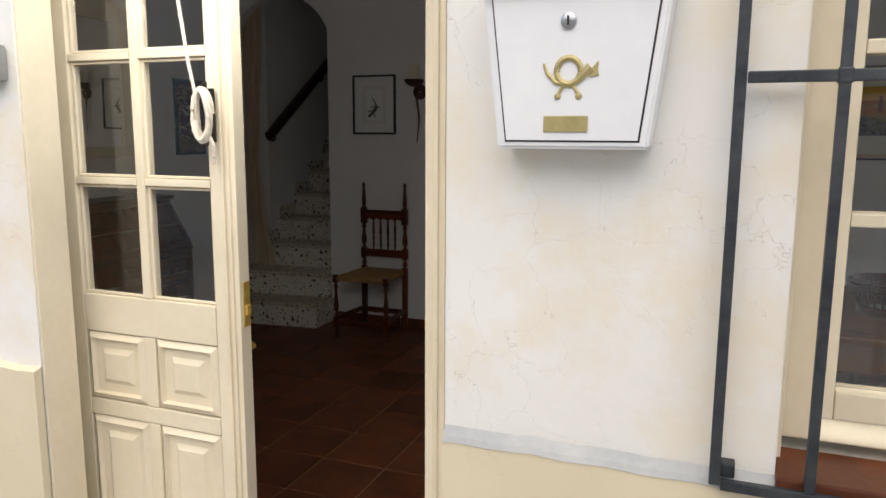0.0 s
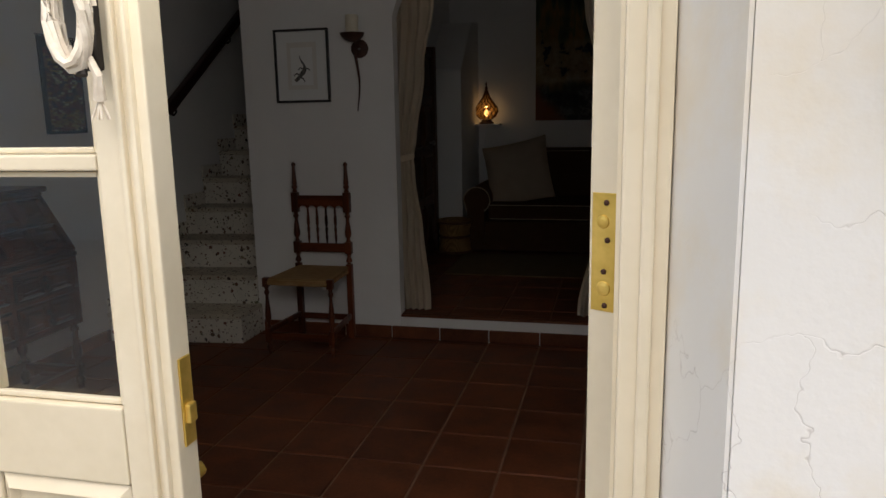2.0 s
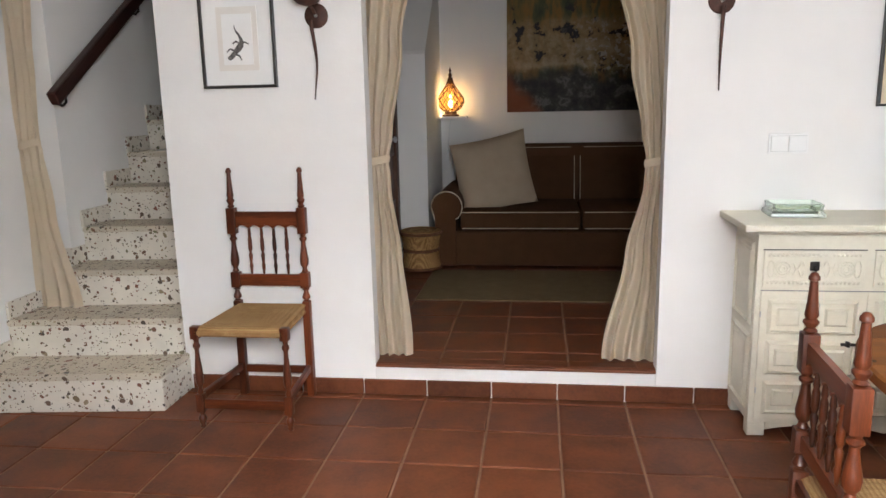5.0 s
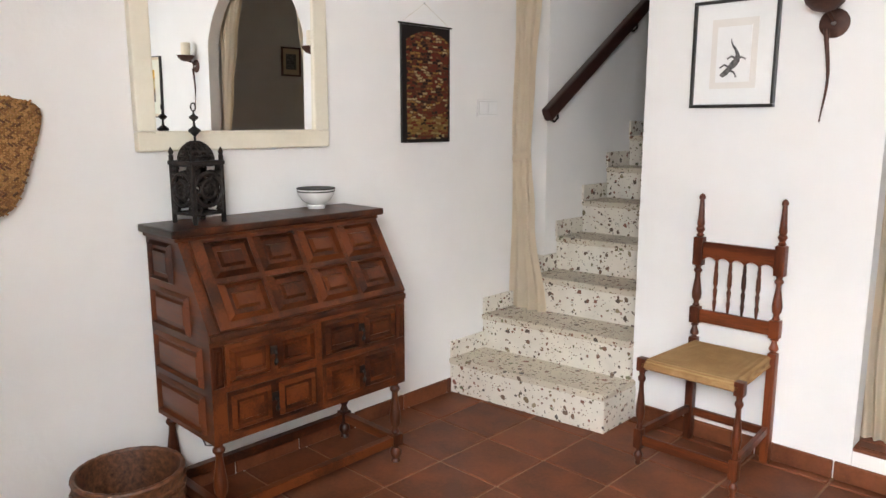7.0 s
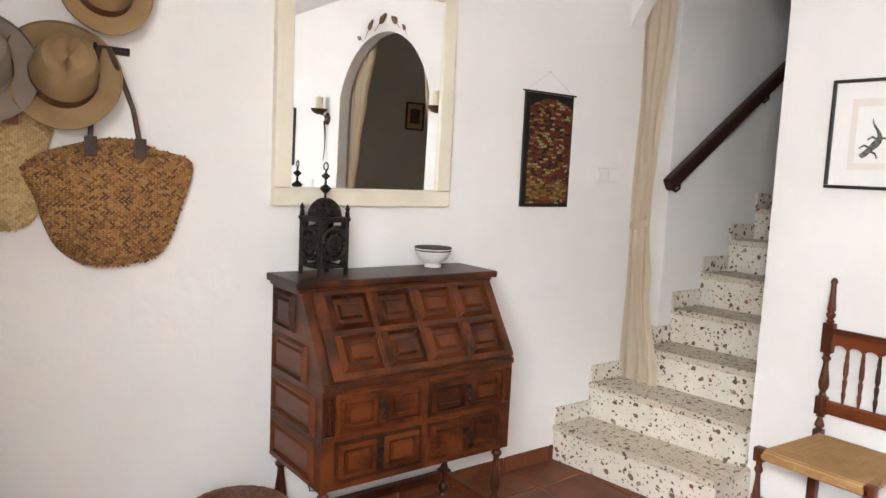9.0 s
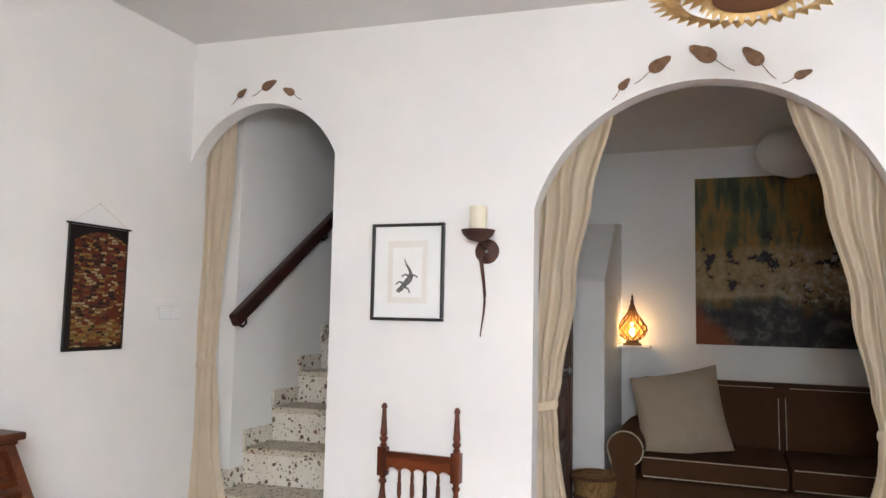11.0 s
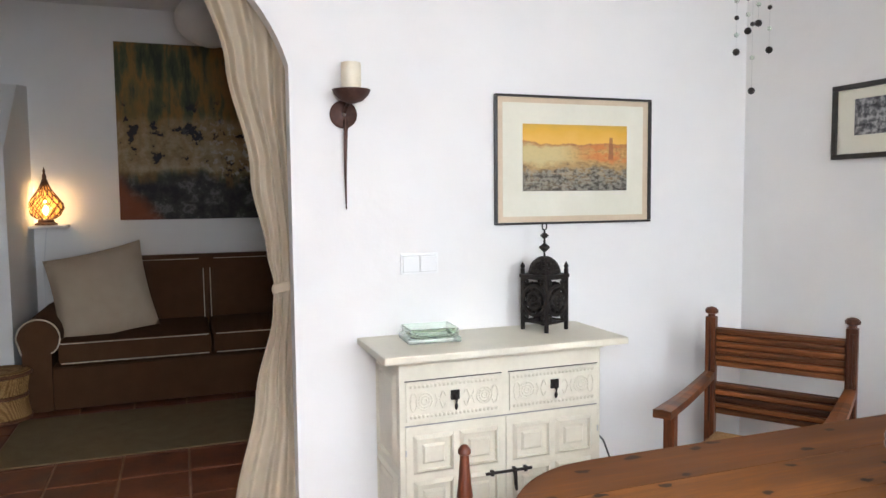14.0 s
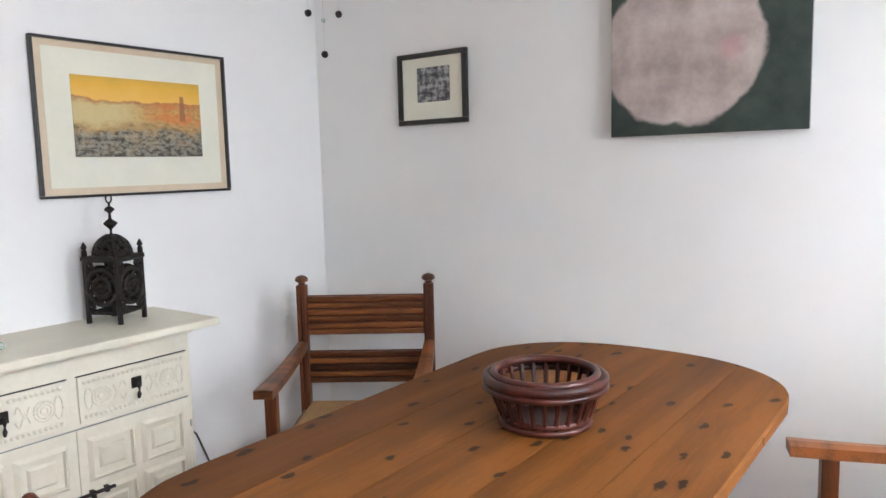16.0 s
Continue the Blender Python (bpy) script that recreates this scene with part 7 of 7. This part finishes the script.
def cushion_shape(outline, bulge, x, m=None, n=10):
    """A bag: an outline in y, z filled out towards +x."""
    bm = bmesh.new()
    cy = sum(p[0] for p in outline) / len(outline)
    cz = sum(p[1] for p in outline) / len(outline)
    rings = []
    for k in range(n):
        f = 1 - k / n
        bx = x + bulge * math.sqrt(max(0, 1 - f ** 2.4))
        rings.append([bm.verts.new((bx + 0.006 * noise.noise((p[0] * 9, p[1] * 9, k)), cy + (p[0] - cy) * f, cz + (p[1] - cz) * f)) for p in outline])
    for a, b in zip(rings, rings[1:]):
        for i in range(len(outline)):
            bm.faces.new((a[i], a[(i + 1) % len(outline)], b[(i + 1) % len(outline)], b[i]))
    bm.faces.new(rings[-1])
    back = [bm.verts.new((x - 0.03, p[0], p[1])) for p in outline]
    for i in range(len(outline)):
        bm.faces.new((back[i], back[(i + 1) % len(outline)], rings[0][(i + 1) % len(outline)], rings[0][i]))
    bm.faces.new(back)
    return bm


def soften(pts, per=6):
    out = []
    n = len(pts)
    for i in range(n):
        p0, p1, p2, p3 = (Vector(pts[(i + k - 1) % n]) for k in range(4))
        for j in range(per):
            t = j / per
            out.append(tuple(0.5 * ((2 * p1) + (p2 - p0) * t + (2 * p0 - 5 * p1 + 4 * p2 - p3) * t * t + (3 * p1 - p0 - 3 * p2 + p3) * t ** 3)))
    return out


def plait(outline, rows, x_of, size, bm=None):
    """Braided strands laid in rows over a bag front."""
    bm = bm or bmesh.new()
    zs = [p[1] for p in outline]
    z0, z1 = min(zs), max(zs)
    n = len(outline)
    for r in range(rows):
        z = z0 + (z1 - z0) * (r + 0.5) / rows
        xs = []
        for i in range(n):
            (ya, za), (yb, zb) = outline[i], outline[(i + 1) % n]
            if (za - z) * (zb - z) < 0:
                xs.append(ya + (yb - ya) * (z - za) / (zb - za))
        if len(xs) < 2:
            continue
        lo, hi = min(xs) + size * 0.4, max(xs) - size * 0.4
        if hi - lo < size:
            continue
        k = int((hi - lo) / size)
        for q in range(k):
            y = lo + (hi - lo) * (q + 0.5) / k
            s = 1 if r % 2 else -1
            f = 2 * (y - lo) / (hi - lo) - 1
            g = 2 * (z - z0) / (z1 - z0) - 1
            m = Matrix.Translation((x_of(f, g), y + random.uniform(-0.002, 0.002), z)) @ pose(0, 0, 0, s * random.uniform(34, 40), 0, 0)
            box(-0.004, 0.0035, -size * 0.56, size * 0.56, -size * 0.20, size * 0.20, 0, bm, m)
    return bm


def seagrass_bag():
    b = thing("seagrass_bag", "brown seagrass shopping bag with dark leather straps hanging on the wall", "bag", (0.035, -2.425, 1.08))
    ol = soften([(-0.265, 0.305), (-0.10, 0.375), (0.02, 0.395), (0.12, 0.365), (0.232, 0.325), (0.195, 0.17), (0.14, 0.04), (0.05, 0.002), (-0.08, 0.0), (-0.17, 0.06), (-0.225, 0.2)])
    part("body", cushion_shape(ol, 0.055, 0.0), SEAGRASS, b, "", True)
    part("plait", plait(ol, 36, lambda f, g: 0.002 + 0.054 * math.sqrt(max(0, 1 - max(abs(f), abs(g)) ** 2.4)), 0.0145), BRAID, b)
    for y in (-0.085, 0.055):
        part("strap_patch", box(0.05, 0.06, y - 0.018, y + 0.018, 0.335, 0.395, 0.004), LEATHER, b)
    part("strap", tube([(0.045, 0.055, 0.385), (0.055, 0.035, 0.48), (0.045, 0.0, 0.58), (0.03, -0.03, 0.66), (0.03, -0.055, 0.66), (0.04, -0.075, 0.55), (0.05, -0.085, 0.385)], 0.008), LEATHER, b)


seagrass_bag()


def esparto_mat():
    b = thing("esparto_bag", "large pale esparto bag hanging behind the hats", "bag", (0.02, -2.86, 1.195))
    ol = soften([(-0.27, 0.40), (0.0, 0.43), (0.26, 0.40), (0.235, 0.18), (0.20, 0.012), (0.02, 0.0), (-0.2, 0.04), (-0.26, 0.2)])
    part("body", cushion_shape(ol, 0.03, 0.0), STRAW, b, "", True)
    part("plait", plait(ol, 36, lambda f, g: 0.001 + 0.03 * math.sqrt(max(0, 1 - max(abs(f), abs(g)) ** 2.4)), 0.0165), ESPARTO, b)
    part("leather_tab", box(0.03, 0.036, 0.13, 0.17, 0.30, 0.34, 0.003), TAN_LEATHER, b)


esparto_mat()


def hat(at, turn, straw, band, label, size=1.0):
    h = thing("hat", label, "hat", at, 0, "hats on wall hooks")
    m = pose(0, 0, 0, 0, 66, 0) @ pose(0, 0, 0, 0, 0, turn) @ Matrix.Diagonal((size, size, size * 1.1, 1))
    bm = bmesh.new()
    rings = []
    for r, z in ((0.150, 0.012), (0.148, 0.004), (0.118, -0.002), (0.088, 0.004), (0.084, 0.03), (0.078, 0.075), (0.066, 0.105), (0.045, 0.115), (0.02, 0.104), (0.001, 0.10)):
        ring = []
        for k in range(36):
            a = math.tau * k / 36
            pin = 1 - (0.16 * max(0, math.cos(a)) ** 2 if z > 0.05 else 0)
            crease = -0.022 * math.exp(-(math.sin(a) / 0.35) ** 2) * (1 if z > 0.09 else 0)
            lift = 0.018 * math.sin(a) ** 2 if r > 0.11 else 0
            ring.append(bm.verts.new(m @ Vector((r * 1.12 * math.cos(a) * pin, r * math.sin(a), z + crease + lift))))
        rings.append(ring)
    for a, b in zip(rings, rings[1:]):
        for k in range(36):
            bm.faces.new((a[k], a[(k + 1) % 36], b[(k + 1) % 36], b[k]))
    bmesh.ops.solidify(bm, geom=bm.faces[:], thickness=0.003)
    part("felt", bm, straw, h, "", True)
    bm = bmesh.new()
    rings = [[bm.verts.new(m @ Vector(((rr + 0.003) * 1.12 * math.cos(t), (rr + 0.003) * math.sin(t), z))) for t in (math.tau * k / 36 for k in range(36))] for rr, z in ((0.0875, 0.006), (0.0865, 0.018), (0.085, 0.034))]
    for a, b in zip(rings, rings[1:]):
        for k in range(36):
            bm.faces.new((a[k], a[(k + 1) % 36], b[(k + 1) % 36], b[k]))
    bmesh.ops.solidify(bm, geom=bm.faces[:], thickness=0.002)
    part("band", bm, band, h, "hat band", True)


hat((0.085, -2.80, 1.645), 20, HATGREY, BAND, "grey trilby hat with cream band hanging on the wall", 1.04)
hat((0.075, -2.58, 1.64), -10, HATTAN, TAN_LEATHER, "tan straw hat with leather band hanging on the wall", 1.04)
hat((0.072, -2.47, 1.90), 0, HATTAN, TAN_LEATHER, "tan straw hat hanging above the others", 0.9)
rk = thing("hook_rail", "black iron hooks that hold the hats and bags", "hook rail", (0.001, -2.65, 1.74))
part("rail", box(0.0, 0.008, -0.33, 0.27, -0.012, 0.012, 0.002), IRON, rk)
for y in (-0.15, 0.065, 0.16):
    part("hook", tube([(0.008, y, 0), (0.05, y, -0.015), (0.06, y, 0.01)], 0.005), IRON, rk)


def stool_stack():
    c = thing("metal_chair", "black tubular metal chair against the wall", "chair", (0.30, -2.98, 0))
    for y in (-0.16, 0.16):
        part("back_post", tube([(-0.1, y, 0.001), (-0.1, y, 0.5), (-0.105, y, 0.585), (-0.10, y * 0.95, 0.60)], 0.010), IRON, c)
        part("front_leg", tube([(0.18, y, 0.001), (0.18, y, 0.39)], 0.010), IRON, c)
    for z in (0.45, 0.525, 0.575):
        part("back_bar", tube([(-0.1, -0.16, z), (-0.1, 0.16, z)], 0.008), IRON, c)
    part("seat", box(-0.09, 0.19, -0.165, 0.165, 0.39, 0.405, 0.006), IRON, c)
    fb = thing("folded_blanket", "folded green and blue striped blanket with fringe on the chair", "blanket", (0.35, -2.98, 0.406))
    for k in range(6):
        part("fold", box(-0.12 - 0.002 * k, 0.15, -0.155, 0.165 - 0.006 * (k % 2), 0.001 + 0.011 * k, 0.011 + 0.011 * k, 0.004), (surface("sage_cloth", (0.20, 0.24, 0.13), (0.27, 0.31, 0.18), 30, 0.9), surface("pale_sage_cloth", (0.33, 0.35, 0.22), (0.40, 0.42, 0.29), 30, 0.9), surface("blue_cloth", (0.16, 0.22, 0.32), (0.24, 0.30, 0.40), 30, 0.9))[2 if k == 0 else k % 2], fb)
    fr_ = bmesh.new()
    for k in range(30):
        y = -0.15 + 0.01 * k
        tube([(-0.12, y, 0.066), (-0.135, y + random.uniform(-0.006, 0.006), 0.07), (-0.15, y + random.uniform(-0.01, 0.01), 0.06)], 0.0015, 4, fr_)
    part("fringe", fr_, BAND, fb)
    b = thing("straw_basket", "small straw basket with white daisies on the striped blanket", "basket", (0.42, -3.02, 0.475))
    prof = [(0.075, 0.0), (0.09, 0.03), (0.128, 0.185), (0.131, 0.195), (0.12, 0.195), (0.08, 0.02), (0.001, 0.012)]
    part("body", lathe(prof, 30), STRAW, b, "", True)
    for k in range(8):
        z = 0.02 + 0.018 * k
        r = 0.082 + 0.25 * z
        part("plait_band", tube([((r + 0.003 * (q % 2)) * math.cos(a), (r + 0.003 * (q % 2)) * math.sin(a), z) for q, a in ((q, math.tau * q / 40) for q in range(40))], 0.008, 6, None, True), STRAW, b, "", True)
    for k in range(18):
        a = math.tau * k / 18
        fl_ = part("daisy", lathe([(0.006, 0.003), (0.001, 0.005)], 8, None, pose(0.127 * math.cos(a), 0.127 * math.sin(a), 0.168, 0, 90, math.degrees(a))), GOLD, b)
        bm = bmesh.new()
        for q in range(7):
            t = math.tau * q / 7
            m = pose(0.127 * math.cos(a), 0.127 * math.sin(a), 0.168, 0, 90, math.degrees(a))
            lathe([(0.0055, 0), (0.004, 0.002), (0.001, 0.003)], 7, bm, m @ Matrix.Translation((0.011 * math.cos(t), 0.011 * math.sin(t), 0)))
        part("petals", bm, PAPER, fl_)


stool_stack()
so = thing("wall_socket", "white wall socket with plug behind the bureau", "socket", (0.001, -1.78, 0.30), 90)
part("plate", box(-0.042, 0.042, -0.01, 0, -0.042, 0.042, 0.004), PLASTIC, so)
part("plug", lathe([(0.02, 0), (0.018, 0.03), (0.006, 0.035)], 14, None, pose(0, -0.01, 0, 90, 0, 0)), BLACKF, so)
part("flex", tube([(0, -0.045, 0), (0.0, -0.08, -0.03), (0.02, -0.09, -0.10), (0.08, -0.06, -0.13), (0.16, -0.03, -0.06), (0.2, -0.02, 0.06)], 0.003, 6), CABLE, so)

# ---- things: at the front door ----
def mailbox():
    b = thing("mailbox", "white enamelled tapering wall mailbox with gold post horn", "mailbox", (3.347, OUT_Y - 0.001, 1.392))
    b.scale = (1.2, 1.02, 1.26)
    d = 0.078
    prof = lambda z, g: 0.098 + 0.122 * z + g
    ol = [(-prof(0, 0.006), 0), (prof(0, 0.006), 0), (prof(0.2, 0.006), 0.2), (-prof(0.2, 0.006), 0.2)]
    bm = prism(ol, d, None, pose(0, -d, 0))
    bmesh.ops.bevel(bm, geom=list(bm.edges), offset=0.004, segments=2, affect="EDGES")
    part("case", bm, MAILWHITE, b)
    for pts in ([(-prof(0.008, -0.006), 0.009), (prof(0.008, -0.006), 0.009), (prof(0.197, -0.006), 0.197), (-prof(0.197, -0.006), 0.197)],):
        # black sheet behind the door draws the shade of its gap as an outline
        part("door_gap", prism(pts, 0.001, None, pose(0, -d - 0.001, 0)), BLACKF, b)
        part("door", prism([(x * 0.975, z * 0.978 + 0.0025) for x, z in pts], 0.004, None, pose(0, -d - 0.004, 0)), MAILWHITE, b)
    part("lid", box(-0.13, 0.13, -d - 0.02, -0.0, 0.203, 0.225, 0.006), MAILWHITE, b)
    part("lock", lathe([(0.0105, 0), (0.0105, 0.004), (0.008, 0.006), (0.001, 0.006)], 20, None, pose(-0.006, -d - 0.004, 0.163, 90, 0, 0)), STEEL, b, "", True)
    part("keyhole", box(-0.0075, -0.0045, -d - 0.0108, -d - 0.010, 0.157, 0.169), BLACKF, b)
    y = -d - 0.0048
    horn = bmesh.new()
    tube([(-0.004 + 0.0165 * math.cos(t), y, 0.100 + 0.0165 * math.sin(t)) for t in (math.tau * k / 28 for k in range(28))], 0.0045, 6, horn, True)
    tube([(-0.0385, y, 0.110), (-0.034, y, 0.098), (-0.022, y, 0.086), (-0.004, y, 0.082), (0.008, y, 0.087), (0.018, y, 0.097), (0.026, y, 0.104)], [0.002, 0.0028, 0.0035, 0.004, 0.0045, 0.006, 0.008], 6, horn)
    part("post_horn", horn, GOLD, b, "gold post horn emblem")
    part("horn_bell", prism([(0.022, 0.097), (0.036, 0.112), (0.035, 0.101), (0.037, 0.094), (0.026, 0.092)], 0.003, None, pose(0, y - 0.002, 0)), GOLD, b)
    for s in (-1, 1):
        part("tassel_cord", tube([(-0.004 + s * 0.006, y, 0.082), (-0.004 + s * 0.013, y, 0.072)], 0.0025, 6), GOLD, b)
        part("tassel", lathe([(0.005, 0), (0.0045, 0.003), (0.001, 0.004)], 10, None, pose(-0.004 + s * 0.0145, y + 0.002, 0.068, 90, 0, 0)), GOLD, b)
    part("name_plate", box(-0.037, 0.024, -d - 0.0065, -d - 0.0042, 0.022, 0.043, 0.001), GOLD, b, "dull gold name plate")


mailbox()


def rope_cleat():
    c = thing("rope_cleat", "iron cleat wound with cotton blind cord on the door", "cleat", (2.436, -3.346, 1.458), 0)
    c.scale = (1.3, 1.0, 1.27)
    part("cleat", box(-0.008, 0.008, -0.02, -0.0085, -0.05, 0.05, 0.003), IRON, c)
    part("horn", tube([(0, -0.02, 0.03), (0, -0.034, 0.03), (0.004, -0.04, 0.06)], 0.005), IRON, c)
    part("horn", tube([(0, -0.02, -0.03), (0, -0.034, -0.03), (0.003, -0.04, -0.055)], 0.005), IRON, c)
    pts = []
    for k in range(90):
        a = math.tau * k / 15
        pts.append(((0.016 + 0.002 * math.sin(k * 0.7)) * math.cos(a) - 0.002, -0.030 - 0.010 * abs(math.sin(k * 0.35)) - 0.0025 * (k // 15), 0.048 * math.sin(a) + 0.003 * math.cos(k * 0.21)))
    part("cord_coil", tube(pts, 0.0042, 6), ROPE, c, "coiled cotton cord", True)
    part("cord_up", tube([(-0.016, -0.035, 0.02), (-0.03, -0.04, 0.10), (-0.055, -0.035, 0.25), (-0.075, -0.03, 0.5), (-0.09, -0.02, 0.78)], 0.0035, 6), ROPE, c, "", True)
    part("cord_end", tube([(0.01, -0.038, -0.04), (0.016, -0.036, -0.055), (0.012, -0.03, -0.075)], [0.004, 0.0042, 0.006], 6), ROPE, c)
    fr2 = bmesh.new()
    for k in range(9):
        tube([(0.012, -0.03, -0.073), (0.012 + random.uniform(-0.008, 0.008), -0.03 + random.uniform(-0.004, 0.004), -0.092)], 0.0012, 4, fr2)
    part("frayed_end", fr2, ROPE, c)


rope_cleat()


def key_box():
    k = thing("key_safe", "grey plastic key safe with dial on the street wall", "key safe", (1.952, OUT_Y - 0.001, 1.535))
    part("body", box(-0.05, 0.024, -0.045, 0, 0, 0.088, 0.012), GREYPL, k, "", True)
    part("cover", box(-0.044, 0.018, -0.052, -0.0455, 0.006, 0.082, 0.004), PALEPL, k)
    for z in (0.06, 0.067, 0.074):
        part("dial", box(-0.02, 0.008, -0.056, -0.0525, z, z + 0.004, 0.001), BLACKF, k)
    part("label_bar", box(-0.03, 0.014, -0.0535, -0.0522, 0.012, 0.02), BLACKF, k)


key_box()

# ---- floor tiles, last ----
fl = structure("floor", box(-0.2, EAST + 0.2, OUT_Y + 0.1, 0.3, -0.2, -0.006), GROUT, "terracotta tiled floor with pale joints", "floor")
fa = structure("floor_alcove", box(ALC_W - 0.1, ALC_E + 0.1, ARCH_T, ALC_N + 0.1, 0.0, SILL - 0.006), GROUT, "terracotta tiled alcove floor", "floor")
PITCH = 0.3


def tiles(parent, lo_x, hi_x, lo_y, hi_y, x_at, y_at, top):
    i0, i1 = math.floor((lo_x - x_at) / PITCH), math.ceil((hi_x - x_at) / PITCH)
    j0, j1 = math.floor((lo_y - y_at) / PITCH), math.ceil((hi_y - y_at) / PITCH)
    for i in range(i0, i1):
        for j in range(j0, j1):
            a0, a1 = max(lo_x, x_at + i * PITCH + 0.004), min(hi_x, x_at + (i + 1) * PITCH - 0.004)
            b0, b1 = max(lo_y, y_at + j * PITCH + 0.004), min(hi_y, y_at + (j + 1) * PITCH - 0.004)
            if a1 - a0 < 0.02 or b1 - b0 < 0.02:
                continue
            dz = random.uniform(-0.0008, 0.0008)
            ob = piece("floor_tile", a1 - a0, b1 - b0, 0.02, ((a0 + a1) / 2, (b0 + b1) / 2, top - 0.01 + dz), TERRACOTTA, parent, 0.0035)
            ob.rotation_euler = (random.uniform(-0.002, 0.002), random.uniform(-0.002, 0.002), 0)


tiles(fl, 0.0, EAST, IN_Y - 0.02, 0.0, 1.707, -0.06, 0.0)
tiles(fa, A2[0], A2[1], 0.02, ARCH_T, 1.76, 0.2, SILL)
tiles(fa, ALC_W, ALC_E, ARCH_T, ALC_N, 1.76, 0.2, SILL)
